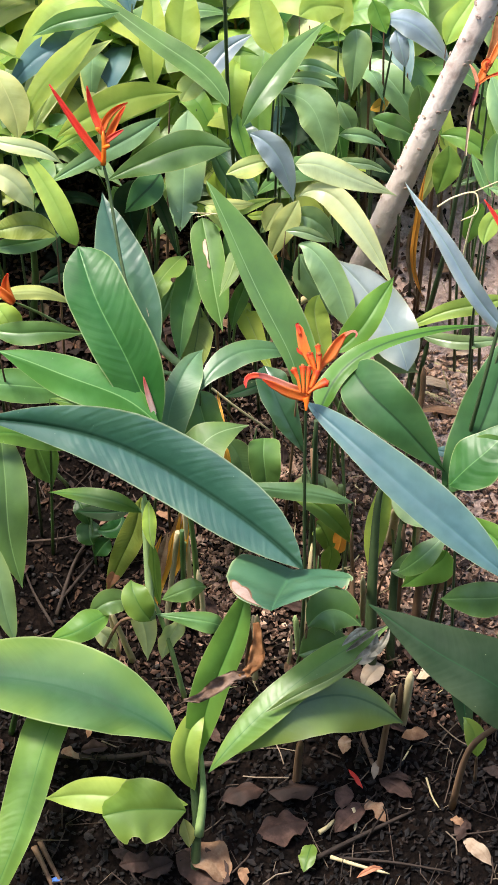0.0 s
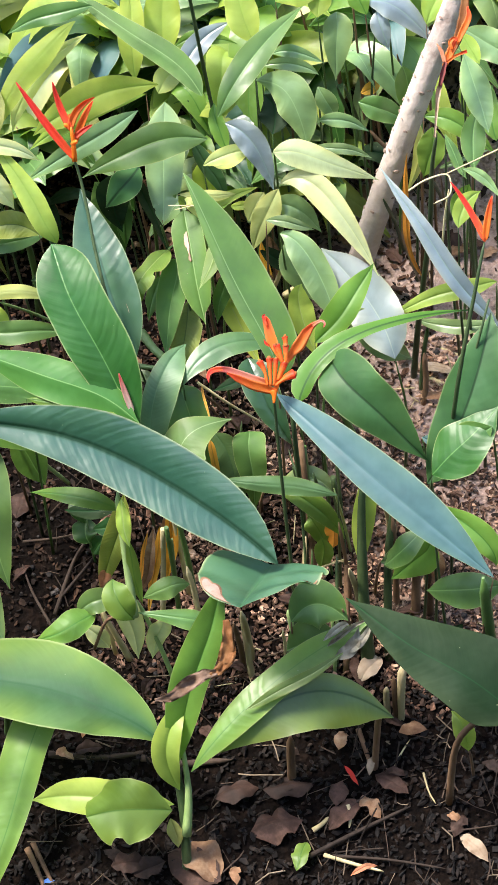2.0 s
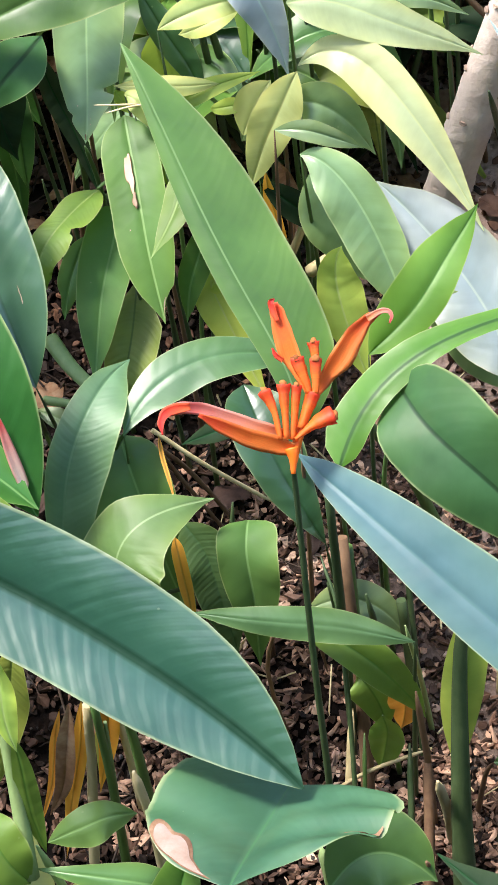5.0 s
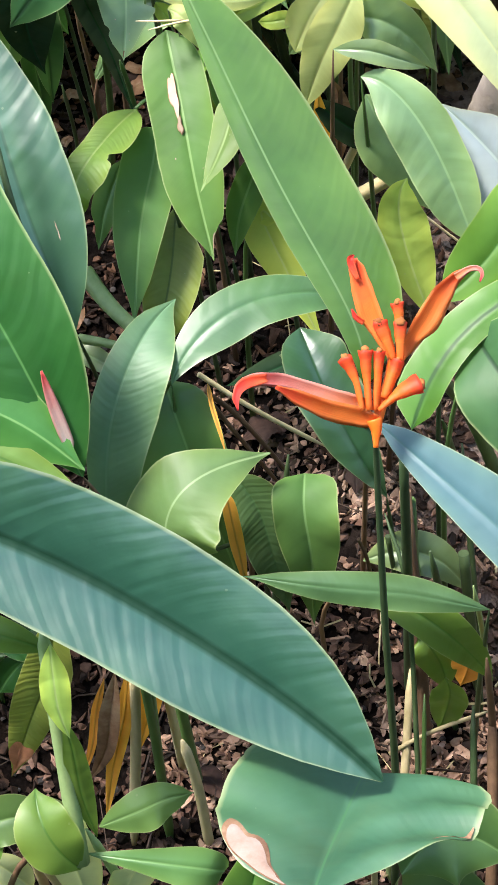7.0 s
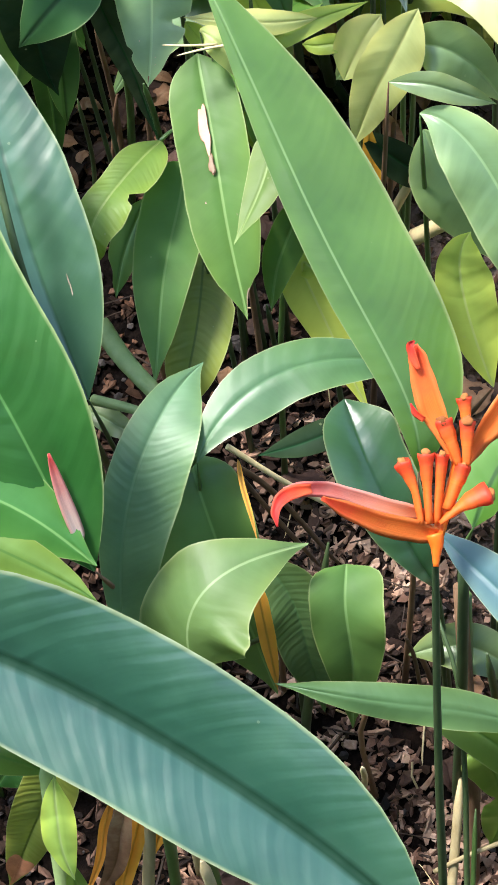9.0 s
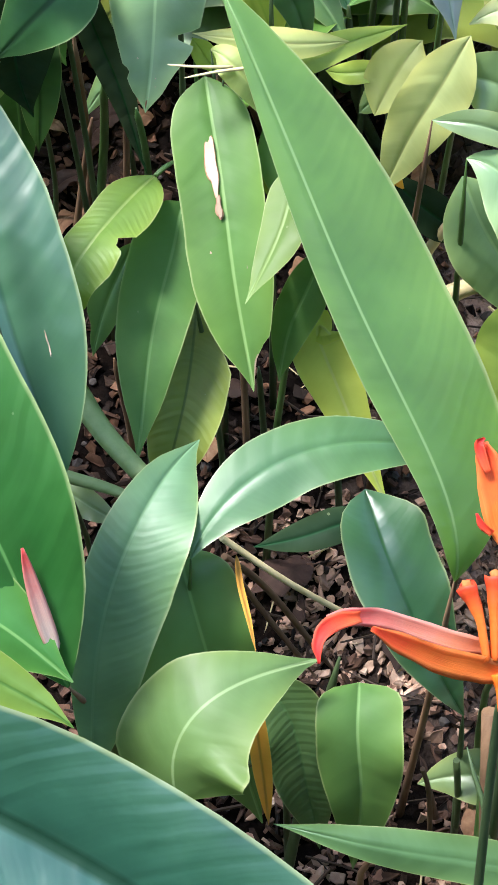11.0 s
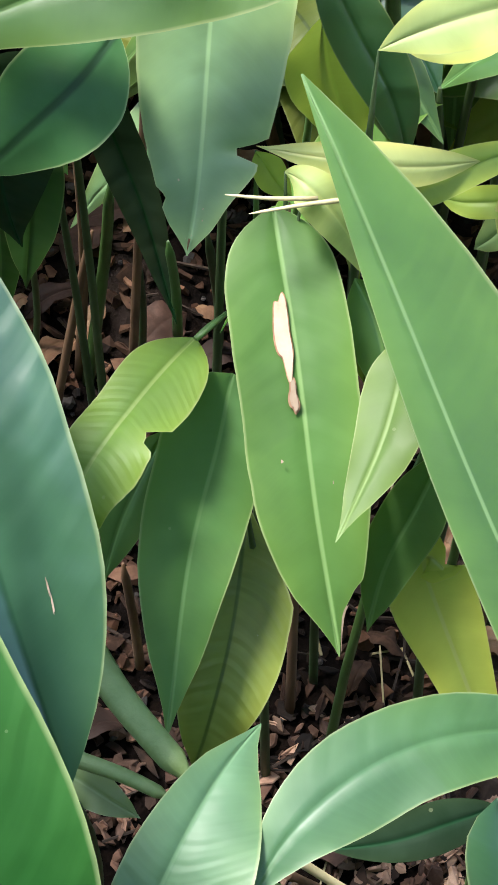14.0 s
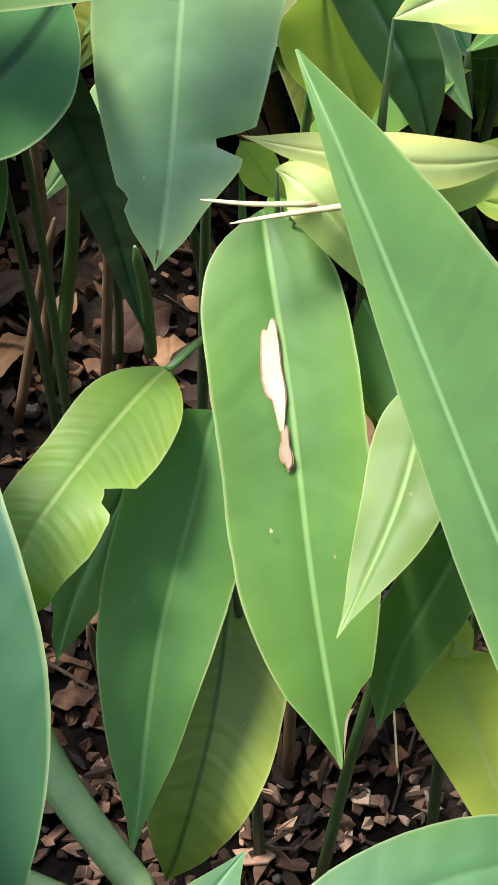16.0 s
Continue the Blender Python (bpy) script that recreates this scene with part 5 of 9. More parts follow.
flower_cup = link('floret', floret_mesh([(-0.0352, 0.3035, 0.5308), (-0.0349, 0.3108, 0.5359), (-0.0347, 0.3164, 0.5399), (-0.0344, 0.3219, 0.5438)], (0.0021, 0.0027, 0.0034, 0.0041), seed=5), flame, bloom)
link('floret_end', withered_end((-0.0344, 0.3207, 0.5460), 0.0031, 5), dry_end, flower_cup)
flower_cup = link('floret', floret_mesh([(-0.0341, 0.3183, 0.5351), (-0.0348, 0.3262, 0.5407), (-0.0352, 0.3309, 0.5441), (-0.0358, 0.3351, 0.5471)], (0.0021, 0.0027, 0.0031, 0.0041), seed=6), flame, bloom)
link('floret_end', withered_end((-0.0357, 0.3338, 0.5493), 0.0021, 6), dry_end, flower_cup)
flower_cup = link('floret', floret_mesh([(-0.0492, 0.2776, 0.5149), (-0.0401, 0.2839, 0.5185), (-0.0321, 0.2879, 0.5207), (-0.0241, 0.2907, 0.5221)], (0.0014, 0.0027, 0.0048, 0.0062), seed=7), flame, bloom)
link('floret_end', withered_end((-0.0241, 0.2895, 0.5243), 0.0037, 7), dry_end, flower_cup)
flower_cup = link('floret', floret_mesh([(-0.0456, 0.2844, 0.5181), (-0.0411, 0.2942, 0.5247), (-0.0388, 0.2984, 0.5275), (-0.0366, 0.3035, 0.5309)], (0.0027, 0.0034, 0.0038, 0.0045), seed=8), flame, bloom)
link('floret_end', withered_end((-0.0366, 0.3023, 0.5331), 0.0013, 8), dry_end, flower_cup)
stalk('flower', [(-0.0355, 0.3124, 0.4194), (-0.0359, 0.3078, 0.2585), (-0.0381, 0.3058, 0.0881)], 0.0031, 0.0042, stem_dark)
stalk('flower', [(-0.0700, 0.3525, 0.2570), (-0.0640, 0.3557, 0.2176), (-0.0582, 0.3585, 0.1281)], 0.0014, 0.0016, stem_brown)

plant('right', 0.214, 0.112, 'heliconia with long grey-blue leaves folded at the base')
stalk('right', [(0.2296, 0.1037, 0.0197), (0.2202, 0.0844, 0.2160), (0.2133, 0.0649, 0.3723)], 0.0097, 0.0067, stem_green)
leaf('right', (0.2267, 0.0643, 0.3737), (0.0349, 0.2097, 0.4611), (-0.0520, 0.3014, 0.4718), 0.0602, (-0.24, -0.55, 0.80), silver, halves=(0.78, 1.22), fold=3, peak=0.26, point=0.88, base=1.97, wave=0.03, label='long grey-blue lance-shaped leaf')
stalk('right', [(0.2020, 0.0817, 0.0105), (0.2103, 0.0790, 0.2135), (0.2267, 0.0643, 0.3737)], 0.0026, 0.0014, stem_brown, name="petiole", sides=6, steps=3)
leaf('right', (0.1497, 0.1609, 0.4062), (0.2129, 0.1256, 0.3784), (0.2307, 0.1087, 0.3384), 0.0369, (0.10, -0.75, 0.65), lush, halves=(1.06, 0.94), fold=30, peak=0.47, point=0.72, base=1.95)
stalk('right', [(0.1663, 0.1554, 0.0245), (0.1555, 0.1582, 0.2330), (0.1497, 0.1609, 0.4062)], 0.0026, 0.0014, stem_dark, name="petiole", sides=6, steps=3)
leaf('right', (0.0139, 0.4017, 0.4285), (0.0577, 0.3323, 0.4241), (0.1449, 0.2880, 0.3373), 0.0795, (-0.17, -0.71, 0.68), dusk, halves=(1.07, 0.93), fold=14, peak=0.46, point=0.68, base=3.54)
stalk('right', [(-0.0077, 0.4093, 0.0728), (-0.0058, 0.4112, 0.2703), (0.0139, 0.4017, 0.4285)], 0.0026, 0.0014, stem_green, name="petiole", sides=6, steps=3)
leaf('right', (0.1422, 0.2767, 0.3027), (0.2028, 0.3498, 0.3966), (0.2344, 0.4407, 0.4647), 0.0905, (-0.09, -0.69, 0.72), dusk, halves=(0.85, 1.15), fold=12, peak=0.46, point=0.70, base=2.59)
stalk('right', [(0.1685, 0.2964, 0.0513), (0.1701, 0.2946, 0.1938), (0.1422, 0.2767, 0.3027)], 0.0026, 0.0014, stem_dark, name="petiole", sides=6, steps=3)
leaf('right', (0.1492, 0.2697, 0.3312), (0.1899, 0.2849, 0.3741), (0.2409, 0.3272, 0.4022), 0.0772, (-0.37, -0.42, 0.83), forest, fold=-14)
stalk('right', [(0.1310, 0.2912, 0.0503), (0.1410, 0.2866, 0.2093), (0.1492, 0.2697, 0.3312)], 0.0026, 0.0014, stem_dark, name="petiole", sides=6, steps=3)
leaf('right', (0.2578, -0.0926, 0.2851), (0.1554, -0.0324, 0.3257), (0.0327, 0.0865, 0.3047), 0.1099, (-0.28, -0.45, 0.85), shade, halves=(0.85, 1.15), fold=-6, peak=0.27, point=0.87, base=2.36, label='leaf with shade put into its dark colour')
stalk('right', [(0.2488, -0.0754, -0.0193), (0.2515, -0.0796, 0.1507), (0.2578, -0.0926, 0.2851)], 0.0026, 0.0014, stem_brown, name="petiole", sides=6, steps=3)
stalk('right', [(0.1586, -0.0395, -0.0075), (0.1716, -0.0414, 0.1421), (0.2050, -0.0766, 0.2655)], 0.0056, 0.0037, stem_brown)
leaf('right', (0.2406, 0.1103, 0.2927), (0.1808, 0.1183, 0.2729), (0.1376, 0.1502, 0.2300), 0.0494, (-0.57, -0.58, 0.58), mid, halves=(1.06, 0.94), fold=-10, peak=0.43, point=0.72, base=2.47)
stalk('right', [(0.2499, 0.1409, 0.0218), (0.2415, 0.1312, 0.1753), (0.2406, 0.1103, 0.2927)], 0.0026, 0.0014, stem_brown, name="petiole", sides=6, steps=3)
leaf('right', (0.1442, 0.2014, 0.3131), (0.1056, 0.1749, 0.2867), (0.0802, 0.2023, 0.2203), 0.0362, (-0.56, -0.54, 0.63), mid, halves=(1.02, 0.98), fold=-10, peak=0.45, point=0.72, base=2.13)
stalk('right', [(0.1439, 0.1960, 0.0322), (0.1497, 0.1995, 0.1857), (0.1442, 0.2014, 0.3131)], 0.0026, 0.0014, stem_dark, name="petiole", sides=6, steps=3)
leaf('right', (0.1440, 0.1911, 0.2863), (0.1302, 0.1896, 0.2560), (0.0871, 0.2009, 0.1882), 0.0557, (-0.60, -0.75, 0.27), lush, fold=14)
stalk('right', [(0.1271, 0.2121, 0.0353), (0.1364, 0.2077, 0.1778), (0.1440, 0.1911, 0.2863)], 0.0026, 0.0014, stem_dark, name="petiole", sides=6, steps=3)
leaf('right', (0.0721, 0.3078, 0.2585), (0.1153, 0.2857, 0.2543), (0.1603, 0.2817, 0.2335), 0.0484, (0.02, -0.65, 0.76), dull)
stalk('right', [(0.0900, 0.3418, 0.0599), (0.0801, 0.3322, 0.1749), (0.0721, 0.3078, 0.2585)], 0.0026, 0.0014, stem_green, name="petiole", sides=6, steps=3)
leaf('right', (0.0445, 0.2292, 0.1835), (0.0539, 0.2588, 0.2692), (0.0662, 0.2888, 0.3349), 0.0334, (-0.14, -0.91, 0.38), fresh, fold=-25)
stalk('right', [(0.0489, 0.2347, 0.0396), (0.0464, 0.2365, 0.1216), (0.0445, 0.2292, 0.1835)], 0.0026, 0.0014, stem_dark, name="petiole", sides=6, steps=3)
stalk('right', [(0.0487, 0.1616, 0.0207), (0.0470, 0.2029, 0.1586), (0.0515, 0.2626, 0.2899), (0.0629, 0.2827, 0.3337)], 0.0107, 0.0023, stem_dark)
stalk('right', [(0.0773, 0.1731, 0.0329), (0.0820, 0.2467, 0.1669), (0.0955, 0.2901, 0.2551)], 0.0066, 0.0048, stem_dark)
stalk('right', [(0.1164, 0.2351, 0.0447), (0.1209, 0.2552, 0.1285), (0.1333, 0.2375, 0.2451)], 0.0075, 0.0048, stem_brown)
leaf('right', (0.1326, 0.2201, 0.2418), (0.1501, 0.2139, 0.2106), (0.1305, 0.2158, 0.1410), 0.0312, (-0.16, -0.99, 0.05), husk, fold=40)
leaf('right', (0.1355, 0.3555, 0.3075), (0.1592, 0.3510, 0.3067), (0.1996, 0.3600, 0.3084), 0.0178, (0.03, -0.63, 0.77), silver)
stalk('right', [(0.1547, 0.3674, 0.0648), (0.1441, 0.3666, 0.2018), (0.1355, 0.3555, 0.3075)], 0.0026, 0.0014, stem_green, name="petiole", sides=6, steps=3)
leaf('right', (0.2315, 0.2966, 0.3964), (0.1921, 0.2992, 0.3568), (0.1485, 0.2995, 0.3069), 0.0556, (-0.52, -0.72, 0.46), mid, fold=14)
stalk('right', [(0.2498, 0.3280, 0.0573), (0.2397, 0.3194, 0.2493), (0.2315, 0.2966, 0.3964)], 0.0026, 0.0014, stem_green, name="petiole", sides=6, steps=3)
stalk('right', [(0.2320, 0.4305, 0.5018), (0.1955, 0.3700, 0.3703), (0.1765, 0.3447, 0.2255)], 0.0016, 0.0026, stem_dark)
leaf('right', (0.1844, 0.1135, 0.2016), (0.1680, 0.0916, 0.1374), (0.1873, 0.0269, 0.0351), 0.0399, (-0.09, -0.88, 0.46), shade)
stalk('right', [(0.1794, 0.1440, 0.0224), (0.1821, 0.1358, 0.1264), (0.1844, 0.1135, 0.2016)], 0.0026, 0.0014, stem_green, name="petiole", sides=6, steps=3)
leaf('right', (0.1878, -0.0211, 0.0960), (0.1814, -0.0114, 0.1378), (0.1661, 0.0073, 0.1514), 0.0301, (0.08, -0.87, 0.48), lime, fold=30)
stalk('right', [(0.1935, -0.0003, -0.0050), (0.1904, -0.0046, 0.0550), (0.1878, -0.0211, 0.0960)], 0.0026, 0.0014, stem_brown, name="petiole", sides=6, steps=3)
leaf('right', (0.0726, 0.2336, 0.1844), (0.1043, 0.2358, 0.1948), (0.1281, 0.2467, 0.2069), 0.0357, (-0.16, -0.63, 0.76), mid)
stalk('right', [(0.0567, 0.2676, 0.0459), (0.0655, 0.2580, 0.1279), (0.0726, 0.2336, 0.1844)], 0.0026, 0.0014, stem_brown, name="petiole", sides=6, steps=3)
leaf('right', (-0.0464, 0.1093, 0.2208), (-0.0110, 0.1346, 0.2256), (0.0289, 0.1282, 0.1944), 0.0710, (0.40, -0.54, 0.74), mid)
stalk('right', [(-0.0555, 0.1315, 0.0200), (-0.0505, 0.1266, 0.1350), (-0.0464, 0.1093, 0.2208)], 0.0026, 0.0014, stem_brown, name="petiole", sides=6, steps=3)
leaf('right', (-0.0571, 0.1046, 0.1599), (-0.0180, 0.1069, 0.1703), (0.0142, 0.1108, 0.1510), 0.0716, (0.15, -0.57, 0.81), mid)
stalk('right', [(-0.0676, 0.1151, 0.0169), (-0.0618, 0.1149, 0.0989), (-0.0571, 0.1046, 0.1599)], 0.0026, 0.0014, stem_green, name="petiole", sides=6, steps=3)

plant('stubs', 0.083, 0.095, 'cut heliconia stubs, pale at the top, standing in the soil', name='cut_stubs', category='stub')
stalk('stubs', [(0.0930, 0.0837, 0.0059), (0.0959, 0.0853, 0.0762), (0.1001, 0.0976, 0.1285)], 0.0057, 0.0063, stem_pale)
stalk('stubs', [(0.0873, 0.0837, 0.0059), (0.0868, 0.0827, 0.0657), (0.0867, 0.0928, 0.1076)], 0.0041, 0.0032, stem_brown)
stalk('stubs', [(0.0751, 0.0837, 0.0059), (0.0755, 0.0827, 0.0657), (0.0766, 0.0835, 0.0959)], 0.0049, 0.0040, stem_pale)
stalk('stubs', [(0.0552, 0.0075, -0.0086), (0.0623, 0.0264, 0.0650), (0.0683, 0.0390, 0.1174)], 0.0048, 0.0047, stem_brown)
stalk('stubs', [(-0.0597, -0.0008, -0.0102), (-0.0580, 0.0045, 0.0409), (-0.0549, 0.0092, 0.0917)], 0.0064, 0.0055, stem_brown)
stalk('stubs', [(-0.1180, 0.1468, 0.0279), (-0.1198, 0.1562, 0.0997), (-0.1216, 0.1641, 0.1712)], 0.0049, 0.0040, stem_pale)
stalk('stubs', [(-0.0538, 0.1907, 0.0362), (-0.0579, 0.1948, 0.0870), (-0.0615, 0.2022, 0.1184)], 0.0049, 0.0040, stem_light)

plant('limes', 0.045, 0.523, 'heliconia with bright lime-green upright leaves')
stalk('limes', [(0.0444, 0.5015, 0.0853), (0.0134, 0.4788, 0.2310), (-0.0207, 0.4195, 0.3797)], 0.0060, 0.0040, stem_green)
leaf('limes', (-0.0063, 0.4260, 0.4315), (0.0403, 0.4652, 0.4626), (0.0762, 0.5251, 0.4811), 0.0419, (0.17, -0.62, 0.77), grass, halves=(1.15, 0.85), fold=16, peak=0.43, point=0.68, base=3.10)
stalk('limes', [(-0.0106, 0.4223, 0.0752), (-0.0111, 0.4186, 0.2617), (-0.0063, 0.4260, 0.4315)], 0.0026, 0.0014, stem_dark, name="petiole", sides=6, steps=3)
leaf('limes', (-0.0293, 0.3448, 0.4004), (0.0518, 0.4205, 0.4513), (0.2253, 0.4861, 0.4218), 0.0348, (0.02, -0.04, 1.00), arch_green, halves=(1.26, 0.74), fold=-22, peak=0.20, point=0.87, base=5.00, label='arching narrow leaf with a dark midrib')
stalk('limes', [(-0.0287, 0.4089, 0.0727), (-0.0350, 0.3991, 0.2592), (-0.0293, 0.3448, 0.4004)], 0.0026, 0.0014, stem_green, name="petiole", sides=6, steps=3)
leaf('limes', (-0.0122, 0.4919, 0.3304), (-0.0321, 0.5266, 0.3931), (-0.0265, 0.5340, 0.4356), 0.0382, (-0.13, -0.92, 0.36), fresh, halves=(0.89, 1.11), fold=14, peak=0.46, point=0.72, base=2.51)
stalk('limes', [(-0.0494, 0.5177, 0.0934), (-0.0388, 0.5130, 0.2304), (-0.0122, 0.4919, 0.3304)], 0.0026, 0.0014, stem_brown, name="petiole", sides=6, steps=3)
leaf('limes', (0.0998, 0.4653, 0.3494), (0.0658, 0.5329, 0.3939), (-0.0001, 0.5997, 0.4381), 0.0743, (-0.13, -0.61, 0.78), glare_white, halves=(1.01, 0.99), fold=8, peak=0.45, point=0.48, base=2.80, label='broad leaf with sky glare put into its whitish colour')
stalk('limes', [(0.1038, 0.4749, 0.0852), (0.1119, 0.4700, 0.2277), (0.0998, 0.4653, 0.3494)], 0.0026, 0.0014, stem_green, name="petiole", sides=6, steps=3)
leaf('limes', (0.0335, 0.5255, 0.3999), (0.0764, 0.5162, 0.3381), (0.1217, 0.5321, 0.2711), 0.0497, (0.43, -0.87, 0.25), dull)
stalk('limes', [(0.0321, 0.5493, 0.0994), (0.0329, 0.5438, 0.2694), (0.0335, 0.5255, 0.3999)], 0.0026, 0.0014, stem_green, name="petiole", sides=6, steps=3)
leaf('limes', (-0.0564, 0.5987, 0.4707), (-0.0184, 0.5723, 0.4540), (0.0192, 0.5178, 0.3806), 0.0450, (0.13, -0.69, 0.72), dull, halves=(0.88, 1.12), fold=8, peak=0.57, point=0.30, base=1.92)
stalk('limes', [(-0.0499, 0.6098, 0.1109), (-0.0522, 0.6099, 0.3139), (-0.0564, 0.5987, 0.4707)], 0.0026, 0.0014, stem_green, name="petiole", sides=6, steps=3)
leaf('limes', (-0.0751, 0.6109, 0.4861), (-0.0404, 0.6051, 0.4850), (-0.0090, 0.6165, 0.4571), 0.0173, (0.34, -0.69, 0.64), dull)
stalk('limes', [(-0.0942, 0.6131, 0.1115), (-0.0837, 0.6162, 0.3200), (-0.0751, 0.6109, 0.4861)], 0.0026, 0.0014, stem_brown, name="petiole", sides=6, steps=3)
leaf('limes', (-0.0689, 0.6431, 0.4822), (-0.0337, 0.6370, 0.4810), (-0.0018, 0.6457, 0.4227), 0.0357, (0.44, -0.77, 0.46), dull)
stalk('limes', [(-0.0880, 0.6560, 0.1196), (-0.0775, 0.6548, 0.3226), (-0.0689, 0.6431, 0.4822)], 0.0026, 0.0014, stem_brown, name="petiole", sides=6, steps=3)
stalk('limes', [(-0.0611, 0.6233, 0.3184), (-0.0440, 0.6181, 0.3374), (-0.0193, 0.6075, 0.3654)], 0.0059, 0.0045, stem_pale)
stalk('limes', [(-0.0777, 0.6381, 0.3212), (-0.0597, 0.6344, 0.3705), (-0.0469, 0.6304, 0.3998)], 0.0038, 0.0024, stem_pale)
leaf('limes', (-0.0786, 0.6443, 0.4224), (-0.0740, 0.6610, 0.3656), (-0.0781, 0.6809, 0.2894), 0.0154, (0.04, -0.96, -0.27), husk, fold=30)
leaf('limes', (-0.0889, 0.6355, 0.4207), (-0.0888, 0.6522, 0.3639), (-0.0820, 0.6716, 0.3076), 0.0118, (0.19, -0.94, -0.29), amber, fold=30)
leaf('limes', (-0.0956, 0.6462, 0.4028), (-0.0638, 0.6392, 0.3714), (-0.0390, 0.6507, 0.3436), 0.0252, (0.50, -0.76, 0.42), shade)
stalk('limes', [(-0.0974, 0.6669, 0.1217), (-0.0964, 0.6626, 0.2807), (-0.0956, 0.6462, 0.4028)], 0.0026, 0.0014, stem_green, name="petiole", sides=6, steps=3)

plant('spotted', -0.177, 0.695, 'heliconia with hanging spotted mature leaves')
stalk('spotted', [(-0.1713, 0.6172, 0.1173), (-0.1758, 0.6318, 0.2663), (-0.1885, 0.6480, 0.4780)], 0.0027, 0.0013, stem_brown)
leaf('spotted', (-0.1629, 0.6281, 0.4593), (-0.1519, 0.6167, 0.4372), (-0.1430, 0.5944, 0.4129), 0.0235, (0.03, -0.80, 0.60), mid)
leaf('spotted', (-0.2686, 0.7121, 0.4953), (-0.2532, 0.7026, 0.4335), (-0.2307, 0.6715, 0.3676), 0.0206, (0.20, -0.92, 0.35), shade, fold=30)
stalk('spotted', [(-0.2303, 0.6792, 0.3491), (-0.2314, 0.6745, 0.3882), (-0.2345, 0.6682, 0.4270)], 0.0023, 0.0019, stem_green)
stalk('spotted', [(-0.2218, 0.6266, 0.4190), (-0.2161, 0.6320, 0.4201), (-0.2092, 0.6457, 0.4127)], 0.0012, 0.0010, stem_green)
leaf('spotted', (-0.2017, 0.6655, 0.4864), (-0.1955, 0.6629, 0.4760), (-0.1868, 0.6603, 0.4655), 0.0131, (0.29, -0.86, 0.42), lime)
stalk('spotted', [(-0.1880, 0.6747, 0.1232), (-0.1955, 0.6750, 0.3262), (-0.2017, 0.6655, 0.4864)], 0.0026, 0.0014, stem_green, name="petiole", sides=6, steps=3)
leaf('spotted', (-0.2539, 0.6829, 0.5297), (-0.2752, 0.6513, 0.5237), (-0.3057, 0.6498, 0.4835), 0.0442, (-0.07, -0.77, 0.63), dusk, fold=-10)
leaf('spotted', (-0.2845, 0.6976, 0.4725), (-0.2899, 0.6870, 0.4305), (-0.2961, 0.6988, 0.3528), 0.0270, (0.00, -1.00, -0.01), dusk)
stalk('spotted', [(-0.2657, 0.7215, 0.1321), (-0.2761, 0.7159, 0.3241), (-0.2845, 0.6976, 0.4725)], 0.0026, 0.0014, stem_dark, name="petiole", sides=6, steps=3)
leaf('spotted', (-0.1831, 0.7358, 0.5284), (-0.1562, 0.7134, 0.4849), (-0.1394, 0.7043, 0.4368), 0.0253, (0.30, -0.95, 0.08), deep, halves=(1.06, 0.94), fold=10, peak=0.44, point=0.68, base=2.77)
leaf('spotted', (-0.0987, 0.7018, 0.5333), (-0.1257, 0.6860, 0.5303), (-0.1499, 0.6965, 0.5123), 0.0190, (-0.20, -0.71, 0.67), straw)
leaf('spotted', (-0.1759, 0.7418, 0.4809), (-0.1697, 0.7434, 0.4412), (-0.1568, 0.7405, 0.4007), 0.0377, (0.17, -0.98, 0.06), lime)
stalk('spotted', [(-0.1863, 0.7483, 0.1372), (-0.1806, 0.7497, 0.3292), (-0.1759, 0.7418, 0.4809)], 0.0026, 0.0014, stem_green, name="petiole", sides=6, steps=3)
leaf('spotted', (-0.0564, 0.6455, 0.5127), (-0.0771, 0.6254, 0.4788), (-0.0990, 0.6103, 0.4260), 0.0369, (-0.16, -0.88, 0.44), straw, fold=16, label='yellow streaked dying leaf')
stalk('spotted', [(-0.0725, 0.6666, 0.1216), (-0.0636, 0.6622, 0.3411), (-0.0564, 0.6455, 0.5127)], 0.0026, 0.0014, stem_green, name="petiole", sides=6, steps=3)
leaf('spotted', (-0.0911, 0.6626, 0.4659), (-0.1151, 0.6578, 0.4700), (-0.1299, 0.6706, 0.4574), 0.0131, (-0.29, -0.62, 0.73), lime)
stalk('spotted', [(-0.1021, 0.6910, 0.1263), (-0.0961, 0.6836, 0.3183), (-0.0911, 0.6626, 0.4659)], 0.0026, 0.0014, stem_dark, name="petiole", sides=6, steps=3)
leaf('spotted', (-0.0929, 0.6862, 0.4304), (-0.1027, 0.6776, 0.4287), (-0.1102, 0.6832, 0.4098), 0.0147, (-0.43, -0.76, 0.48), dull)
stalk('spotted', [(-0.2843, 0.7952, 0.1511), (-0.2794, 0.7949, 0.2510), (-0.2791, 0.7669, 0.3857)], 0.0028, 0.0018, stem_brown)
stalk('spotted', [(-0.2795, 0.7921, 0.1505), (-0.2692, 0.7955, 0.2511), (-0.2647, 0.7795, 0.3281)], 0.0034, 0.0025, stem_green)
stalk('spotted', [(-0.2129, 0.8055, 0.1530), (-0.2125, 0.8029, 0.2026), (-0.2200, 0.7857, 0.2893)], 0.0028, 0.0023, stem_dark)
stalk('spotted', [(-0.1068, 0.9011, 0.2212), (-0.1148, 0.8748, 0.2862), (-0.1231, 0.8407, 0.3597)], 0.0050, 0.0039, stem_brown)
stalk('spotted', [(-0.0722, 0.9029, 0.2215), (-0.0836, 0.8765, 0.2865), (-0.1063, 0.8318, 0.3780)], 0.0028, 0.0022, stem_dark)
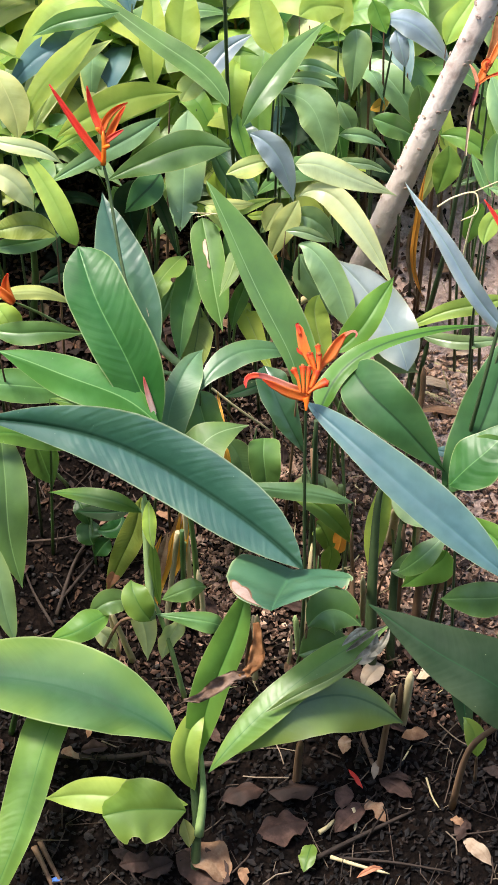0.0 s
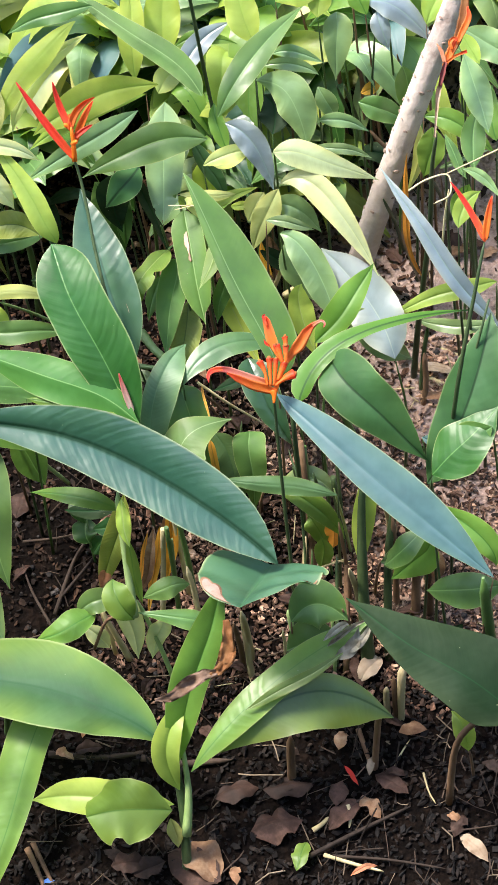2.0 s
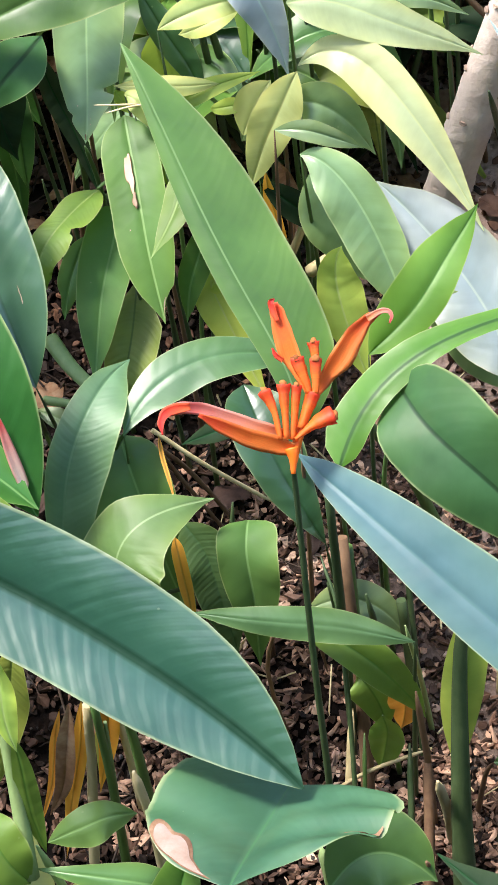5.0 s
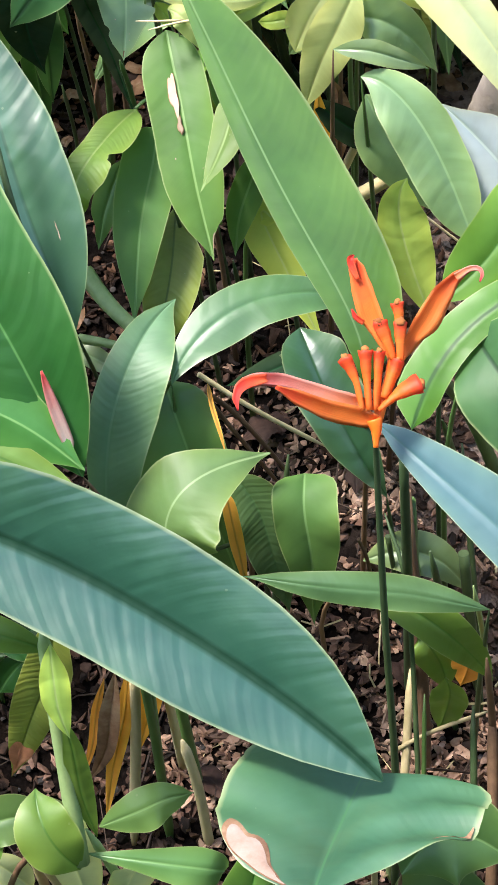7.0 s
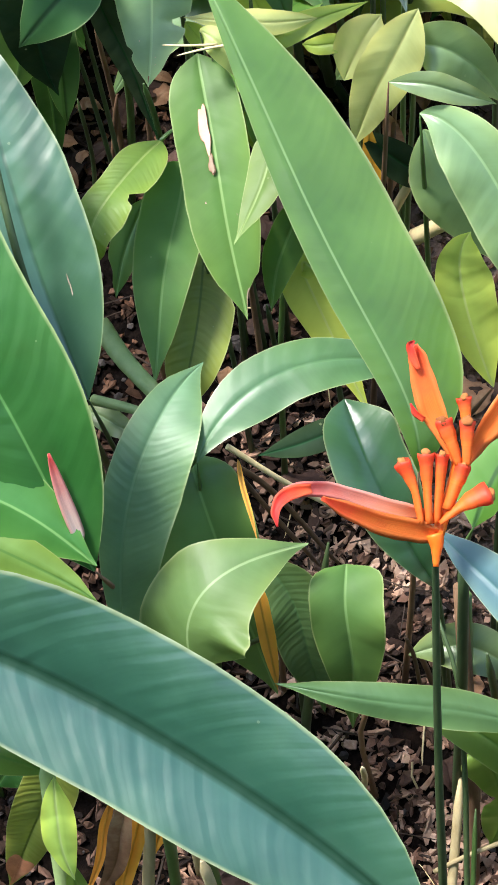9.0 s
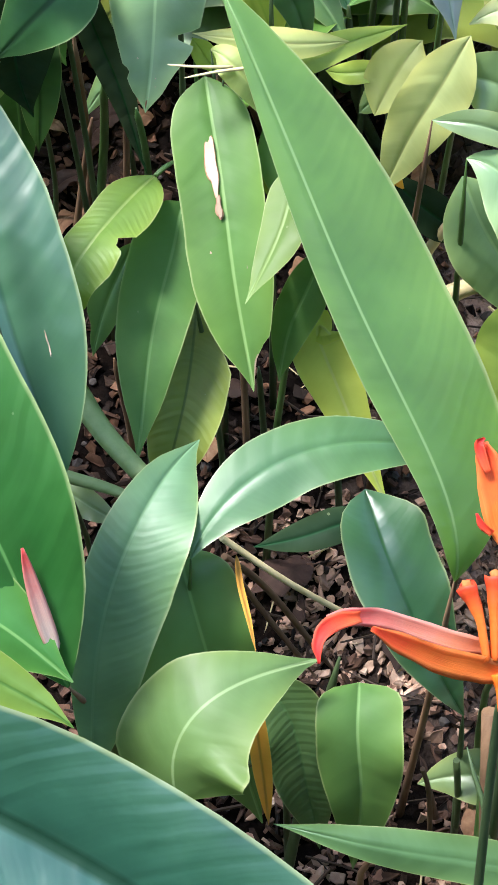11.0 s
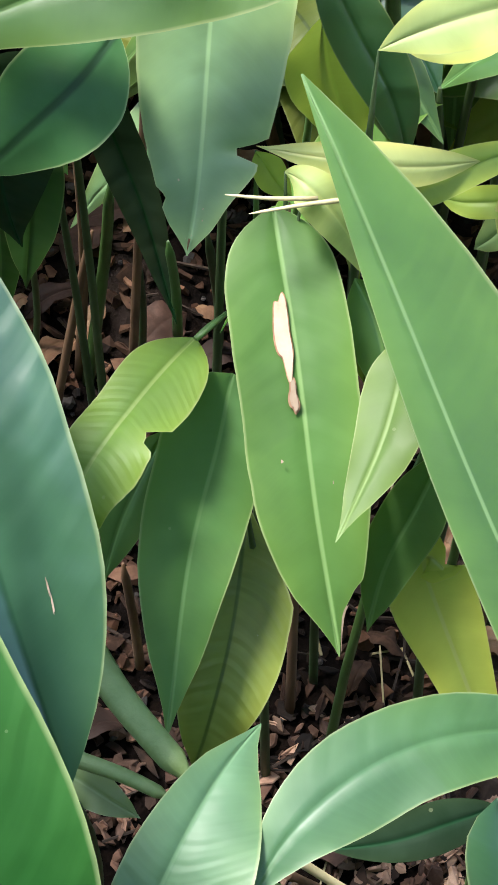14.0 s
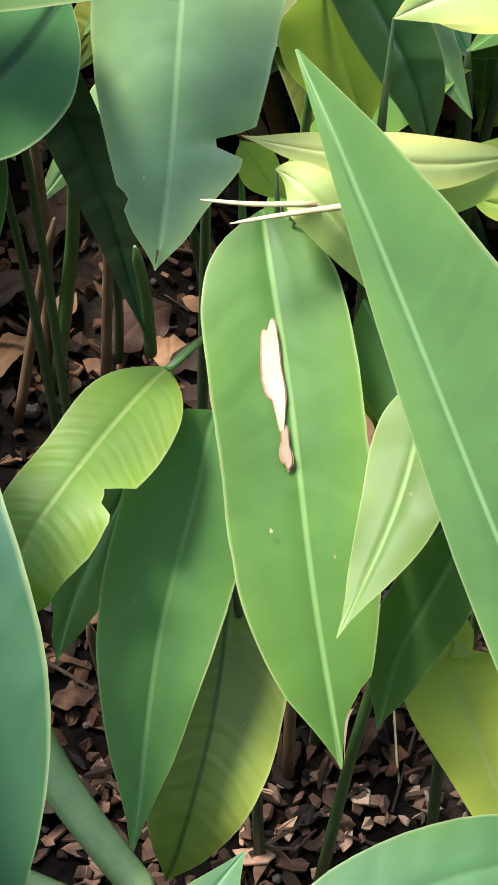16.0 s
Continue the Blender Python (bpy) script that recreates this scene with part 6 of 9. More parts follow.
stalk('spotted', [(-0.1356, 0.7898, 0.3501), (-0.1533, 0.7485, 0.4222), (-0.1456, 0.7213, 0.4771)], 0.0019, 0.0012, stem_green)
stalk('spotted', [(-0.2455, 0.6313, 0.1400), (-0.2482, 0.6291, 0.1895), (-0.2520, 0.6196, 0.2577)], 0.0026, 0.0021, stem_brown)
stalk('spotted', [(-0.1598, 0.6330, 0.1203), (-0.1626, 0.6322, 0.1801), (-0.1652, 0.6289, 0.2395)], 0.0024, 0.0019, stem_dark)
leaf('spotted', (-0.3095, 0.7218, 0.4372), (-0.3096, 0.7241, 0.3576), (-0.3159, 0.7221, 0.2772), 0.0213, (0.09, -1.00, -0.00), forest, fold=14)
stalk('spotted', [(-0.3208, 0.7417, 0.1359), (-0.3146, 0.7378, 0.3059), (-0.3095, 0.7218, 0.4372)], 0.0026, 0.0014, stem_green, name="petiole", sides=6, steps=3)
leaf('spotted', (-0.3090, 0.7098, 0.4749), (-0.2897, 0.6997, 0.4629), (-0.2780, 0.7181, 0.4064), 0.0287, (0.53, -0.84, 0.14), forest, fold=-8)
stalk('spotted', [(-0.2955, 0.7745, 0.1472), (-0.2838, 0.7792, 0.2281), (-0.2732, 0.7759, 0.2974)], 0.0025, 0.0020, stem_brown)
stalk('spotted', [(-0.2520, 0.8036, 0.1527), (-0.2510, 0.8010, 0.2022), (-0.2529, 0.7963, 0.2513)], 0.0022, 0.0018, stem_dark)
stalk('spotted', [(-0.3081, 0.8009, 0.1522), (-0.3046, 0.8017, 0.2023), (-0.3050, 0.7885, 0.2798)], 0.0019, 0.0017, stem_dark)

plant('redflower', -0.304, 0.681, 'heliconia with a scarlet two-bracted flower')
redbloom = stalk('redflower', [(-0.2826, 0.5694, 0.0982), (-0.2823, 0.4774, 0.3807), (-0.2938, 0.4889, 0.4679), (-0.3080, 0.5389, 0.5124), (-0.3189, 0.5888, 0.5569), (-0.3247, 0.6096, 0.5858), (-0.3295, 0.6185, 0.6075)], 0.0028, 0.0022, stem_dark, name='flower', label='scarlet heliconia flower with pointed bracts')
link('bract', bract((-0.3272, 0.6185, 0.6075), (-0.3643, 0.6433, 0.6522), (-0.4023, 0.6807, 0.6993), 0.0170, (0.39, -0.58, 0.71), cup=45), crimson, redbloom)
link('bract', bract((-0.3273, 0.6319, 0.6501), (-0.3410, 0.6535, 0.6742), (-0.3494, 0.6695, 0.7072), 0.0126, (-0.23, -0.85, 0.47)), crimson, redbloom)
link('bract', bract((-0.3304, 0.6319, 0.6501), (-0.3210, 0.6515, 0.6688), (-0.2942, 0.6596, 0.6853), 0.0126, (0.27, -0.87, 0.41)), flame, redbloom)
link('bract', bract((-0.3266, 0.6291, 0.6295), (-0.3130, 0.6490, 0.6533), (-0.2978, 0.6630, 0.6760), 0.0127, (-0.30, -0.67, 0.68)), flame, redbloom)
link('bract', bract((-0.3262, 0.6296, 0.6396), (-0.3137, 0.6364, 0.6459), (-0.3003, 0.6414, 0.6519), 0.0088, (0.03, -0.75, 0.66)), crimson, redbloom)
link('rachis', tube([(-0.3295, 0.6185, 0.6075), (-0.3278, 0.6246, 0.6337), (-0.3287, 0.6350, 0.6556)], (0.0039, 0.0023)), orange, redbloom)
link('floret', tube([(-0.3278, 0.6157, 0.6420), (-0.3236, 0.6131, 0.6465), (-0.3193, 0.6087, 0.6527)], (0.0027, 0.0031), steps=3), orange, redbloom)
link('floret', tube([(-0.3301, 0.6402, 0.6466), (-0.3313, 0.6480, 0.6531), (-0.3323, 0.6540, 0.6613)], (0.0027, 0.0031), steps=3), orange, redbloom)
link('floret', tube([(-0.3295, 0.6440, 0.6474), (-0.3271, 0.6490, 0.6533), (-0.3245, 0.6521, 0.6609)], (0.0027, 0.0031), steps=3), orange, redbloom)
link('floret', tube([(-0.3277, 0.6364, 0.6459), (-0.3330, 0.6385, 0.6513), (-0.3381, 0.6388, 0.6584)], (0.0027, 0.0031), steps=3), orange, redbloom)

plant('faded', 0.099, 0.602, 'heliconia with a fading orange flower beside the trunk')
fade = stalk('faded', [(0.1188, 0.6294, 0.1196), (0.1304, 0.6131, 0.2565), (0.1534, 0.5900, 0.4721), (0.1608, 0.5743, 0.6091), (0.1691, 0.5773, 0.6697)], 0.0052, 0.0023, stem_dark, name='flower', label='fading orange heliconia flower with withered bracts')
link('sheath', petal_strip([(0.1663, 0.5731, 0.6666), (0.1674, 0.5835, 0.6751), (0.1703, 0.6032, 0.6910), (0.1724, 0.6189, 0.7037), (0.1781, 0.6335, 0.7151), (0.1824, 0.6481, 0.7267)], (0.0037, 0.0030, 0.0045, 0.0067, 0.0052, 0.0037), (0.0, -0.75, 0.66), cup=60, seed=31), bleached, fade)
link('sheath', petal_strip([(0.1749, 0.6235, 0.7124), (0.1791, 0.6352, 0.7216), (0.1833, 0.6480, 0.7317)], (0.0037, 0.0052, 0.0030), (0.0, -0.75, 0.66), cup=50, seed=32), maroon, fade)
link('bract', petal_strip([(0.1816, 0.6464, 0.7253), (0.1880, 0.6581, 0.7343), (0.1936, 0.6687, 0.7424), (0.1991, 0.6770, 0.7486)], (0.0037, 0.0060, 0.0052, 0.0015), (0.0, -0.75, 0.66), cup=25, seed=33), flame, fade)
link('bract', petal_strip([(0.1825, 0.6476, 0.7301), (0.1784, 0.6590, 0.7401), (0.1721, 0.6674, 0.7478)], (0.0030, 0.0030, 0.0011), (0.0, -0.75, 0.66), cup=25, seed=34), rust, fade)
link('bract', petal_strip([(0.1840, 0.6476, 0.7300), (0.1976, 0.6556, 0.7350), (0.2120, 0.6608, 0.7375)], (0.0022, 0.0022, 0.0026), (0.0, -0.75, 0.66), cup=25, seed=35), flame, fade)
link('bract', petal_strip([(0.1894, 0.6647, 0.7265), (0.1997, 0.6824, 0.7400), (0.2063, 0.6977, 0.7518), (0.2098, 0.7129, 0.7640), (0.2127, 0.7304, 0.7781)], (0.0045, 0.0067, 0.0075, 0.0067, 0.0045), (0.0, -0.75, 0.66), cup=25, seed=36), rust_tip, fade)
link('bract', petal_strip([(0.1981, 0.6731, 0.7403), (0.2091, 0.6897, 0.7527), (0.2155, 0.7015, 0.7617), (0.2144, 0.7119, 0.7704)], (0.0037, 0.0052, 0.0045, 0.0015), (0.0, -0.75, 0.66), cup=25, seed=37), flame, fade)
link('bract', petal_strip([(0.1927, 0.6610, 0.7413), (0.1899, 0.6678, 0.7473), (0.1953, 0.6727, 0.7506), (0.2004, 0.6705, 0.7483)], (0.0022, 0.0030, 0.0030, 0.0015), (0.0, -0.75, 0.66), cup=25, seed=38), flame, fade)
stalk('faded', [(0.1292, 0.6016, 0.1143), (0.1350, 0.6158, 0.1770), (0.1449, 0.6287, 0.2395)], 0.0035, 0.0034, stem_dark)
stalk('faded', [(0.1328, 0.5819, 0.1106), (0.1379, 0.5915, 0.1524), (0.1372, 0.6028, 0.2045)], 0.0043, 0.0043, stem_brown)
leaf('faded', (0.2482, 0.4557, 0.4153), (0.1644, 0.5093, 0.5147), (0.0891, 0.6050, 0.5884), 0.0285, (0.16, -0.67, 0.72), sky_tint, halves=(1.00, 1.00), fold=16, peak=0.41, point=0.72, base=2.65, label='narrow blue-grey upright leaf')
stalk('faded', [(0.2220, 0.4743, 0.0851), (0.2303, 0.4709, 0.2716), (0.2482, 0.4557, 0.4153)], 0.0026, 0.0014, stem_dark, name="petiole", sides=6, steps=3)
leaf('faded', (0.1257, 0.6727, 0.5478), (0.1179, 0.6997, 0.3729), (0.1424, 0.7303, 0.2188), 0.0107, (-0.05, -0.98, -0.17), amber, fold=40, wave=0.5)
leaf('faded', (0.1220, 0.6985, 0.4327), (0.1145, 0.7296, 0.3186), (0.1384, 0.7521, 0.1829), 0.0099, (-0.03, -0.98, -0.21), bleached, fold=40, wave=0.5)
leaf('faded', (0.1446, 0.7343, 0.5395), (0.1400, 0.7331, 0.4793), (0.1199, 0.7426, 0.4011), 0.0179, (-0.28, -0.96, -0.01), straw, fold=30)
stalk('faded', [(0.1372, 0.7636, 0.1401), (0.1413, 0.7559, 0.3651), (0.1446, 0.7343, 0.5395)], 0.0026, 0.0014, stem_brown, name="petiole", sides=6, steps=3)
leaf('faded', (0.1608, 0.7314, 0.5390), (0.1580, 0.7167, 0.5062), (0.1454, 0.7072, 0.4644), 0.0414, (-0.18, -0.93, 0.34), lush)
stalk('faded', [(0.1481, 0.7412, 0.1358), (0.1551, 0.7413, 0.3608), (0.1608, 0.7314, 0.5390)], 0.0026, 0.0014, stem_brown, name="petiole", sides=6, steps=3)
leaf('faded', (0.1493, 0.7492, 0.5423), (0.1975, 0.7344, 0.5395), (0.2487, 0.7156, 0.4960), 0.0330, (0.03, -0.78, 0.63), lush)
stalk('faded', [(0.1327, 0.7708, 0.1415), (0.1418, 0.7662, 0.3665), (0.1493, 0.7492, 0.5423)], 0.0026, 0.0014, stem_brown, name="petiole", sides=6, steps=3)
leaf('faded', (0.2106, 0.6754, 0.4783), (0.1997, 0.6753, 0.4383), (0.1942, 0.6727, 0.3978), 0.0350, (-0.29, -0.95, 0.09), lush)
stalk('faded', [(0.1958, 0.6856, 0.1253), (0.2040, 0.6855, 0.3228), (0.2106, 0.6754, 0.4783)], 0.0026, 0.0014, stem_green, name="petiole", sides=6, steps=3)
leaf('faded', (0.2450, 0.5539, 0.4052), (0.1795, 0.5397, 0.4025), (0.0840, 0.5289, 0.3605), 0.0279, (-0.10, -0.68, 0.72), lime)
stalk('faded', [(0.2436, 0.5761, 0.1045), (0.2444, 0.5712, 0.2745), (0.2450, 0.5539, 0.4052)], 0.0026, 0.0014, stem_green, name="petiole", sides=6, steps=3)
leaf('faded', (0.2618, 0.6131, 0.2565), (0.1768, 0.6082, 0.2556), (0.1282, 0.6385, 0.2413), 0.0223, (-0.21, -0.65, 0.73), dull)
stalk('faded', [(0.2585, 0.6275, 0.1142), (0.2603, 0.6257, 0.1962), (0.2618, 0.6131, 0.2565)], 0.0026, 0.0014, stem_green, name="petiole", sides=6, steps=3)
leaf('faded', (0.2237, 0.8007, 0.5721), (0.2242, 0.7790, 0.5480), (0.2336, 0.7563, 0.5137), 0.0498, (-0.09, -0.80, 0.59), lush)
stalk('faded', [(0.2100, 0.8009, 0.1472), (0.2175, 0.8048, 0.3832), (0.2237, 0.8007, 0.5721)], 0.0026, 0.0014, stem_brown, name="petiole", sides=6, steps=3)
leaf('faded', (0.1691, 0.7220, 0.4672), (0.1932, 0.7232, 0.4774), (0.2449, 0.7519, 0.4729), 0.0083, (0.20, -0.64, 0.74), dull)
stalk('faded', [(0.1885, 0.7372, 0.1351), (0.1778, 0.7352, 0.3216), (0.1691, 0.7220, 0.4672)], 0.0026, 0.0014, stem_brown, name="petiole", sides=6, steps=3)

plant('redright', 0.172, 0.449, 'heliconia with a slim scarlet flower')
slim = stalk('redright', [(0.1646, 0.3373, 0.2241), (0.1875, 0.3348, 0.4436), (0.2148, 0.3874, 0.5736), (0.2276, 0.4237, 0.6205)], 0.0036, 0.0019, stem_dark, name='flower', label='slim scarlet heliconia flower')
link('bract', bract((0.2282, 0.4219, 0.6202), (0.2095, 0.4556, 0.6466), (0.1854, 0.4834, 0.6719), 0.0095, (-0.07, -0.67, 0.74)), crimson, slim)
link('bract', bract((0.2283, 0.4236, 0.6205), (0.2325, 0.4416, 0.6439), (0.2388, 0.4594, 0.6673), 0.0110, (-0.06, -0.79, 0.61)), flame, slim)
link('bract', bract((0.2277, 0.4282, 0.6264), (0.2168, 0.4507, 0.6356), (0.2082, 0.4599, 0.6424), 0.0083, (-0.17, -0.52, 0.84)), flame, slim)

plant('orangeleft', -0.503, 0.621, 'heliconia with a small orange flower and yellowing leaves')
orl = stalk('orangeleft', [(-0.3767, 0.6441, 0.2224), (-0.4286, 0.6046, 0.3149), (-0.4642, 0.5488, 0.4043)], 0.0026, 0.0020, stem_light, name='flower', label='small orange heliconia flower')
link('bract', bract((-0.4630, 0.5390, 0.4124), (-0.4740, 0.5482, 0.4342), (-0.4697, 0.5564, 0.4557), 0.0161, (0.17, -0.90, 0.39)), flame, orl)
link('bract', bract((-0.4630, 0.5380, 0.4122), (-0.4776, 0.5388, 0.4324), (-0.4974, 0.5495, 0.4444), 0.0161, (0.28, -0.77, 0.58)), flame, orl)
leaf('orangeleft', (-0.5010, 0.5535, 0.4052), (-0.4356, 0.5569, 0.4158), (-0.3816, 0.5681, 0.3779), 0.0218, (0.24, -0.68, 0.70), straw, fold=-20)
stalk('orangeleft', [(-0.5121, 0.5796, 0.1051), (-0.5060, 0.5732, 0.2751), (-0.5010, 0.5535, 0.4052)], 0.0026, 0.0014, stem_brown, name="petiole", sides=6, steps=3)
leaf('orangeleft', (-0.5032, 0.5334, 0.3613), (-0.4367, 0.5209, 0.3690), (-0.3660, 0.5444, 0.3434), 0.0362, (0.15, -0.67, 0.73), mid)
stalk('orangeleft', [(-0.4933, 0.5671, 0.1027), (-0.4987, 0.5576, 0.2507), (-0.5032, 0.5334, 0.3613)], 0.0026, 0.0014, stem_brown, name="petiole", sides=6, steps=3)
leaf('orangeleft', (-0.4961, 0.5681, 0.3779), (-0.4754, 0.5476, 0.3640), (-0.4740, 0.5410, 0.3228), 0.0414, (0.21, -0.84, 0.50), lime)
stalk('orangeleft', [(-0.5024, 0.5760, 0.1044), (-0.4989, 0.5769, 0.2579), (-0.4961, 0.5681, 0.3779)], 0.0026, 0.0014, stem_dark, name="petiole", sides=6, steps=3)

plant('cleft', -0.466, 0.763, 'dense heliconia clump with sunlit yellow-green leaves')
stalk('cleft', [(-0.4662, 0.7631, 0.1450), (-0.4555, 0.7542, 0.2933), (-0.4653, 0.7031, 0.5736)], 0.0062, 0.0040, stem_green)
leaf('cleft', (-0.4643, 0.7008, 0.5891), (-0.3957, 0.6188, 0.5167), (-0.3746, 0.5999, 0.4664), 0.0350, (0.09, -0.74, 0.67), lime, halves=(0.99, 1.01), fold=10, peak=0.49, point=0.68, base=1.96)
stalk('cleft', [(-0.4570, 0.6935, 0.1268), (-0.4674, 0.6958, 0.3793), (-0.4643, 0.7008, 0.5891)], 0.0026, 0.0014, stem_dark, name="petiole", sides=6, steps=3)
leaf('cleft', (-0.5039, 0.6882, 0.5897), (-0.4403, 0.6764, 0.5859), (-0.3925, 0.6812, 0.5504), 0.0243, (0.18, -0.74, 0.65), pale, halves=(0.98, 1.02), fold=12, peak=0.45, point=0.72, base=2.30)
leaf('cleft', (-0.5068, 0.6691, 0.5451), (-0.4644, 0.6562, 0.5387), (-0.4355, 0.6451, 0.4924), 0.0376, (0.19, -0.75, 0.63), pale, halves=(0.98, 1.02), fold=12, peak=0.44, point=0.52, base=2.30)
stalk('cleft', [(-0.4977, 0.7047, 0.1289), (-0.5020, 0.6958, 0.3649), (-0.5068, 0.6691, 0.5451)], 0.0026, 0.0014, stem_green, name="petiole", sides=6, steps=3)
leaf('cleft', (-0.4924, 0.7754, 0.6473), (-0.4636, 0.7302, 0.6187), (-0.4557, 0.7031, 0.5736), 0.0518, (0.07, -0.69, 0.72), straw)
stalk('cleft', [(-0.5118, 0.8015, 0.1473), (-0.5011, 0.7951, 0.4273), (-0.4924, 0.7754, 0.6473)], 0.0026, 0.0014, stem_dark, name="petiole", sides=6, steps=3)
leaf('cleft', (-0.3363, 0.8310, 0.6761), (-0.4009, 0.7699, 0.6473), (-0.4607, 0.7075, 0.5757), 0.0375, (0.12, -0.69, 0.71), lime, halves=(1.03, 0.97), fold=-14, peak=0.50, point=0.68, base=2.06)
leaf('cleft', (-0.3109, 0.8471, 0.6886), (-0.3770, 0.8346, 0.6845), (-0.4369, 0.8321, 0.6566), 0.0294, (-0.07, -0.77, 0.63), mid, halves=(0.94, 1.06), fold=12, peak=0.46, point=0.68, base=2.53)
leaf('cleft', (-0.3217, 0.8253, 0.6568), (-0.4021, 0.7739, 0.6170), (-0.4358, 0.7309, 0.5589), 0.0277, (0.07, -0.76, 0.65), straw)
leaf('cleft', (-0.2230, 0.7694, 0.6061), (-0.3220, 0.7360, 0.6115), (-0.4024, 0.7104, 0.5718), 0.0521, (0.16, -0.83, 0.53), lime, halves=(1.00, 1.00), fold=12, peak=0.48, point=0.71, base=2.08)
leaf('cleft', (-0.2508, 0.7290, 0.5948), (-0.3253, 0.6822, 0.5781), (-0.4177, 0.6552, 0.5338), 0.0348, (0.13, -0.83, 0.54), dull, halves=(0.98, 1.02), fold=12, peak=0.44, point=0.73, base=2.20)
leaf('cleft', (-0.2413, 0.7628, 0.5949), (-0.3372, 0.7283, 0.5884), (-0.4113, 0.7104, 0.5450), 0.0293, (0.03, -0.75, 0.66), lime)
stalk('cleft', [(-0.2567, 0.7672, 0.1408), (-0.2482, 0.7694, 0.3933), (-0.2413, 0.7628, 0.5949)], 0.0026, 0.0014, stem_brown, name="petiole", sides=6, steps=3)
leaf('cleft', (-0.1529, 0.6936, 0.5680), (-0.2366, 0.6748, 0.5790), (-0.3312, 0.6520, 0.5422), 0.0542, (0.06, -0.72, 0.69), mid, halves=(1.04, 0.96), fold=12, peak=0.43, point=0.78, base=2.00, label='canoe-shaped dull green leaf')
leaf('cleft', (-0.4051, 0.6339, 0.4504), (-0.4537, 0.6448, 0.4625), (-0.5123, 0.6423, 0.4420), 0.0412, (-0.11, -0.71, 0.70), olive)
stalk('cleft', [(-0.4110, 0.6408, 0.1168), (-0.4077, 0.6421, 0.3033), (-0.4051, 0.6339, 0.4504)], 0.0026, 0.0014, stem_brown, name="petiole", sides=6, steps=3)
leaf('cleft', (-0.5056, 0.6396, 0.4215), (-0.4486, 0.6493, 0.4234), (-0.4017, 0.6807, 0.4093), 0.0300, (0.33, -0.63, 0.70), mid)
stalk('cleft', [(-0.5209, 0.6480, 0.1181), (-0.5125, 0.6486, 0.2881), (-0.5056, 0.6396, 0.4215)], 0.0026, 0.0014, stem_green, name="petiole", sides=6, steps=3)
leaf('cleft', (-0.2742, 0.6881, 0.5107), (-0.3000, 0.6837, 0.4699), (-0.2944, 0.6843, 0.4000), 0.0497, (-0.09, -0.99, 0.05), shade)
stalk('cleft', [(-0.2620, 0.7169, 0.1312), (-0.2687, 0.7094, 0.3452), (-0.2742, 0.6881, 0.5107)], 0.0026, 0.0014, stem_dark, name="petiole", sides=6, steps=3)
leaf('cleft', (-0.3241, 0.6957, 0.4922), (-0.3133, 0.6910, 0.4513), (-0.3283, 0.6926, 0.3916), 0.0417, (0.03, -1.00, 0.03), mid)
leaf('cleft', (-0.4395, 0.6632, 0.3260), (-0.3982, 0.6830, 0.3298), (-0.3666, 0.7194, 0.3167), 0.0256, (0.46, -0.48, 0.75), shade)
stalk('cleft', [(-0.4435, 0.6897, 0.1260), (-0.4413, 0.6831, 0.2410), (-0.4395, 0.6632, 0.3260)], 0.0026, 0.0014, stem_dark, name="petiole", sides=6, steps=3)

plant('cmid', -0.146, 0.805, 'tall heliconia clump with arching green leaves')
stalk('cmid', [(-0.1414, 0.8468, 0.1609), (-0.1469, 0.8245, 0.3567), (-0.1568, 0.7989, 0.5518), (-0.1607, 0.7581, 0.7840), (-0.1620, 0.7248, 0.8877)], 0.0036, 0.0022, stem_dark)
stalk('cmid', [(-0.1234, 0.8582, 0.2131), (-0.1408, 0.8220, 0.4062), (-0.1566, 0.7805, 0.5683)], 0.0045, 0.0024, stem_dark)
leaf('cmid', (-0.1570, 0.7262, 0.6185), (-0.2243, 0.7893, 0.6561), (-0.3675, 0.8936, 0.6940), 0.0365, (-0.09, -0.48, 0.87), plain_green, halves=(0.91, 1.09), fold=-14, peak=0.46, point=0.67, base=2.85)
leaf('cmid', (-0.1370, 0.7130, 0.5903), (-0.0894, 0.7681, 0.6428), (-0.0162, 0.8722, 0.6507), 0.0435, (0.09, -0.44, 0.89), mid, halves=(0.98, 1.02), fold=14, peak=0.47, point=0.72, base=2.14)
leaf('cmid', (-0.2668, 0.8341, 0.5585), (-0.2679, 0.8836, 0.6179), (-0.2729, 0.9475, 0.6700), 0.0400, (0.04, -0.70, 0.71), lime)
leaf('cmid', (-0.2235, 0.8698, 0.5653), (-0.2258, 0.9139, 0.6136), (-0.2148, 0.9575, 0.6619), 0.0553, (0.03, -0.74, 0.67), lime)
leaf('cmid', (-0.0875, 0.8240, 0.6266), (-0.1038, 0.8556, 0.6626), (-0.1201, 0.8972, 0.7005), 0.0476, (-0.03, -0.72, 0.70), lime)
stalk('cmid', [(-0.1075, 0.8259, 0.1519), (-0.0965, 0.8291, 0.4154), (-0.0875, 0.8240, 0.6266)], 0.0026, 0.0014, stem_dark, name="petiole", sides=6, steps=3)
leaf('cmid', (-0.1970, 0.7827, 0.5987), (-0.1687, 0.8239, 0.6265), (-0.1200, 0.8547, 0.6424), 0.0329, (0.16, -0.63, 0.76), sky_tint)
leaf('cmid', (-0.2014, 0.8334, 0.6183), (-0.1607, 0.8390, 0.6294), (-0.1118, 0.8334, 0.6184), 0.0214, (0.00, -0.76, 0.65), lush)
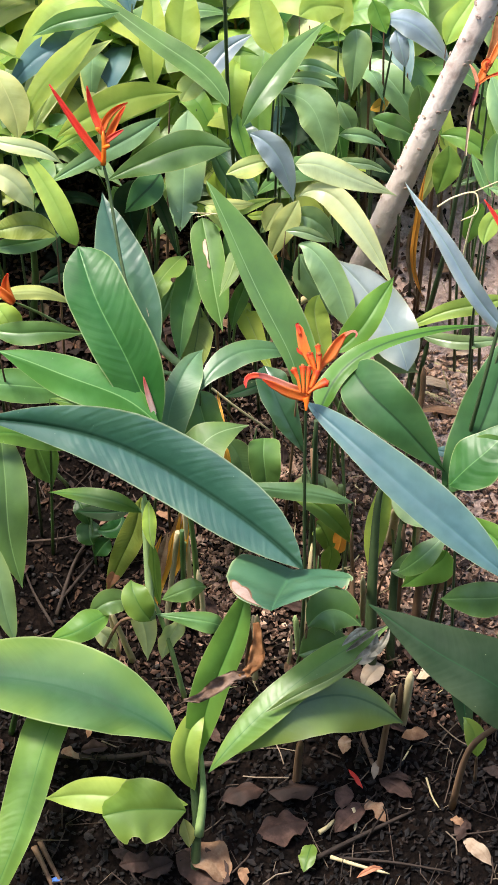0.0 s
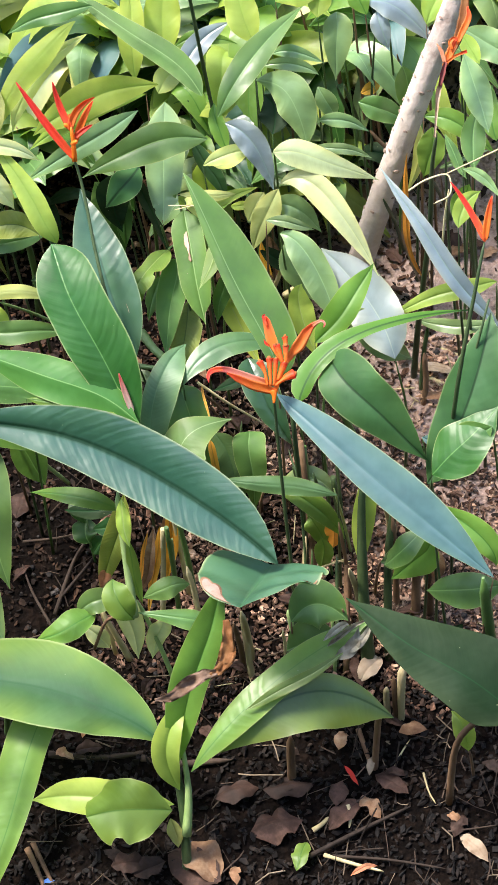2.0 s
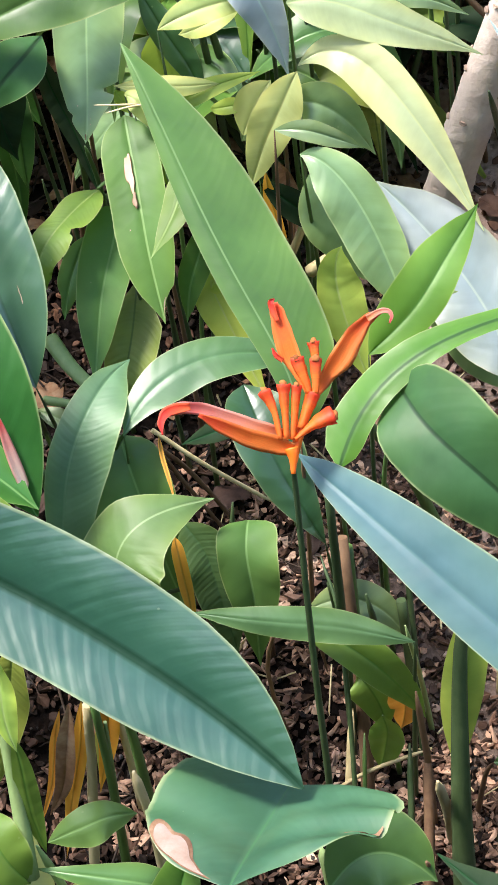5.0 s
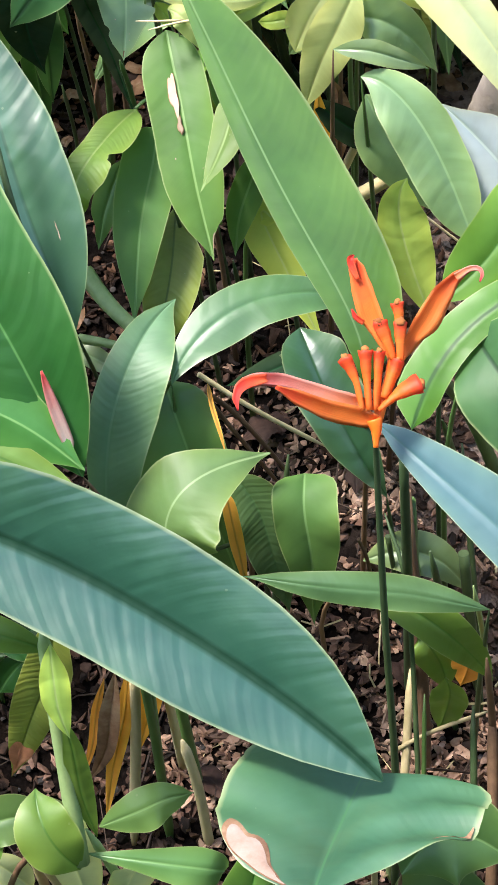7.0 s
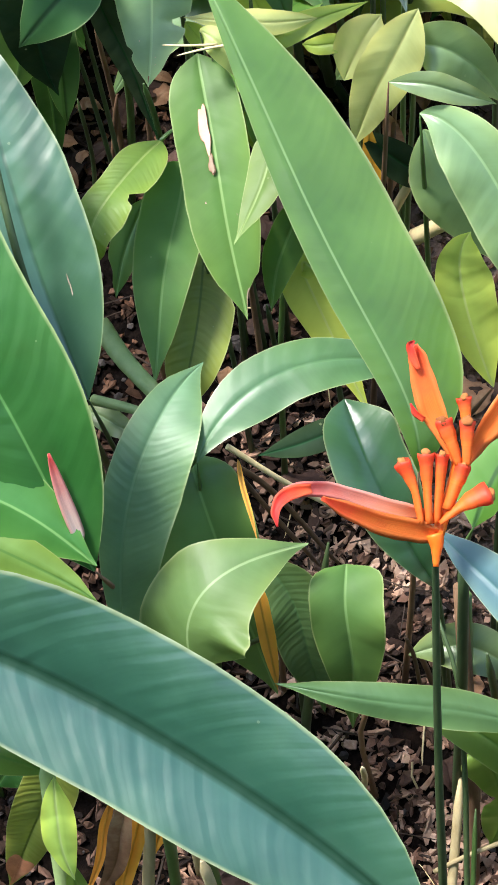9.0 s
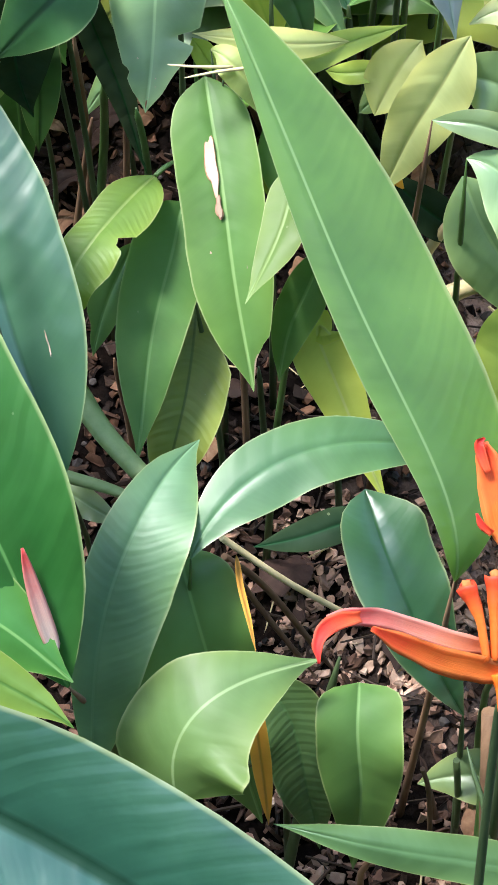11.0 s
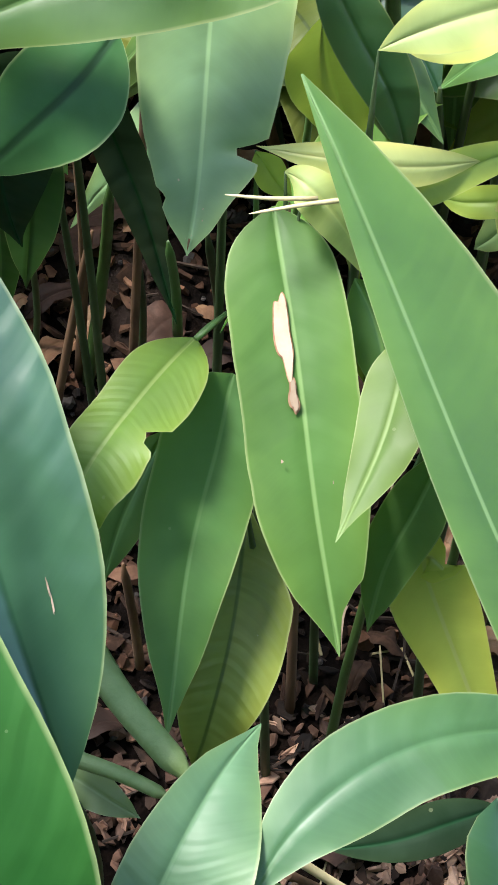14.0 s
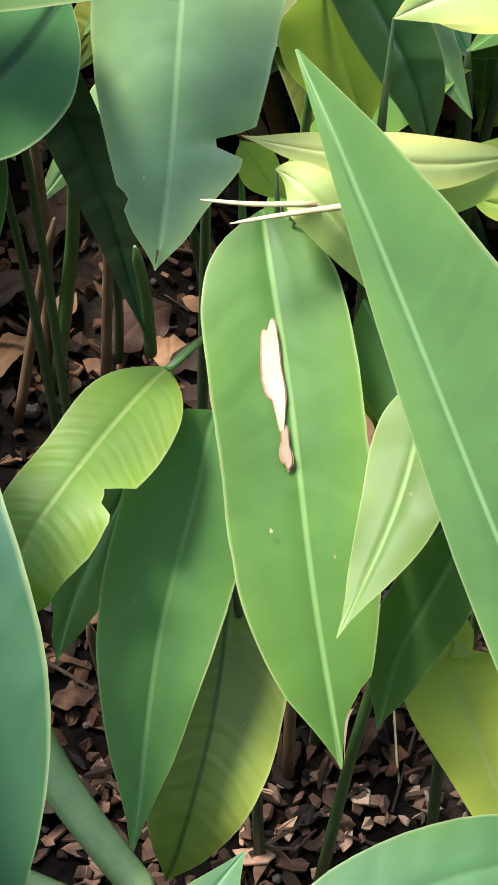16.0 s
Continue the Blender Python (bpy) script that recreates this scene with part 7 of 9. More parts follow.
leaf('cmid', (-0.2254, 0.7720, 0.5867), (-0.2090, 0.7833, 0.6088), (-0.1888, 0.8039, 0.6227), 0.0360, (0.01, -0.76, 0.65), straw)
leaf('cmid', (-0.1262, 0.6972, 0.5933), (-0.0870, 0.6757, 0.5708), (-0.0635, 0.6500, 0.5039), 0.0394, (0.09, -0.85, 0.52), sky_tint, halves=(1.00, 1.00), fold=10, peak=0.44, point=0.72, base=2.37)
leaf('cmid', (-0.0845, 0.7709, 0.6046), (-0.0343, 0.7309, 0.6035), (-0.0153, 0.7019, 0.5341), 0.0606, (-0.18, -0.87, 0.46), dull, halves=(1.07, 0.93), fold=-18, peak=0.50, point=0.64, base=1.58)
stalk('cmid', [(-0.0871, 0.7906, 0.1452), (-0.0875, 0.7877, 0.4032), (-0.0845, 0.7709, 0.6046)], 0.0026, 0.0014, stem_dark, name="petiole", sides=6, steps=3)
leaf('cmid', (-0.0617, 0.6757, 0.5546), (-0.0044, 0.6649, 0.5515), (0.0850, 0.6668, 0.5009), 0.0412, (0.17, -0.75, 0.64), pale, halves=(0.95, 1.05), fold=-8, peak=0.43, point=0.73, base=2.73)
leaf('cmid', (-0.0561, 0.6598, 0.5064), (0.0056, 0.6333, 0.5155), (0.0804, 0.5560, 0.4220), 0.0399, (-0.09, -0.69, 0.72), pale, halves=(0.92, 1.08), fold=12, peak=0.52, point=0.67, base=1.76)
leaf('cmid', (-0.1602, 0.6629, 0.5460), (-0.1201, 0.6734, 0.5580), (-0.0718, 0.6871, 0.5506), 0.0243, (0.15, -0.69, 0.70), straw)
stalk('cmid', [(-0.1567, 0.6755, 0.1234), (-0.1586, 0.6745, 0.3594), (-0.1602, 0.6629, 0.5460)], 0.0026, 0.0014, stem_dark, name="petiole", sides=6, steps=3)
leaf('cmid', (-0.1848, 0.6424, 0.4821), (-0.1362, 0.6484, 0.4932), (-0.0873, 0.6763, 0.4885), 0.0180, (0.18, -0.66, 0.72), lime)
stalk('cmid', [(-0.1876, 0.6469, 0.1179), (-0.1861, 0.6491, 0.3209), (-0.1848, 0.6424, 0.4821)], 0.0026, 0.0014, stem_dark, name="petiole", sides=6, steps=3)
leaf('cmid', (0.0017, 0.7721, 0.5867), (0.0143, 0.7607, 0.5645), (0.0235, 0.7631, 0.5350), 0.0296, (0.18, -0.95, 0.24), dull)
stalk('cmid', [(-0.0031, 0.7749, 0.1422), (-0.0005, 0.7778, 0.3892), (0.0017, 0.7721, 0.5867)], 0.0026, 0.0014, stem_dark, name="petiole", sides=6, steps=3)
leaf('cmid', (0.0015, 0.7311, 0.5589), (0.0339, 0.7311, 0.5589), (0.0718, 0.7363, 0.5299), 0.0213, (0.30, -0.76, 0.58), dull)
leaf('cmid', (-0.0065, 0.7048, 0.5339), (0.0339, 0.7000, 0.5330), (0.0753, 0.7000, 0.5130), 0.0164, (0.12, -0.75, 0.65), dull)
leaf('cmid', (-0.0629, 0.8228, 0.6063), (-0.0306, 0.8154, 0.6149), (0.0106, 0.8121, 0.5943), 0.0197, (-0.00, -0.76, 0.65), dull)
stalk('cmid', [(-0.0612, 0.8451, 0.1556), (-0.0622, 0.8401, 0.4081), (-0.0629, 0.8228, 0.6063)], 0.0026, 0.0014, stem_dark, name="petiole", sides=6, steps=3)
leaf('cmid', (-0.0793, 0.8027, 0.6025), (-0.0306, 0.8027, 0.6025), (0.0025, 0.8013, 0.5823), 0.0198, (0.14, -0.77, 0.63), dull)
stalk('cmid', [(-0.0821, 0.8157, 0.1500), (-0.0806, 0.8145, 0.4025), (-0.0793, 0.8027, 0.6025)], 0.0026, 0.0014, stem_green, name="petiole", sides=6, steps=3)
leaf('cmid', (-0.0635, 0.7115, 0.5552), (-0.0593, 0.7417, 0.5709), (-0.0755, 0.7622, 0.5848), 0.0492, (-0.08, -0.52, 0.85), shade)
stalk('cmid', [(-0.0709, 0.7447, 0.1365), (-0.0668, 0.7354, 0.3725), (-0.0635, 0.7115, 0.5552)], 0.0026, 0.0014, stem_green, name="petiole", sides=6, steps=3)
leaf('cmid', (-0.0542, 0.6301, 0.4197), (-0.0334, 0.6066, 0.3852), (-0.0035, 0.5889, 0.3319), 0.0500, (0.13, -0.87, 0.48), dull)
leaf('cmid', (-0.1036, 0.6437, 0.4523), (-0.0914, 0.6558, 0.4746), (-0.0793, 0.6666, 0.4867), 0.0330, (-0.09, -0.80, 0.60), straw)
leaf('cmid', (-0.1281, 0.6999, 0.5330), (-0.1402, 0.7220, 0.5672), (-0.1442, 0.7431, 0.5912), 0.0245, (0.03, -0.80, 0.60), lush)

plant('cright', 0.054, 0.911, 'heliconia clump with dusty hanging leaves and bare stalks')
leaf('cright', (0.0282, 0.8831, 0.6273), (0.0284, 0.8604, 0.6002), (0.0231, 0.8355, 0.5395), 0.0437, (-0.07, -0.87, 0.48), dull, halves=(1.05, 0.95), fold=12, peak=0.44, point=0.71, base=2.51)
stalk('cright', [(0.0455, 0.8868, 0.1635), (0.0412, 0.8898, 0.4215), (0.0282, 0.8831, 0.6273)], 0.0026, 0.0014, stem_green, name="petiole", sides=6, steps=3)
leaf('cright', (0.0858, 0.8793, 0.6279), (0.0923, 0.8602, 0.6128), (0.1020, 0.8489, 0.5820), 0.0282, (0.02, -0.84, 0.54), sky_tint, halves=(0.97, 1.03), fold=12, peak=0.45, point=0.72, base=2.36)
stalk('cright', [(0.0617, 0.8807, 0.1623), (0.0678, 0.8829, 0.4203), (0.0858, 0.8793, 0.6279)], 0.0026, 0.0014, stem_dark, name="petiole", sides=6, steps=3)
leaf('cright', (0.0685, 0.8890, 0.6389), (0.1163, 0.8650, 0.6444), (0.1676, 0.8438, 0.5903), 0.0396, (-0.04, -0.78, 0.63), sky_tint, fold=-12)
stalk('cright', [(0.0860, 0.9021, 0.1664), (0.0764, 0.9008, 0.4299), (0.0685, 0.8890, 0.6389)], 0.0026, 0.0014, stem_brown, name="petiole", sides=6, steps=3)
leaf('cright', (0.1007, 0.8854, 0.6482), (0.1211, 0.8696, 0.6352), (0.1259, 0.8583, 0.6131), 0.0331, (-0.04, -0.80, 0.59), lime)
stalk('cright', [(0.1123, 0.8946, 0.1650), (0.1059, 0.8949, 0.4340), (0.1007, 0.8854, 0.6482)], 0.0026, 0.0014, stem_green, name="petiole", sides=6, steps=3)
leaf('cright', (0.0511, 0.8964, 0.6703), (0.0615, 0.8854, 0.6482), (0.0727, 0.8741, 0.6261), 0.0331, (0.04, -0.88, 0.46), lush)
stalk('cright', [(0.0587, 0.9293, 0.1716), (0.0546, 0.9202, 0.4516), (0.0511, 0.8964, 0.6703)], 0.0026, 0.0014, stem_brown, name="petiole", sides=6, steps=3)
leaf('cright', (0.0025, 0.8644, 0.6342), (0.0064, 0.8858, 0.6583), (0.0140, 0.9073, 0.6924), 0.0363, (-0.05, -0.80, 0.60), lime)
stalk('cright', [(0.0090, 0.8955, 0.1651), (0.0054, 0.8871, 0.4286), (0.0025, 0.8644, 0.6342)], 0.0026, 0.0014, stem_green, name="petiole", sides=6, steps=3)
leaf('cright', (-0.0551, 0.8658, 0.6645), (-0.0224, 0.8862, 0.6684), (0.0186, 0.8858, 0.6583), 0.0494, (0.25, -0.73, 0.64), lime)
stalk('cright', [(-0.0484, 0.8915, 0.1644), (-0.0521, 0.8852, 0.4444), (-0.0551, 0.8658, 0.6645)], 0.0026, 0.0014, stem_brown, name="petiole", sides=6, steps=3)
leaf('cright', (0.1568, 0.8442, 0.6304), (0.1761, 0.8659, 0.6645), (0.2045, 0.8972, 0.6905), 0.0378, (-0.05, -0.73, 0.68), lime)
stalk('cright', [(0.1581, 0.8727, 0.1608), (0.1574, 0.8653, 0.4243), (0.1568, 0.8442, 0.6304)], 0.0026, 0.0014, stem_brown, name="petiole", sides=6, steps=3)
leaf('cright', (0.1198, 0.8394, 0.5595), (0.1261, 0.8357, 0.5188), (0.1211, 0.8391, 0.4594), 0.0371, (-0.09, -1.00, 0.00), mid)
stalk('cright', [(0.1000, 0.8444, 0.1554), (0.1109, 0.8464, 0.3804), (0.1198, 0.8394, 0.5595)], 0.0026, 0.0014, stem_green, name="petiole", sides=6, steps=3)
leaf('cright', (0.1442, 0.7972, 0.5315), (0.1517, 0.8091, 0.5537), (0.1684, 0.8301, 0.5677), 0.0333, (-0.06, -0.72, 0.69), dull)
stalk('cright', [(0.1260, 0.8004, 0.1471), (0.1360, 0.8031, 0.3611), (0.1442, 0.7972, 0.5315)], 0.0026, 0.0014, stem_dark, name="petiole", sides=6, steps=3)
leaf('cright', (0.0547, 0.8154, 0.5149), (0.0883, 0.8093, 0.5038), (0.1283, 0.8199, 0.4658), 0.0371, (0.36, -0.80, 0.47), mid)
stalk('cright', [(0.0611, 0.8285, 0.1524), (0.0576, 0.8273, 0.3554), (0.0547, 0.8154, 0.5149)], 0.0026, 0.0014, stem_dark, name="petiole", sides=6, steps=3)
stalk('cright', [(0.0560, 1.0087, 0.1916), (0.0472, 0.9401, 0.3486), (0.0333, 0.8643, 0.5042)], 0.0037, 0.0025, stem_dark)
stalk('cright', [(0.0701, 1.0197, 0.1937), (0.0626, 0.9722, 0.3547), (0.0497, 0.9161, 0.5141)], 0.0037, 0.0025, stem_brown)
stalk('cright', [(0.0818, 1.0087, 0.1917), (0.0745, 0.9561, 0.3517), (0.0618, 0.8953, 0.5101)], 0.0037, 0.0025, stem_dark)
stalk('cright', [(0.1017, 0.9977, 0.1896), (0.0956, 0.9668, 0.3537), (0.0839, 0.9266, 0.5160)], 0.0037, 0.0025, stem_dark)
stalk('cright', [(0.1122, 1.0419, 0.1980), (0.1100, 0.9776, 0.3557), (0.1018, 0.9057, 0.5121)], 0.0037, 0.0025, stem_brown)
stalk('cright', [(0.0573, 1.0641, 0.2022), (0.0544, 0.9992, 0.3598), (0.0457, 0.9265, 0.5160)], 0.0037, 0.0025, stem_dark)
stalk('cright', [(0.0383, 1.0419, 0.1980), (0.0326, 0.9561, 0.3517), (0.0215, 0.8643, 0.5042)], 0.0037, 0.0025, stem_dark)
stalk('cright', [(0.1182, 1.0866, 0.2065), (0.1176, 1.0046, 0.3609), (0.1106, 0.9161, 0.5141)], 0.0037, 0.0025, stem_brown)
stalk('cright', [(0.1808, 0.9108, 0.1731), (0.1667, 0.8144, 0.3247), (0.1475, 0.7133, 0.4755)], 0.0036, 0.0025, stem_dark)
stalk('cright', [(0.1065, 0.8575, 0.1629), (0.1002, 0.7632, 0.3150), (0.0884, 0.6644, 0.4662)], 0.0036, 0.0024, stem_dark)
stalk('cright', [(0.0753, 1.0419, 0.1980), (0.0738, 0.9454, 0.3496), (0.0663, 0.8438, 0.5003)], 0.0037, 0.0025, stem_brown)
leaf('cright', (0.0547, 0.8855, 0.4683), (0.0720, 0.8959, 0.4702), (0.0853, 0.9116, 0.4732), 0.0190, (0.31, -0.51, 0.80), amber)
stalk('cright', [(0.0972, 0.8661, 0.3646), (0.0791, 0.8692, 0.3852), (0.0654, 0.8723, 0.4057)], 0.0035, 0.0026, stem_brown)
leaf('spotted', (-0.1945, 0.6483, 0.4751), (-0.1800, 0.5702, 0.4415), (-0.1647, 0.5043, 0.3899), 0.0449, (0.04, -0.58, 0.82), matte, halves=(0.96, 1.04), fold=4, peak=0.54, point=0.58, base=9.00, wave=0.03, steps=50, torn=((0.93, -1, 0.06, 0.5), (0.86, -1, 0.015, 0.15)), spots=[(0.290, 0.17, 0.092, 0.14, husk), (0.425, 0.14, 0.040, 0.080, husk), (0.290, 0.17, 0.088, 0.12, bleached), (0.425, 0.14, 0.034, 0.055, bleached), (0.620, -0.35, 0.004, 0.01, bleached), (0.560, 0.45, 0.004, 0.02, bleached), (0.930, -0.90, 0.050, 0.12, bleached)], label='hanging green leaf with a pale dead spot')
leaf('spotted', (-0.1447, 0.5966, 0.4728), (-0.1492, 0.5703, 0.4595), (-0.1695, 0.5198, 0.4452), 0.0290, (-0.42, -0.75, 0.50), matte, halves=(1.11, 0.89), fold=0, peak=0.49, point=0.81, base=1.85)
stalk('spotted', [(-0.1588, 0.5704, 0.1034), (-0.1484, 0.5728, 0.3201), (-0.1168, 0.6243, 0.4112)], 0.0026, 0.0014, stem_green, name="petiole", sides=6, steps=3)
leaf('spotted', (-0.1272, 0.5673, 0.4365), (-0.1423, 0.5485, 0.4044), (-0.1521, 0.5297, 0.3636), 0.0256, (-0.17, -0.68, 0.71), plain_green, halves=(1.02, 0.98), fold=9, peak=0.44, point=0.75, base=2.16)
stalk('spotted', [(-0.1111, 0.5897, 0.1070), (-0.1210, 0.5856, 0.2935), (-0.1272, 0.5673, 0.4365)], 0.0026, 0.0014, stem_dark, name="petiole", sides=6, steps=3)
leaf('spotted', (-0.1244, 0.5451, 0.3865), (-0.1275, 0.5405, 0.3747), (-0.0893, 0.4856, 0.3058), 0.0344, (-0.02, -0.86, 0.51), fresh, halves=(1.00, 1.00), fold=7, peak=0.45, point=0.66, base=2.40)
leaf('spotted', (-0.2148, 0.7524, 0.5877), (-0.2212, 0.6732, 0.5050), (-0.2262, 0.6358, 0.4595), 0.0597, (-0.21, -0.67, 0.71), blue_dull, halves=(1.05, 0.95), fold=5, peak=0.31, point=0.79, base=4.00, wave=0.04, steps=60, torn=((0.85, -1, 0.15, 0.22), (0.605, -1, 0.022, 0.45), (0.765, 1, 0.02, 0.18)), spots=[(0.930, 0.00, 0.030, 0.10, husk), (0.780, -0.30, 0.004, 0.02, bleached), (0.820, -0.42, 0.004, 0.02, bleached), (0.700, 0.40, 0.004, 0.02, bleached), (0.900, 0.15, 0.003, 0.01, bleached), (0.880, -0.20, 0.003, 0.01, bleached)], label='drooping grey-green leaf with nibbled edges')
stalk('spotted', [(-0.2128, 0.7439, 0.1363), (-0.2131, 0.7379, 0.3778), (-0.2148, 0.7524, 0.5877)], 0.0026, 0.0014, stem_dark, name="petiole", sides=6, steps=3)
leaf('spotted', (-0.2224, 0.6307, 0.4136), (-0.2584, 0.5731, 0.4150), (-0.2623, 0.5548, 0.3816), 0.0351, (-0.25, -0.27, 0.93), ribbed_lime, halves=(1.16, 0.84), fold=7, peak=0.33, point=0.49, base=5.74, steps=50, torn=((0.36, -1, 0.035, 0.34), (0.33, -1, 0.014, 0.2)), label='lime-green leaf with a chewed edge')
stalk('spotted', [(-0.2365, 0.6464, 0.1178), (-0.2277, 0.6427, 0.2878), (-0.2224, 0.6307, 0.4136)], 0.0026, 0.0014, stem_brown, name="petiole", sides=6, steps=3)
stalk('spotted', [(-0.2224, 0.6264, 0.4190), (-0.2173, 0.6323, 0.4201), (-0.2099, 0.6450, 0.4125)], 0.0011, 0.0007, stem_green)
leaf('spotted', (-0.2068, 0.6225, 0.4021), (-0.2170, 0.5797, 0.3783), (-0.2284, 0.4983, 0.3293), 0.0439, (0.10, -0.69, 0.72), plain_green, halves=(0.93, 1.07), fold=8, peak=0.41, point=0.54, base=4.00, label='dark drooping green leaf')
leaf('spotted', (-0.1992, 0.6001, 0.3416), (-0.2065, 0.5394, 0.3143), (-0.2181, 0.5104, 0.2780), 0.0444, (0.03, -0.75, 0.66), olive, halves=(1.06, 0.94), fold=10, peak=0.28, point=0.57, base=1.20)
stalk('spotted', [(-0.1824, 0.5876, 0.1067), (-0.1897, 0.5883, 0.2574), (-0.1999, 0.5802, 0.3733)], 0.0026, 0.0014, stem_dark, name="petiole", sides=6, steps=3)
leaf('spotted', (-0.2322, 0.6003, 0.3940), (-0.2462, 0.5817, 0.3705), (-0.2564, 0.5630, 0.3370), 0.0230, (-0.11, -0.81, 0.58), mid, fold=8, torn=((0.8, 1, 0.08, 0.3),))
stalk('spotted', [(-0.2340, 0.6248, 0.1137), (-0.2330, 0.6190, 0.2727), (-0.2322, 0.6003, 0.3940)], 0.0026, 0.0014, stem_green, name="petiole", sides=6, steps=3)
leaf('spotted', (-0.1188, 0.6571, 0.4948), (-0.1585, 0.6433, 0.5072), (-0.2014, 0.6602, 0.4954), 0.0165, (-0.02, -0.75, 0.66), straw, fold=-14)
leaf('spotted', (-0.1909, 0.6462, 0.4978), (-0.1741, 0.6315, 0.4950), (-0.1537, 0.6304, 0.4498), 0.0185, (0.28, -0.83, 0.49), straw, fold=-10)
stalk('spotted', [(-0.1733, 0.6656, 0.1215), (-0.1830, 0.6618, 0.3327), (-0.1909, 0.6462, 0.4978)], 0.0026, 0.0014, stem_dark, name="petiole", sides=6, steps=3)
stalk('spotted', [(-0.1662, 0.6326, 0.5002), (-0.1860, 0.6262, 0.5030), (-0.2040, 0.6240, 0.5000)], 0.0011, 0.0005, stem_pale, name='twig')
stalk('spotted', [(-0.1793, 0.6321, 0.5001), (-0.1973, 0.6280, 0.5043), (-0.2128, 0.6288, 0.5045)], 0.0010, 0.0005, stem_pale, name='twig')
leaf('spotted', (-0.1627, 0.6286, 0.4494), (-0.1585, 0.6199, 0.4378), (-0.1560, 0.6091, 0.4157), 0.0194, (0.02, -0.86, 0.50), olive)

plant('canes', 0.038, 0.262, 'bunch of bare heliconia canes, some green and some straw-dry', name='cane_bunch', category='canes')
stalk('canes', [(-0.0015, 0.3413, 0.0548), (-0.0088, 0.3430, 0.1552), (-0.0192, 0.3416, 0.2549)], 0.0034, 0.0026, stem_dark)
stalk('canes', [(0.0163, 0.3046, 0.0479), (0.0131, 0.3658, 0.1595), (0.0066, 0.4235, 0.2705)], 0.0029, 0.0023, stem_dark)
stalk('canes', [(0.0237, 0.2593, 0.0393), (0.0220, 0.2620, 0.1398), (0.0170, 0.2617, 0.2397)], 0.0033, 0.0025, stem_brown)
stalk('canes', [(0.0034, 0.2413, 0.0359), (0.0022, 0.2046, 0.1289), (-0.0023, 0.1664, 0.2216)], 0.0042, 0.0031, stem_pale)
stalk('canes', [(0.0385, 0.2503, 0.0376), (0.0365, 0.2222, 0.1322), (0.0313, 0.1921, 0.2265)], 0.0050, 0.0038, stem_pale)
stalk('canes', [(0.0884, 0.2503, 0.0376), (0.0917, 0.2620, 0.1398), (0.0914, 0.2705, 0.2414)], 0.0050, 0.0038, stem_brown)
stalk('canes', [(0.0811, 0.2864, 0.0444), (0.0872, 0.2888, 0.1449), (0.0895, 0.2881, 0.2447)], 0.0042, 0.0032, stem_dark)
stalk('canes', [(0.1110, 0.3046, 0.0479), (0.1111, 0.2933, 0.1457), (0.1076, 0.2793, 0.2431)], 0.0034, 0.0026, stem_green)
stalk('canes', [(0.0370, 0.1880, 0.0257), (0.0311, 0.1612, 0.1206), (0.0220, 0.1325, 0.2152)], 0.0041, 0.0031, stem_brown)
stalk('canes', [(0.0238, 0.3413, 0.0548), (0.0185, 0.3293, 0.1526), (0.0101, 0.3148, 0.2498)], 0.0025, 0.0019, stem_light)
stalk('canes', [(0.1379, 0.2414, 0.0359), (0.1390, 0.2222, 0.1322), (0.1364, 0.2008, 0.2281)], 0.0058, 0.0044, stem_brown)
stalk('canes', [(0.0100, 0.5015, 0.0853), (0.0031, 0.4728, 0.1798), (-0.0069, 0.4420, 0.2740)], 0.0030, 0.0023, stem_green)
stalk('canes', [(0.0561, 0.4536, 0.0762), (0.0580, 0.4073, 0.1674), (0.0563, 0.3597, 0.2583)], 0.0034, 0.0026, stem_dark)
stalk('canes', [(0.0838, 0.3784, 0.0619), (0.0838, 0.3384, 0.1543), (0.0802, 0.2970, 0.2464)], 0.0076, 0.0058, stem_pale)
stalk('canes', [(0.1220, 0.3784, 0.0619), (0.1178, 0.3316, 0.1530), (0.1102, 0.2837, 0.2439)], 0.0068, 0.0051, stem_pale)
stalk('canes', [(-0.1026, 0.3412, 0.0548), (-0.0984, 0.3067, 0.1483), (-0.0976, 0.2704, 0.2414)], 0.0025, 0.0019, stem_pale)
stalk('canes', [(-0.1196, 0.1791, 0.0240), (-0.1162, 0.1568, 0.1198), (-0.1162, 0.1324, 0.2152)], 0.0058, 0.0044, stem_pale)
stalk('canes', [(-0.1311, 0.1704, 0.0224), (-0.1271, 0.1439, 0.1173), (-0.1264, 0.1156, 0.2120)], 0.0049, 0.0037, stem_brown)
stalk('canes', [(-0.0532, 0.1900, 0.0361), (-0.0431, 0.2479, 0.0971), (-0.0358, 0.3042, 0.1578)], 0.0037, 0.0032, stem_pale)
stalk('canes', [(-0.0354, 0.1897, 0.0360), (-0.0297, 0.2369, 0.0950), (-0.0266, 0.2826, 0.1537)], 0.0020, 0.0017, stem_green)
stalk('canes', [(0.0023, 0.1555, 0.0295), (0.0066, 0.2151, 0.0909), (0.0083, 0.2731, 0.1519)], 0.0030, 0.0026, stem_dark)
stalk('canes', [(0.0160, 0.1552, 0.0295), (0.0203, 0.2126, 0.0904), (0.0220, 0.2686, 0.1510)], 0.0047, 0.0040, stem_brown)
stalk('canes', [(-0.0353, 0.1563, 0.0297), (-0.0336, 0.1643, 0.0812), (-0.0344, 0.1712, 0.1325)], 0.0027, 0.0022, stem_pale)
stalk('canes', [(0.0002, 0.1556, 0.0296), (0.0023, 0.1677, 0.0819), (0.0019, 0.1785, 0.1339)], 0.0030, 0.0025, stem_light)
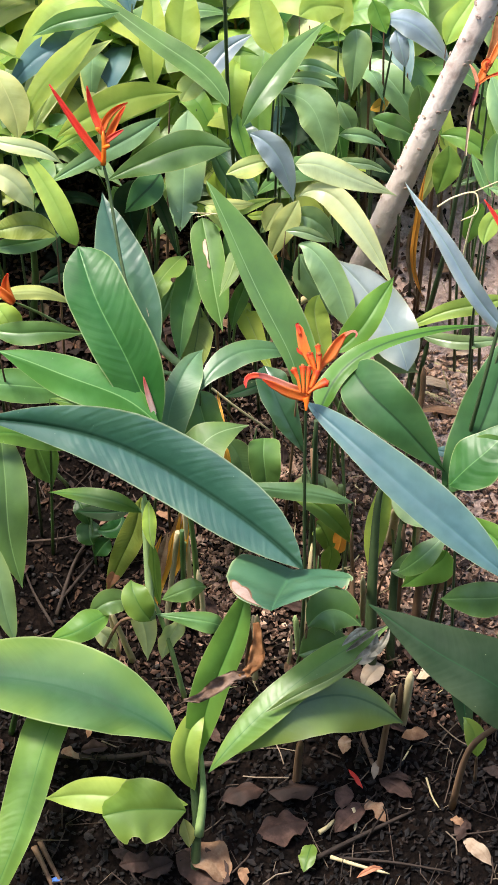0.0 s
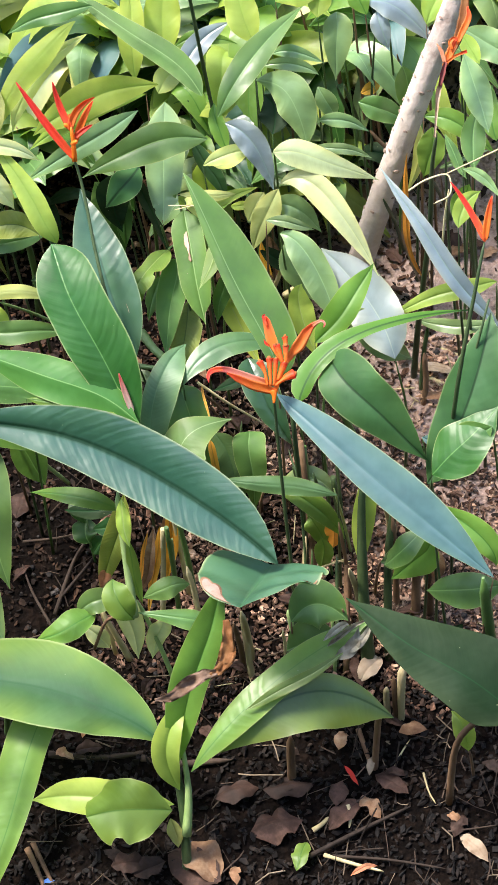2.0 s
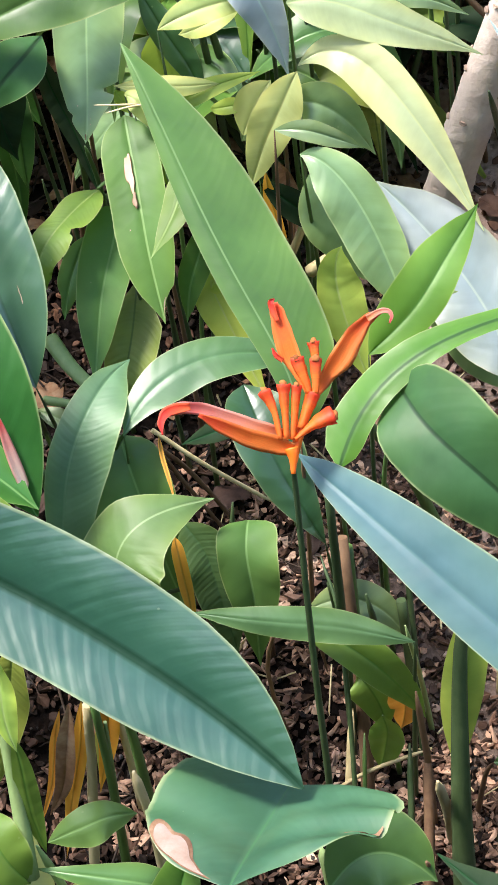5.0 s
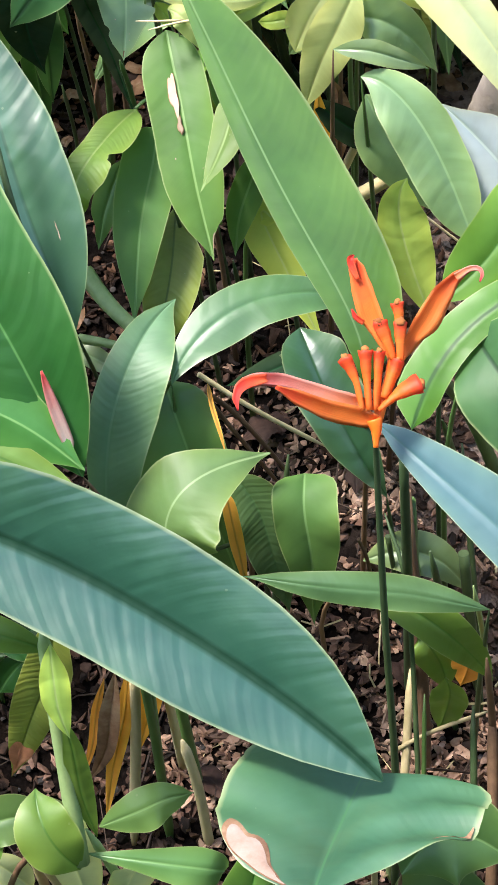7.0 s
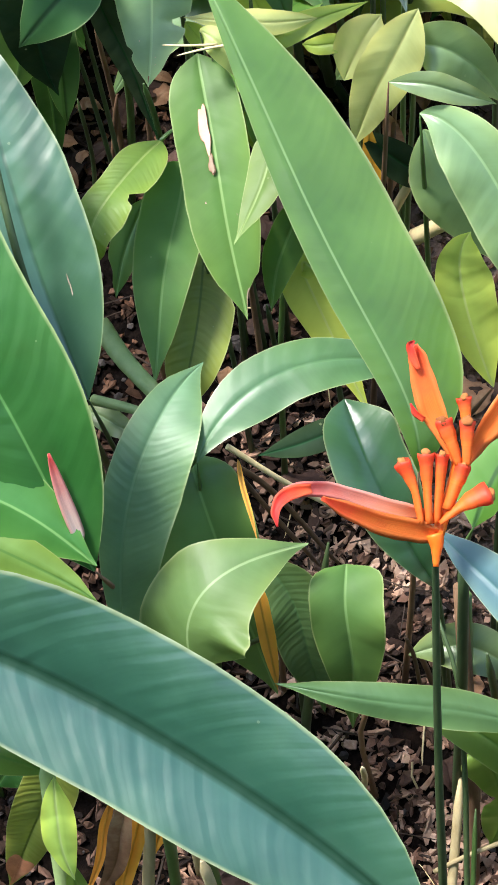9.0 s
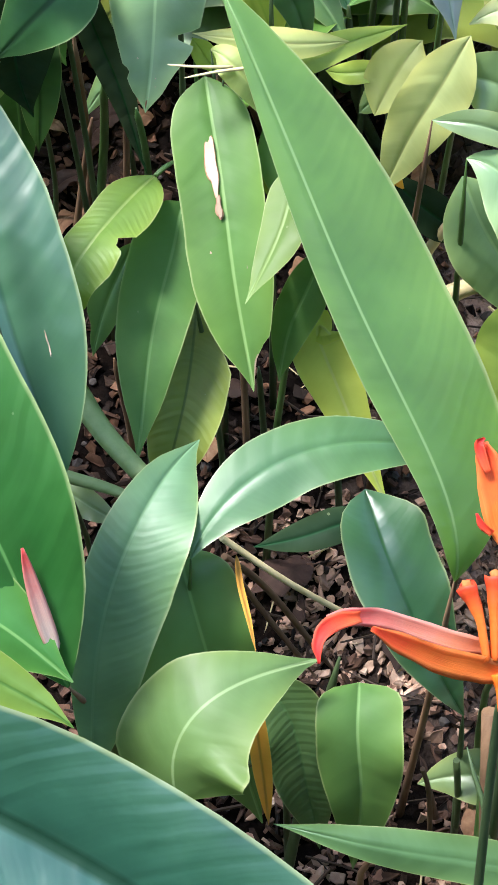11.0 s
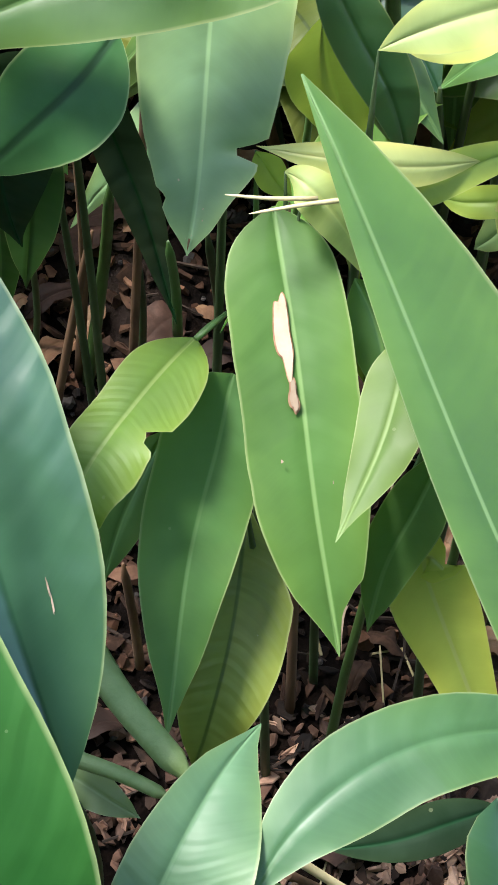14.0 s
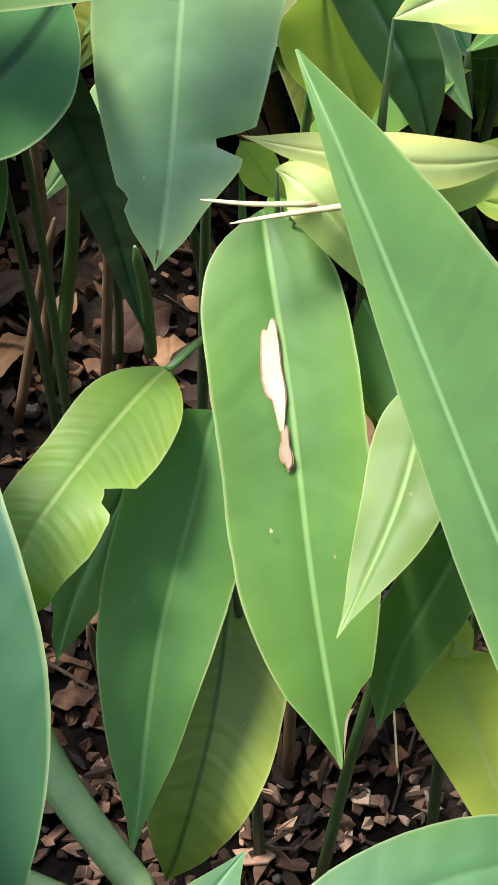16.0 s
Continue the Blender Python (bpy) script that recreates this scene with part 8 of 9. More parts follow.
stalk('canes', [(-0.0263, 0.1727, 0.0328), (-0.0259, 0.1744, 0.0831), (-0.0279, 0.1751, 0.1333)], 0.0017, 0.0014, stem_pale)
stalk('canes', [(-0.0705, 0.1736, 0.0330), (-0.0674, 0.1671, 0.0817), (-0.0668, 0.1599, 0.1304)], 0.0027, 0.0022, stem_pale)
stalk('canes', [(-0.0539, 0.2583, 0.1091), (-0.0242, 0.2660, 0.1255), (0.0219, 0.2793, 0.1331)], 0.0017, 0.0017, stem_pale, name='twig')
leaf('canes', (0.0008, 0.2864, 0.2144), (0.0063, 0.2956, 0.1762), (0.0001, 0.3087, 0.1186), 0.0264, (-0.11, -0.97, -0.22), amber, fold=30)
leaf('canes', (0.0835, 0.3269, 0.2021), (0.1117, 0.3179, 0.2004), (0.1222, 0.3226, 0.1613), 0.0280, (0.39, -0.80, 0.45), lime)
leaf('canes', (-0.0306, 0.3089, 0.1987), (-0.0183, 0.2978, 0.1866), (-0.0089, 0.2954, 0.1361), 0.0329, (0.21, -0.94, 0.28), lush)

leaf('faded', (0.2082, 0.7060, 0.6932), (0.2249, 0.6642, 0.6566), (0.2386, 0.6248, 0.6223), 0.0397, (0.10, -0.80, 0.60), dull, fold=8)
stalk('faded', [(0.2182, 0.7360, 0.1500), (0.2082, 0.7360, 0.4216), (0.2082, 0.7060, 0.6932)], 0.0026, 0.0014, stem_dark, name="petiole", sides=6, steps=3)
leaf('faded', (0.1794, 0.6140, 0.6336), (0.1936, 0.5887, 0.6110), (0.2072, 0.5681, 0.5923), 0.0152, (0.10, -0.80, 0.60), mid, fold=8)
stalk('faded', [(0.1894, 0.6440, 0.1500), (0.1794, 0.6440, 0.3918), (0.1794, 0.6140, 0.6336)], 0.0026, 0.0014, stem_dark, name="petiole", sides=6, steps=3)
leaf('faded', (0.2023, 0.5712, 0.6085), (0.2292, 0.5635, 0.5988), (0.2510, 0.5427, 0.5789), 0.0152, (0.05, -0.70, 0.70), dull, fold=8)
stalk('faded', [(0.2123, 0.6012, 0.1500), (0.2023, 0.6012, 0.3792), (0.2023, 0.5712, 0.6085)], 0.0026, 0.0014, stem_dark, name="petiole", sides=6, steps=3)
leaf('faded', (0.1941, 0.5031, 0.5661), (0.2024, 0.5261, 0.5842), (0.2256, 0.5427, 0.5951), 0.0272, (0.05, -0.80, 0.60), lime, fold=8)
stalk('faded', [(0.2041, 0.5331, 0.1500), (0.1941, 0.5331, 0.3581), (0.1941, 0.5031, 0.5661)], 0.0026, 0.0014, stem_dark, name="petiole", sides=6, steps=3)
leaf('faded', (0.2093, 0.7782, 0.6747), (0.2473, 0.7617, 0.6563), (0.2836, 0.7391, 0.6332), 0.0466, (0.05, -0.70, 0.70), dull, fold=8)
stalk('faded', [(0.2193, 0.8082, 0.1500), (0.2093, 0.8082, 0.4123), (0.2093, 0.7782, 0.6747)], 0.0026, 0.0014, stem_dark, name="petiole", sides=6, steps=3)
leaf('faded', (0.2045, 0.7513, 0.6921), (0.2177, 0.7340, 0.6761), (0.2294, 0.7190, 0.6623), 0.0246, (0.05, -0.75, 0.66), lime, fold=8)
stalk('faded', [(0.2145, 0.7813, 0.1500), (0.2045, 0.7813, 0.4210), (0.2045, 0.7513, 0.6921)], 0.0026, 0.0014, stem_dark, name="petiole", sides=6, steps=3)
leaf('faded', (0.2177, 0.6154, 0.5650), (0.2175, 0.6512, 0.5946), (0.2278, 0.6813, 0.6183), 0.0355, (0.05, -0.85, 0.50), mid, fold=8)
stalk('faded', [(0.2277, 0.6454, 0.1500), (0.2177, 0.6454, 0.3575), (0.2177, 0.6154, 0.5650)], 0.0026, 0.0014, stem_dark, name="petiole", sides=6, steps=3)
leaf('faded', (0.2501, 0.6759, 0.5589), (0.2419, 0.7057, 0.5846), (0.2461, 0.7360, 0.6092), 0.0313, (0.0, -0.85, 0.50), lush, fold=8)
stalk('faded', [(0.2601, 0.7059, 0.1500), (0.2501, 0.7059, 0.3545), (0.2501, 0.6759, 0.5589)], 0.0026, 0.0014, stem_dark, name="petiole", sides=6, steps=3)
stalk('faded', [(0.2511, 0.5794, 0.6354), (0.2176, 0.5660, 0.6283), (0.1751, 0.5493, 0.6197)], 0.0012, 0.0009, stem_pale, name='twig')
stalk('faded', [(0.1295, 0.5319, 0.6108), (0.1509, 0.5431, 0.6176), (0.1796, 0.5506, 0.6202), (0.1860, 0.5398, 0.6105), (0.1818, 0.5280, 0.6013), (0.1620, 0.5197, 0.5969)], 0.0014, 0.0011, stem_pale, name='twig')
stalk('faded', [(0.1718, 0.5363, 0.5051), (0.1763, 0.5378, 0.5579), (0.1828, 0.5392, 0.6039)], 0.0016, 0.0012, stem_pale, name='twig')

TRUNK = [(0.0212, 0.7948, 0.1310), (0.0560, 0.7710, 0.2765), (0.0940, 0.7727, 0.4068), (0.1453, 0.7940, 0.5509), (0.2153, 0.8374, 0.7291), (0.2747, 0.8605, 0.9235), (0.3259, 0.8115, 1.1742)]
TRUNK_R = 0.0185


# ---- the leaning trunk ----
def trunk():
    pts = TRUNK
    line = smooth_line(pts, 26)
    rnd = random.Random(5)
    knobs = [(rnd.uniform(0, len(line)), rnd.uniform(0, 6.28), rnd.uniform(0.4, 1.0)) for _ in range(420)]
    n, verts, faces, side = 36, [], [], None
    m = len(line)
    step = (line[-1] - line[0]).length / m
    for i, p in enumerate(line):
        t = (line[min(i + 1, m - 1)] - line[max(i - 1, 0)]).normalized()
        side = t.orthogonal().normalized() if side is None else (side - t * side.dot(t)).normalized()
        up = t.cross(side)
        r0 = TRUNK_R * (1.12 - 0.35 * i / m) + 0.004 * math.exp(-i / 6)
        for k in range(n):
            a = 2 * math.pi * k / n
            r = r0 * (1 + 0.05 * noise.noise((math.cos(a) * 2, math.sin(a) * 2, i * 0.06)))
            for ki, ka, kh in knobs:
                di = (i - ki) * step
                if abs(di) < 0.012:
                    da = ((a - ka + math.pi) % (2 * math.pi) - math.pi) * r0
                    r += 0.0013 * kh * math.exp(-(di * di + da * da) / 0.000016)
            verts.append(p + (side * math.cos(a) + up * math.sin(a)) * r)
    for i in range(m - 1):
        for k in range(n):
            faces.append((i * n + k, i * n + (k + 1) % n, (i + 1) * n + (k + 1) % n, (i + 1) * n + k))
    faces += [tuple(range(n - 1, -1, -1)), tuple(range((m - 1) * n, m * n))]
    mesh = bpy.data.meshes.new("trunk")
    mesh.from_pydata(verts, [], faces)
    return mesh


tree = new("tree")
tree.location = TRUNK[0]
bpy.context.view_layer.update()
tagged(tree, "slender leaning tree trunk with pale knobbly bark", "tree")
trunk_part = link("trunk", trunk(), bark, tree)
# old leaf scars: low dark-rimmed knobs set round the bark
scar_bark = grained("scar_bark", [(0.34, (0.20, 0.13, 0.10)), (0.5, (0.36, 0.26, 0.20)), (0.65, (0.50, 0.40, 0.33))], scale=60, rough=0.9, bump=0.8, depth=0.004)
scar_mesh = None
rnd = random.Random(15)
axis = smooth_line(TRUNK, 30)
for i in range(90):
    j = rnd.randrange(2, len(axis) - 40)
    t = (axis[j + 1] - axis[j - 1]).normalized()
    a = t.orthogonal().normalized()
    g = rnd.uniform(0, 2 * math.pi)
    out = a * math.cos(g) + t.cross(a) * math.sin(g)
    r = TRUNK_R * (1.12 - 0.35 * j / len(axis)) * 1.02
    if scar_mesh is None:
        ring = [(0.0038, 0.0), (0.0030, 0.0016), (0.0016, 0.0012)]
        vs = [(q * math.cos(k * math.pi / 4), 0.6 * q * math.sin(k * math.pi / 4), z) for q, z in ring for k in range(8)] + [(0, 0, 0.0006)]
        fs = [(b * 8 + k, b * 8 + (k + 1) % 8, b * 8 + 8 + (k + 1) % 8, b * 8 + 8 + k) for b in range(2) for k in range(8)] + [(16 + k, 16 + (k + 1) % 8, 24) for k in range(8)]
        scar_mesh = bpy.data.meshes.new("leaf_scar")
        scar_mesh.from_pydata(vs, [], fs)
        scar_mesh.materials.append(scar_bark)
        for q in scar_mesh.polygons:
            q.use_smooth = True
    ob = new("leaf_scar", scar_mesh)
    side = t.cross(out)
    s = rnd.uniform(0.7, 1.3)
    m = Matrix((side * s, t * s, out * s)).transposed().to_4x4()
    m.translation = axis[j] + out * r
    ob.parent = trunk_part
    ob.matrix_world = m


# ---- the thicket behind and beside ----
def wild(x, y, seed, tall, mats, size=1.0, shoots=(2, 3)):
    """One heliconia of the thicket: a few upright shoots with arching blades."""
    rnd = random.Random(seed)
    key = "wild%d" % seed
    plant(key, x, y, THICKET[seed % len(THICKET)], group="thicket heliconias")
    g = Vector((x, y, rise(x, y)))
    for s in range(rnd.choice(shoots)):
        lean = Vector((rnd.uniform(-0.10, 0.10), rnd.uniform(-0.12, 0.04), 0))
        foot = g + Vector((rnd.uniform(-0.04, 0.04), rnd.uniform(-0.04, 0.04), -0.01))
        h = tall * rnd.uniform(0.75, 1.0)
        top = foot + lean + Vector((0, 0, h * 0.82))
        stalk(key, [foot, (foot + top) / 2 + lean * 0.2, top], 0.0045, 0.003, rnd.choice((stem_dark, stem_green, stem_brown)), sides=6, steps=3)
        for k in range(rnd.choice((4, 5, 6))):
            a = rnd.uniform(0, 2 * math.pi)
            out = Vector((math.cos(a), math.sin(a) * 0.8, 0))
            b = foot + (top - foot) * rnd.uniform(0.55, 1.0)
            ln = rnd.uniform(0.11, 0.20) * size
            up = rnd.uniform(0.15, 1.0)
            m = b + out * ln * 0.5 + Vector((0, 0, ln * up * 0.45))
            c = b + out * ln * rnd.uniform(0.85, 1.1) + Vector((0, 0, ln * (up * 0.9 - rnd.uniform(0.3, 1.0))))
            face = Vector((0, 0, 1)) - out * 0.4 + Vector((rnd.uniform(-0.4, 0.4), rnd.uniform(-0.6, 0.2), 0))
            leaf(key, b, m, c, ln * rnd.uniform(0.24, 0.34), face, rnd.choice(mats), fold=rnd.uniform(-16, 18), steps=12)


THICKET = ("thicket heliconia with arching dusty green leaves", "thicket heliconia with sunlit yellow-green leaves", "thicket heliconia with dark upright stalks")
rnd = random.Random(11)
# back rows take lighter, yellower blades that also stand for sunlight on them
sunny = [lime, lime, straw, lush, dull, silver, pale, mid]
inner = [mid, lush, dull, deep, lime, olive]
seed = 0
for row, (yy, tall) in enumerate(((0.9, 0.33), (1.0, 0.40), (1.1, 0.44), (1.22, 0.47), (1.36, 0.5), (1.55, 0.52), (1.8, 0.54), (2.1, 0.54))):
    reach = 0.55 + 0.12 * row
    count = 10 + row
    for k in range(count):
        xx = -reach + 2 * reach * (k + rnd.uniform(0.1, 0.9)) / count
        jy = rnd.uniform(-0.05, 0.05)
        seed += 1
        if (0.0 < xx < 0.5 and yy < 0.95) or (0.08 < xx < 0.42 and yy < 1.12) or (-0.44 < xx < -0.18 and yy < 1.05):
            continue
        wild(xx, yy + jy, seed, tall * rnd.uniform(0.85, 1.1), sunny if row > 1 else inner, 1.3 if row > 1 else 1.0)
# low growth under the canopy
for k in range(8):
    xx, yy = rnd.choice((rnd.uniform(-0.62, -0.48), rnd.uniform(-0.14, 0.02))), rnd.uniform(0.80, 0.98)
    seed += 1
    wild(xx, yy, seed, 0.20 + 0.06 * rnd.random(), [mid, shade, mid, olive, lush, shade], 0.75)
# dark leaves fill the gaps between the stalks
for k in range(34):
    xx, yy = rnd.uniform(-0.75, 0.6), rnd.uniform(1.02, 1.5)
    if 0.05 < xx < 0.45 and yy < 1.15:
        continue
    seed += 1
    wild(xx, yy, seed, 0.26 + 0.1 * rnd.random(), [mid, forest, dull, forest, tall_green], 1.1)
# the bed goes on at both sides, unseen; plants added to shade the soil
for k in range(26):
    side = 1 if k % 2 else -1
    xx, yy = side * rnd.uniform(0.74, 1.08), -0.55 + 1.5 * (k + rnd.random()) / 26
    seed += 1
    wild(xx, yy, seed, 0.55, inner, 1.35)


# ---- litter on the soil ----
def bare(x, y):
    """The trodden patch beside the trunk, where little litter lies."""
    return ((x - 0.28) / 0.26) ** 2 + ((y - 0.78) / 0.32) ** 2 < 1


def scatter(n, seed, area, shape, swept=False):
    rnd = random.Random(seed)
    verts, faces = [], []
    for _ in range(n):
        x, y = rnd.uniform(*area[0]), rnd.uniform(*area[1])
        if swept and bare(x, y) and rnd.random() < 0.9:
            continue
        z = rise(x, y) + lumps(x, y)
        v, f = shape(rnd)
        turn = Euler((rnd.gauss(0, 0.55), rnd.gauss(0, 0.55), rnd.uniform(0, 6.28))).to_matrix()
        o = len(verts)
        verts += [turn @ Vector(p) + Vector((x, y, z + 0.003)) for p in v]
        faces += [tuple(i + o for i in q) for q in f]
    mesh = bpy.data.meshes.new("litter")
    mesh.from_pydata(verts, [], faces)
    return mesh


def chip_shape(rnd):
    l, w, t = 0.0025 + 0.0085 * rnd.random() ** 2.5, rnd.uniform(0.0015, 0.0052), rnd.uniform(0.0004, 0.0012)
    c = rnd.uniform(-0.3, 0.5) * l
    top = [(-l, -w * 0.4, 0), (-l * 0.3, -w, c * 0.5), (l * 0.6, -w * 0.8, c * 0.2), (l, w * 0.1, c), (l * 0.2, w, c * 0.6), (-l * 0.7, w * 0.7, c * 0.1)]
    top = [(x * rnd.uniform(0.6, 1.2), y * rnd.uniform(0.5, 1.3), z + rnd.gauss(0, 0.0009)) for x, y, z in top]
    v = [(x, y, z + t) for x, y, z in top] + [(x, y, z - t) for x, y, z in top]
    return v, [(0, 1, 2, 3), (0, 3, 4, 5), (9, 8, 7, 6), (11, 10, 9, 6)] + [(i, i + 6, (i + 1) % 6 + 6, (i + 1) % 6) for i in range(6)]


def pebble_shape(rnd):
    r = 0.0014 + 0.004 * rnd.random() ** 2
    v = [(r * math.cos(a) * rnd.uniform(0.7, 1.1), r * math.sin(a) * rnd.uniform(0.7, 1.1), h * r) for h in (-0.5, 0.25) for a in (0, 1.05, 2.1, 3.14, 4.2, 5.2)]
    v.append((0, 0, r * 0.7))
    return v, [(i, (i + 1) % 6, (i + 1) % 6 + 6, i + 6) for i in range(6)] + [(6 + i, 6 + (i + 1) % 6, 12) for i in range(6)]


def twig_shape(rnd):
    l, r, b = 0.008 + 0.045 * rnd.random() ** 2, rnd.uniform(0.0004, 0.0012), rnd.gauss(0, 0.006)
    v = [(x * l, b * (1 - x * x) + r * math.cos(a), r * math.sin(a) + 0.002) for x in (-1, 0, 1) for a in (0, 1.57, 3.14, 4.71)]
    return v, [(j * 4 + i, j * 4 + (i + 1) % 4, j * 4 + 4 + (i + 1) % 4, j * 4 + 4 + i) for j in range(2) for i in range(4)]


crumb = grained("leaf_crumb", [(0.3, (0.03, 0.014, 0.008)), (0.5, (0.10, 0.052, 0.034)), (0.72, (0.24, 0.15, 0.11))], scale=90, rough=0.85, vary=0.7)
BED = ((-0.65, 0.65), (-0.45, 1.3))
for nm, mesh, mat, text in (
    ("litter_chips", scatter(11500, 1, ((-0.65, 0.65), (0.10, 1.3)), chip_shape, swept=True), chip, "brown crumbled leaf litter on the soil"),
    ("damp_litter", scatter(9000, 17, ((-0.65, 0.65), (-0.45, 0.14)), chip_shape), shaded_chip, "blackish leaf crumbs on the soil, shade put into their colour"),
    ("pebbles", scatter(2600, 2, ((-0.65, 0.65), (0.10, 1.3)), pebble_shape, swept=True), stone, "small grey pebbles in the soil"),
    ("pale_litter", scatter(2600, 5, ((-0.2, 0.55), (0.14, 0.62)), chip_shape), pale_chip, "pale pinkish crumbled leaf litter on the soil"),
    ("brown_litter", scatter(3200, 7, ((-0.6, 0.15), (0.62, 1.25)), chip_shape), brown_leaf_bits, "brown dry leaf bits on the soil"),
    ("leaf_crumbs", scatter(5400, 13, ((-0.35, 0.5), (0.08, 0.62)), chip_shape, swept=True), crumb, "warm brown leaf crumbs on the soil"),
    ("twigs", scatter(1500, 3, BED, twig_shape, swept=True), twig_brown, "thin dry twigs lying on the soil"),
    ("pale_fibres", scatter(170, 19, ((-0.5, 0.5), (-0.4, 0.22)), twig_shape), fibre, "thin pale dry fibres on the soil"),
    ("straw_bits", scatter(200, 9, ((-0.2, 0.6), (0.12, 0.85)), twig_shape), stem_pale, "thin straw-coloured stalk bits on the soil"),
):
    ob = link(nm, mesh, mat)
    for p in ob.data.polygons:
        p.use_smooth = False
    tagged(ob, text, nm.replace("_", " "), kind="stuff")


# paler drifts, their pale colour partly standing for sunlit spots on the litter
for k, (cx, cy, w) in enumerate(((-0.165, 0.335, 0.055), (-0.09, 0.53, 0.06), (0.10, 0.285, 0.07), (0.0, 0.285, 0.06), (-0.19, 0.275, 0.045), (0.22, 0.62, 0.09), (0.20, 0.36, 0.07))):
    ob = link("litter_drift", scatter(int(52000 * w * w) + 60, 60 + k, ((cx - w, cx + w), (cy - w * 0.8, cy + w * 0.8)), chip_shape), pale_chip)
    for p in ob.data.polygons:
        p.use_smooth = False
    tagged(ob, "drift of pale pinkish leaf crumbs on the soil", "leaf litter", kind="stuff")


def fallen(x, y, long, turn, mat, label, name="dead_leaf", category="dead leaf", wide=0.45, seed=0, ragged=0.12):
    """A curled dead leaf that lies on the soil."""
    rnd = random.Random(seed)
    z = rise(x, y) + lumps(x, y) + 0.006
    d = Vector((math.cos(turn), math.sin(turn), rnd.uniform(-0.1, 0.15))) * long / 2
    p = Vector((x, y, z))
    m = blade(p - d, p + Vector((0, 0, rnd.uniform(0.003, 0.012))), p + d, long * wide, (rnd.gauss(0, 0.2), rnd.gauss(0, 0.2), 1), fold=rnd.uniform(-35, 35), wave=0.25, point=0.5, seed=seed, steps=12, torn=((rnd.uniform(0.2, 0.9), rnd.choice((-1, 1)), 0.1, ragged * rnd.uniform(0.6, 1.6)), (rnd.uniform(0.2, 0.9), rnd.choice((-1, 1)), 0.05, ragged)))
    return tagged(link(name, m, mat), label, category, group="dead leaves on the soil")


rnd = random.Random(21)
for i in range(150):
    x, y = rnd.uniform(-0.5, 0.5), rnd.uniform(-0.35, 1.0)
    fallen(x, y, rnd.uniform(0.02, 0.05), rnd.uniform(0, 6.28), rnd.choice((dead_leaf, dead_leaf, dead_leaf, husk)), "curled brown dead leaf on the soil", seed=i, ragged=0.3, wide=rnd.uniform(0.35, 0.7))
for i in range(130):
    x, y = rnd.uniform(-0.5, 0.0), rnd.uniform(0.62, 1.05)
    fallen(x, y, rnd.uniform(0.016, 0.036), rnd.uniform(0, 6.28), rnd.choice((dead_leaf, husk, husk, chip)), "small curled brown dead leaf on the soil", seed=300 + i, wide=rnd.uniform(0.4, 0.8))
fallen(-0.045, -0.113, 0.047, 1.30, lush, 'fresh green leaf scrap on the soil', wide=0.55, seed=3)
fallen(0.024, -0.002, 0.037, -1.00, scarlet, 'fallen red bract on the soil', wide=0.20, seed=4, name='fallen_bract', category='bract')
fallen(0.041, -0.135, 0.039, 0.35, rust, 'fallen orange bract on the soil', wide=0.22, seed=5, name='fallen_bract', category='bract')
fallen(-0.080, -0.072, 0.075, 0.20, dead_leaf, 'flat brown dead leaf on the soil', wide=0.75, seed=6)
fallen(-0.191, -0.133, 0.086, -0.50, dead_leaf, 'broad pinkish-brown dead leaf on the soil', wide=0.70, seed=7)
fallen(-0.136, -0.023, 0.064, 0.30, dead_leaf, 'grey-brown dead leaf on the soil', wide=0.60, seed=8)
fallen(-0.064, -0.015, 0.072, 0.10, dead_leaf, 'grey-brown dead leaf on the soil', wide=0.60, seed=9)
fallen(0.015, -0.056, 0.063, 0.80, dead_leaf, 'grey-brown dead leaf on the soil', wide=0.50, seed=10)
fallen(0.080, -0.015, 0.056, -0.60, dead_leaf, 'brown dead leaf on the soil', wide=0.50, seed=11)
fallen(0.052, 0.010, 0.032, 1.40, bleached, 'pale dry leaf scrap on the soil', wide=0.40, seed=12)
fallen(0.110, 0.061, 0.040, 0.10, husk, 'curled tan dead leaf on the soil', wide=0.50, seed=13)
fallen(0.191, -0.105, 0.055, -0.80, bleached, 'pale translucent dry leaf on the soil', wide=0.40, seed=14)
fallen(-0.253, -0.133, 0.047, 0.40, dead_leaf, 'grey dead leaf on the soil', wide=0.70, seed=15)
fallen(0.134, 0.156, 0.041, 0.40, bleached, 'pale dry leaf scrap on the soil', wide=0.50, seed=16)
fallen(0.052, 0.151, 0.049, 0.90, bleached, 'pale dry leaf scrap on the soil', wide=0.60, seed=17)
fallen(0.196, 0.847, 0.054, 0.50, husk, 'tan dead leaf on the dry earth', wide=0.40, seed=18)
fallen(0.207, 0.682, 0.053, 0.10, bleached, 'pale dry leaf on the dry earth', wide=0.30, seed=19)
fallen(0.152, 0.631, 0.079, -0.40, bleached, 'pale dry leaf strip on the dry earth', wide=0.20, seed=20)
fallen(0.168, 0.582, 0.096, -0.10, husk, 'tan dry leaf strip on the dry earth', wide=0.15, seed=21)
fallen(0.209, 0.722, 0.035, 0.80, dead_leaf, 'brown dead leaf on the dry earth', wide=0.50, seed=22)
tagged(link('fallen_stick', tube([(-0.4049, 0.0362, 0.0129), (-0.3204, 0.0303, 0.0118), (-0.2163, 0.0447, 0.0145)], (0.0056, 0.0034), sides=7), twig_brown), 'dark fallen stick on the soil', 'stick', 'sticks on the soil')
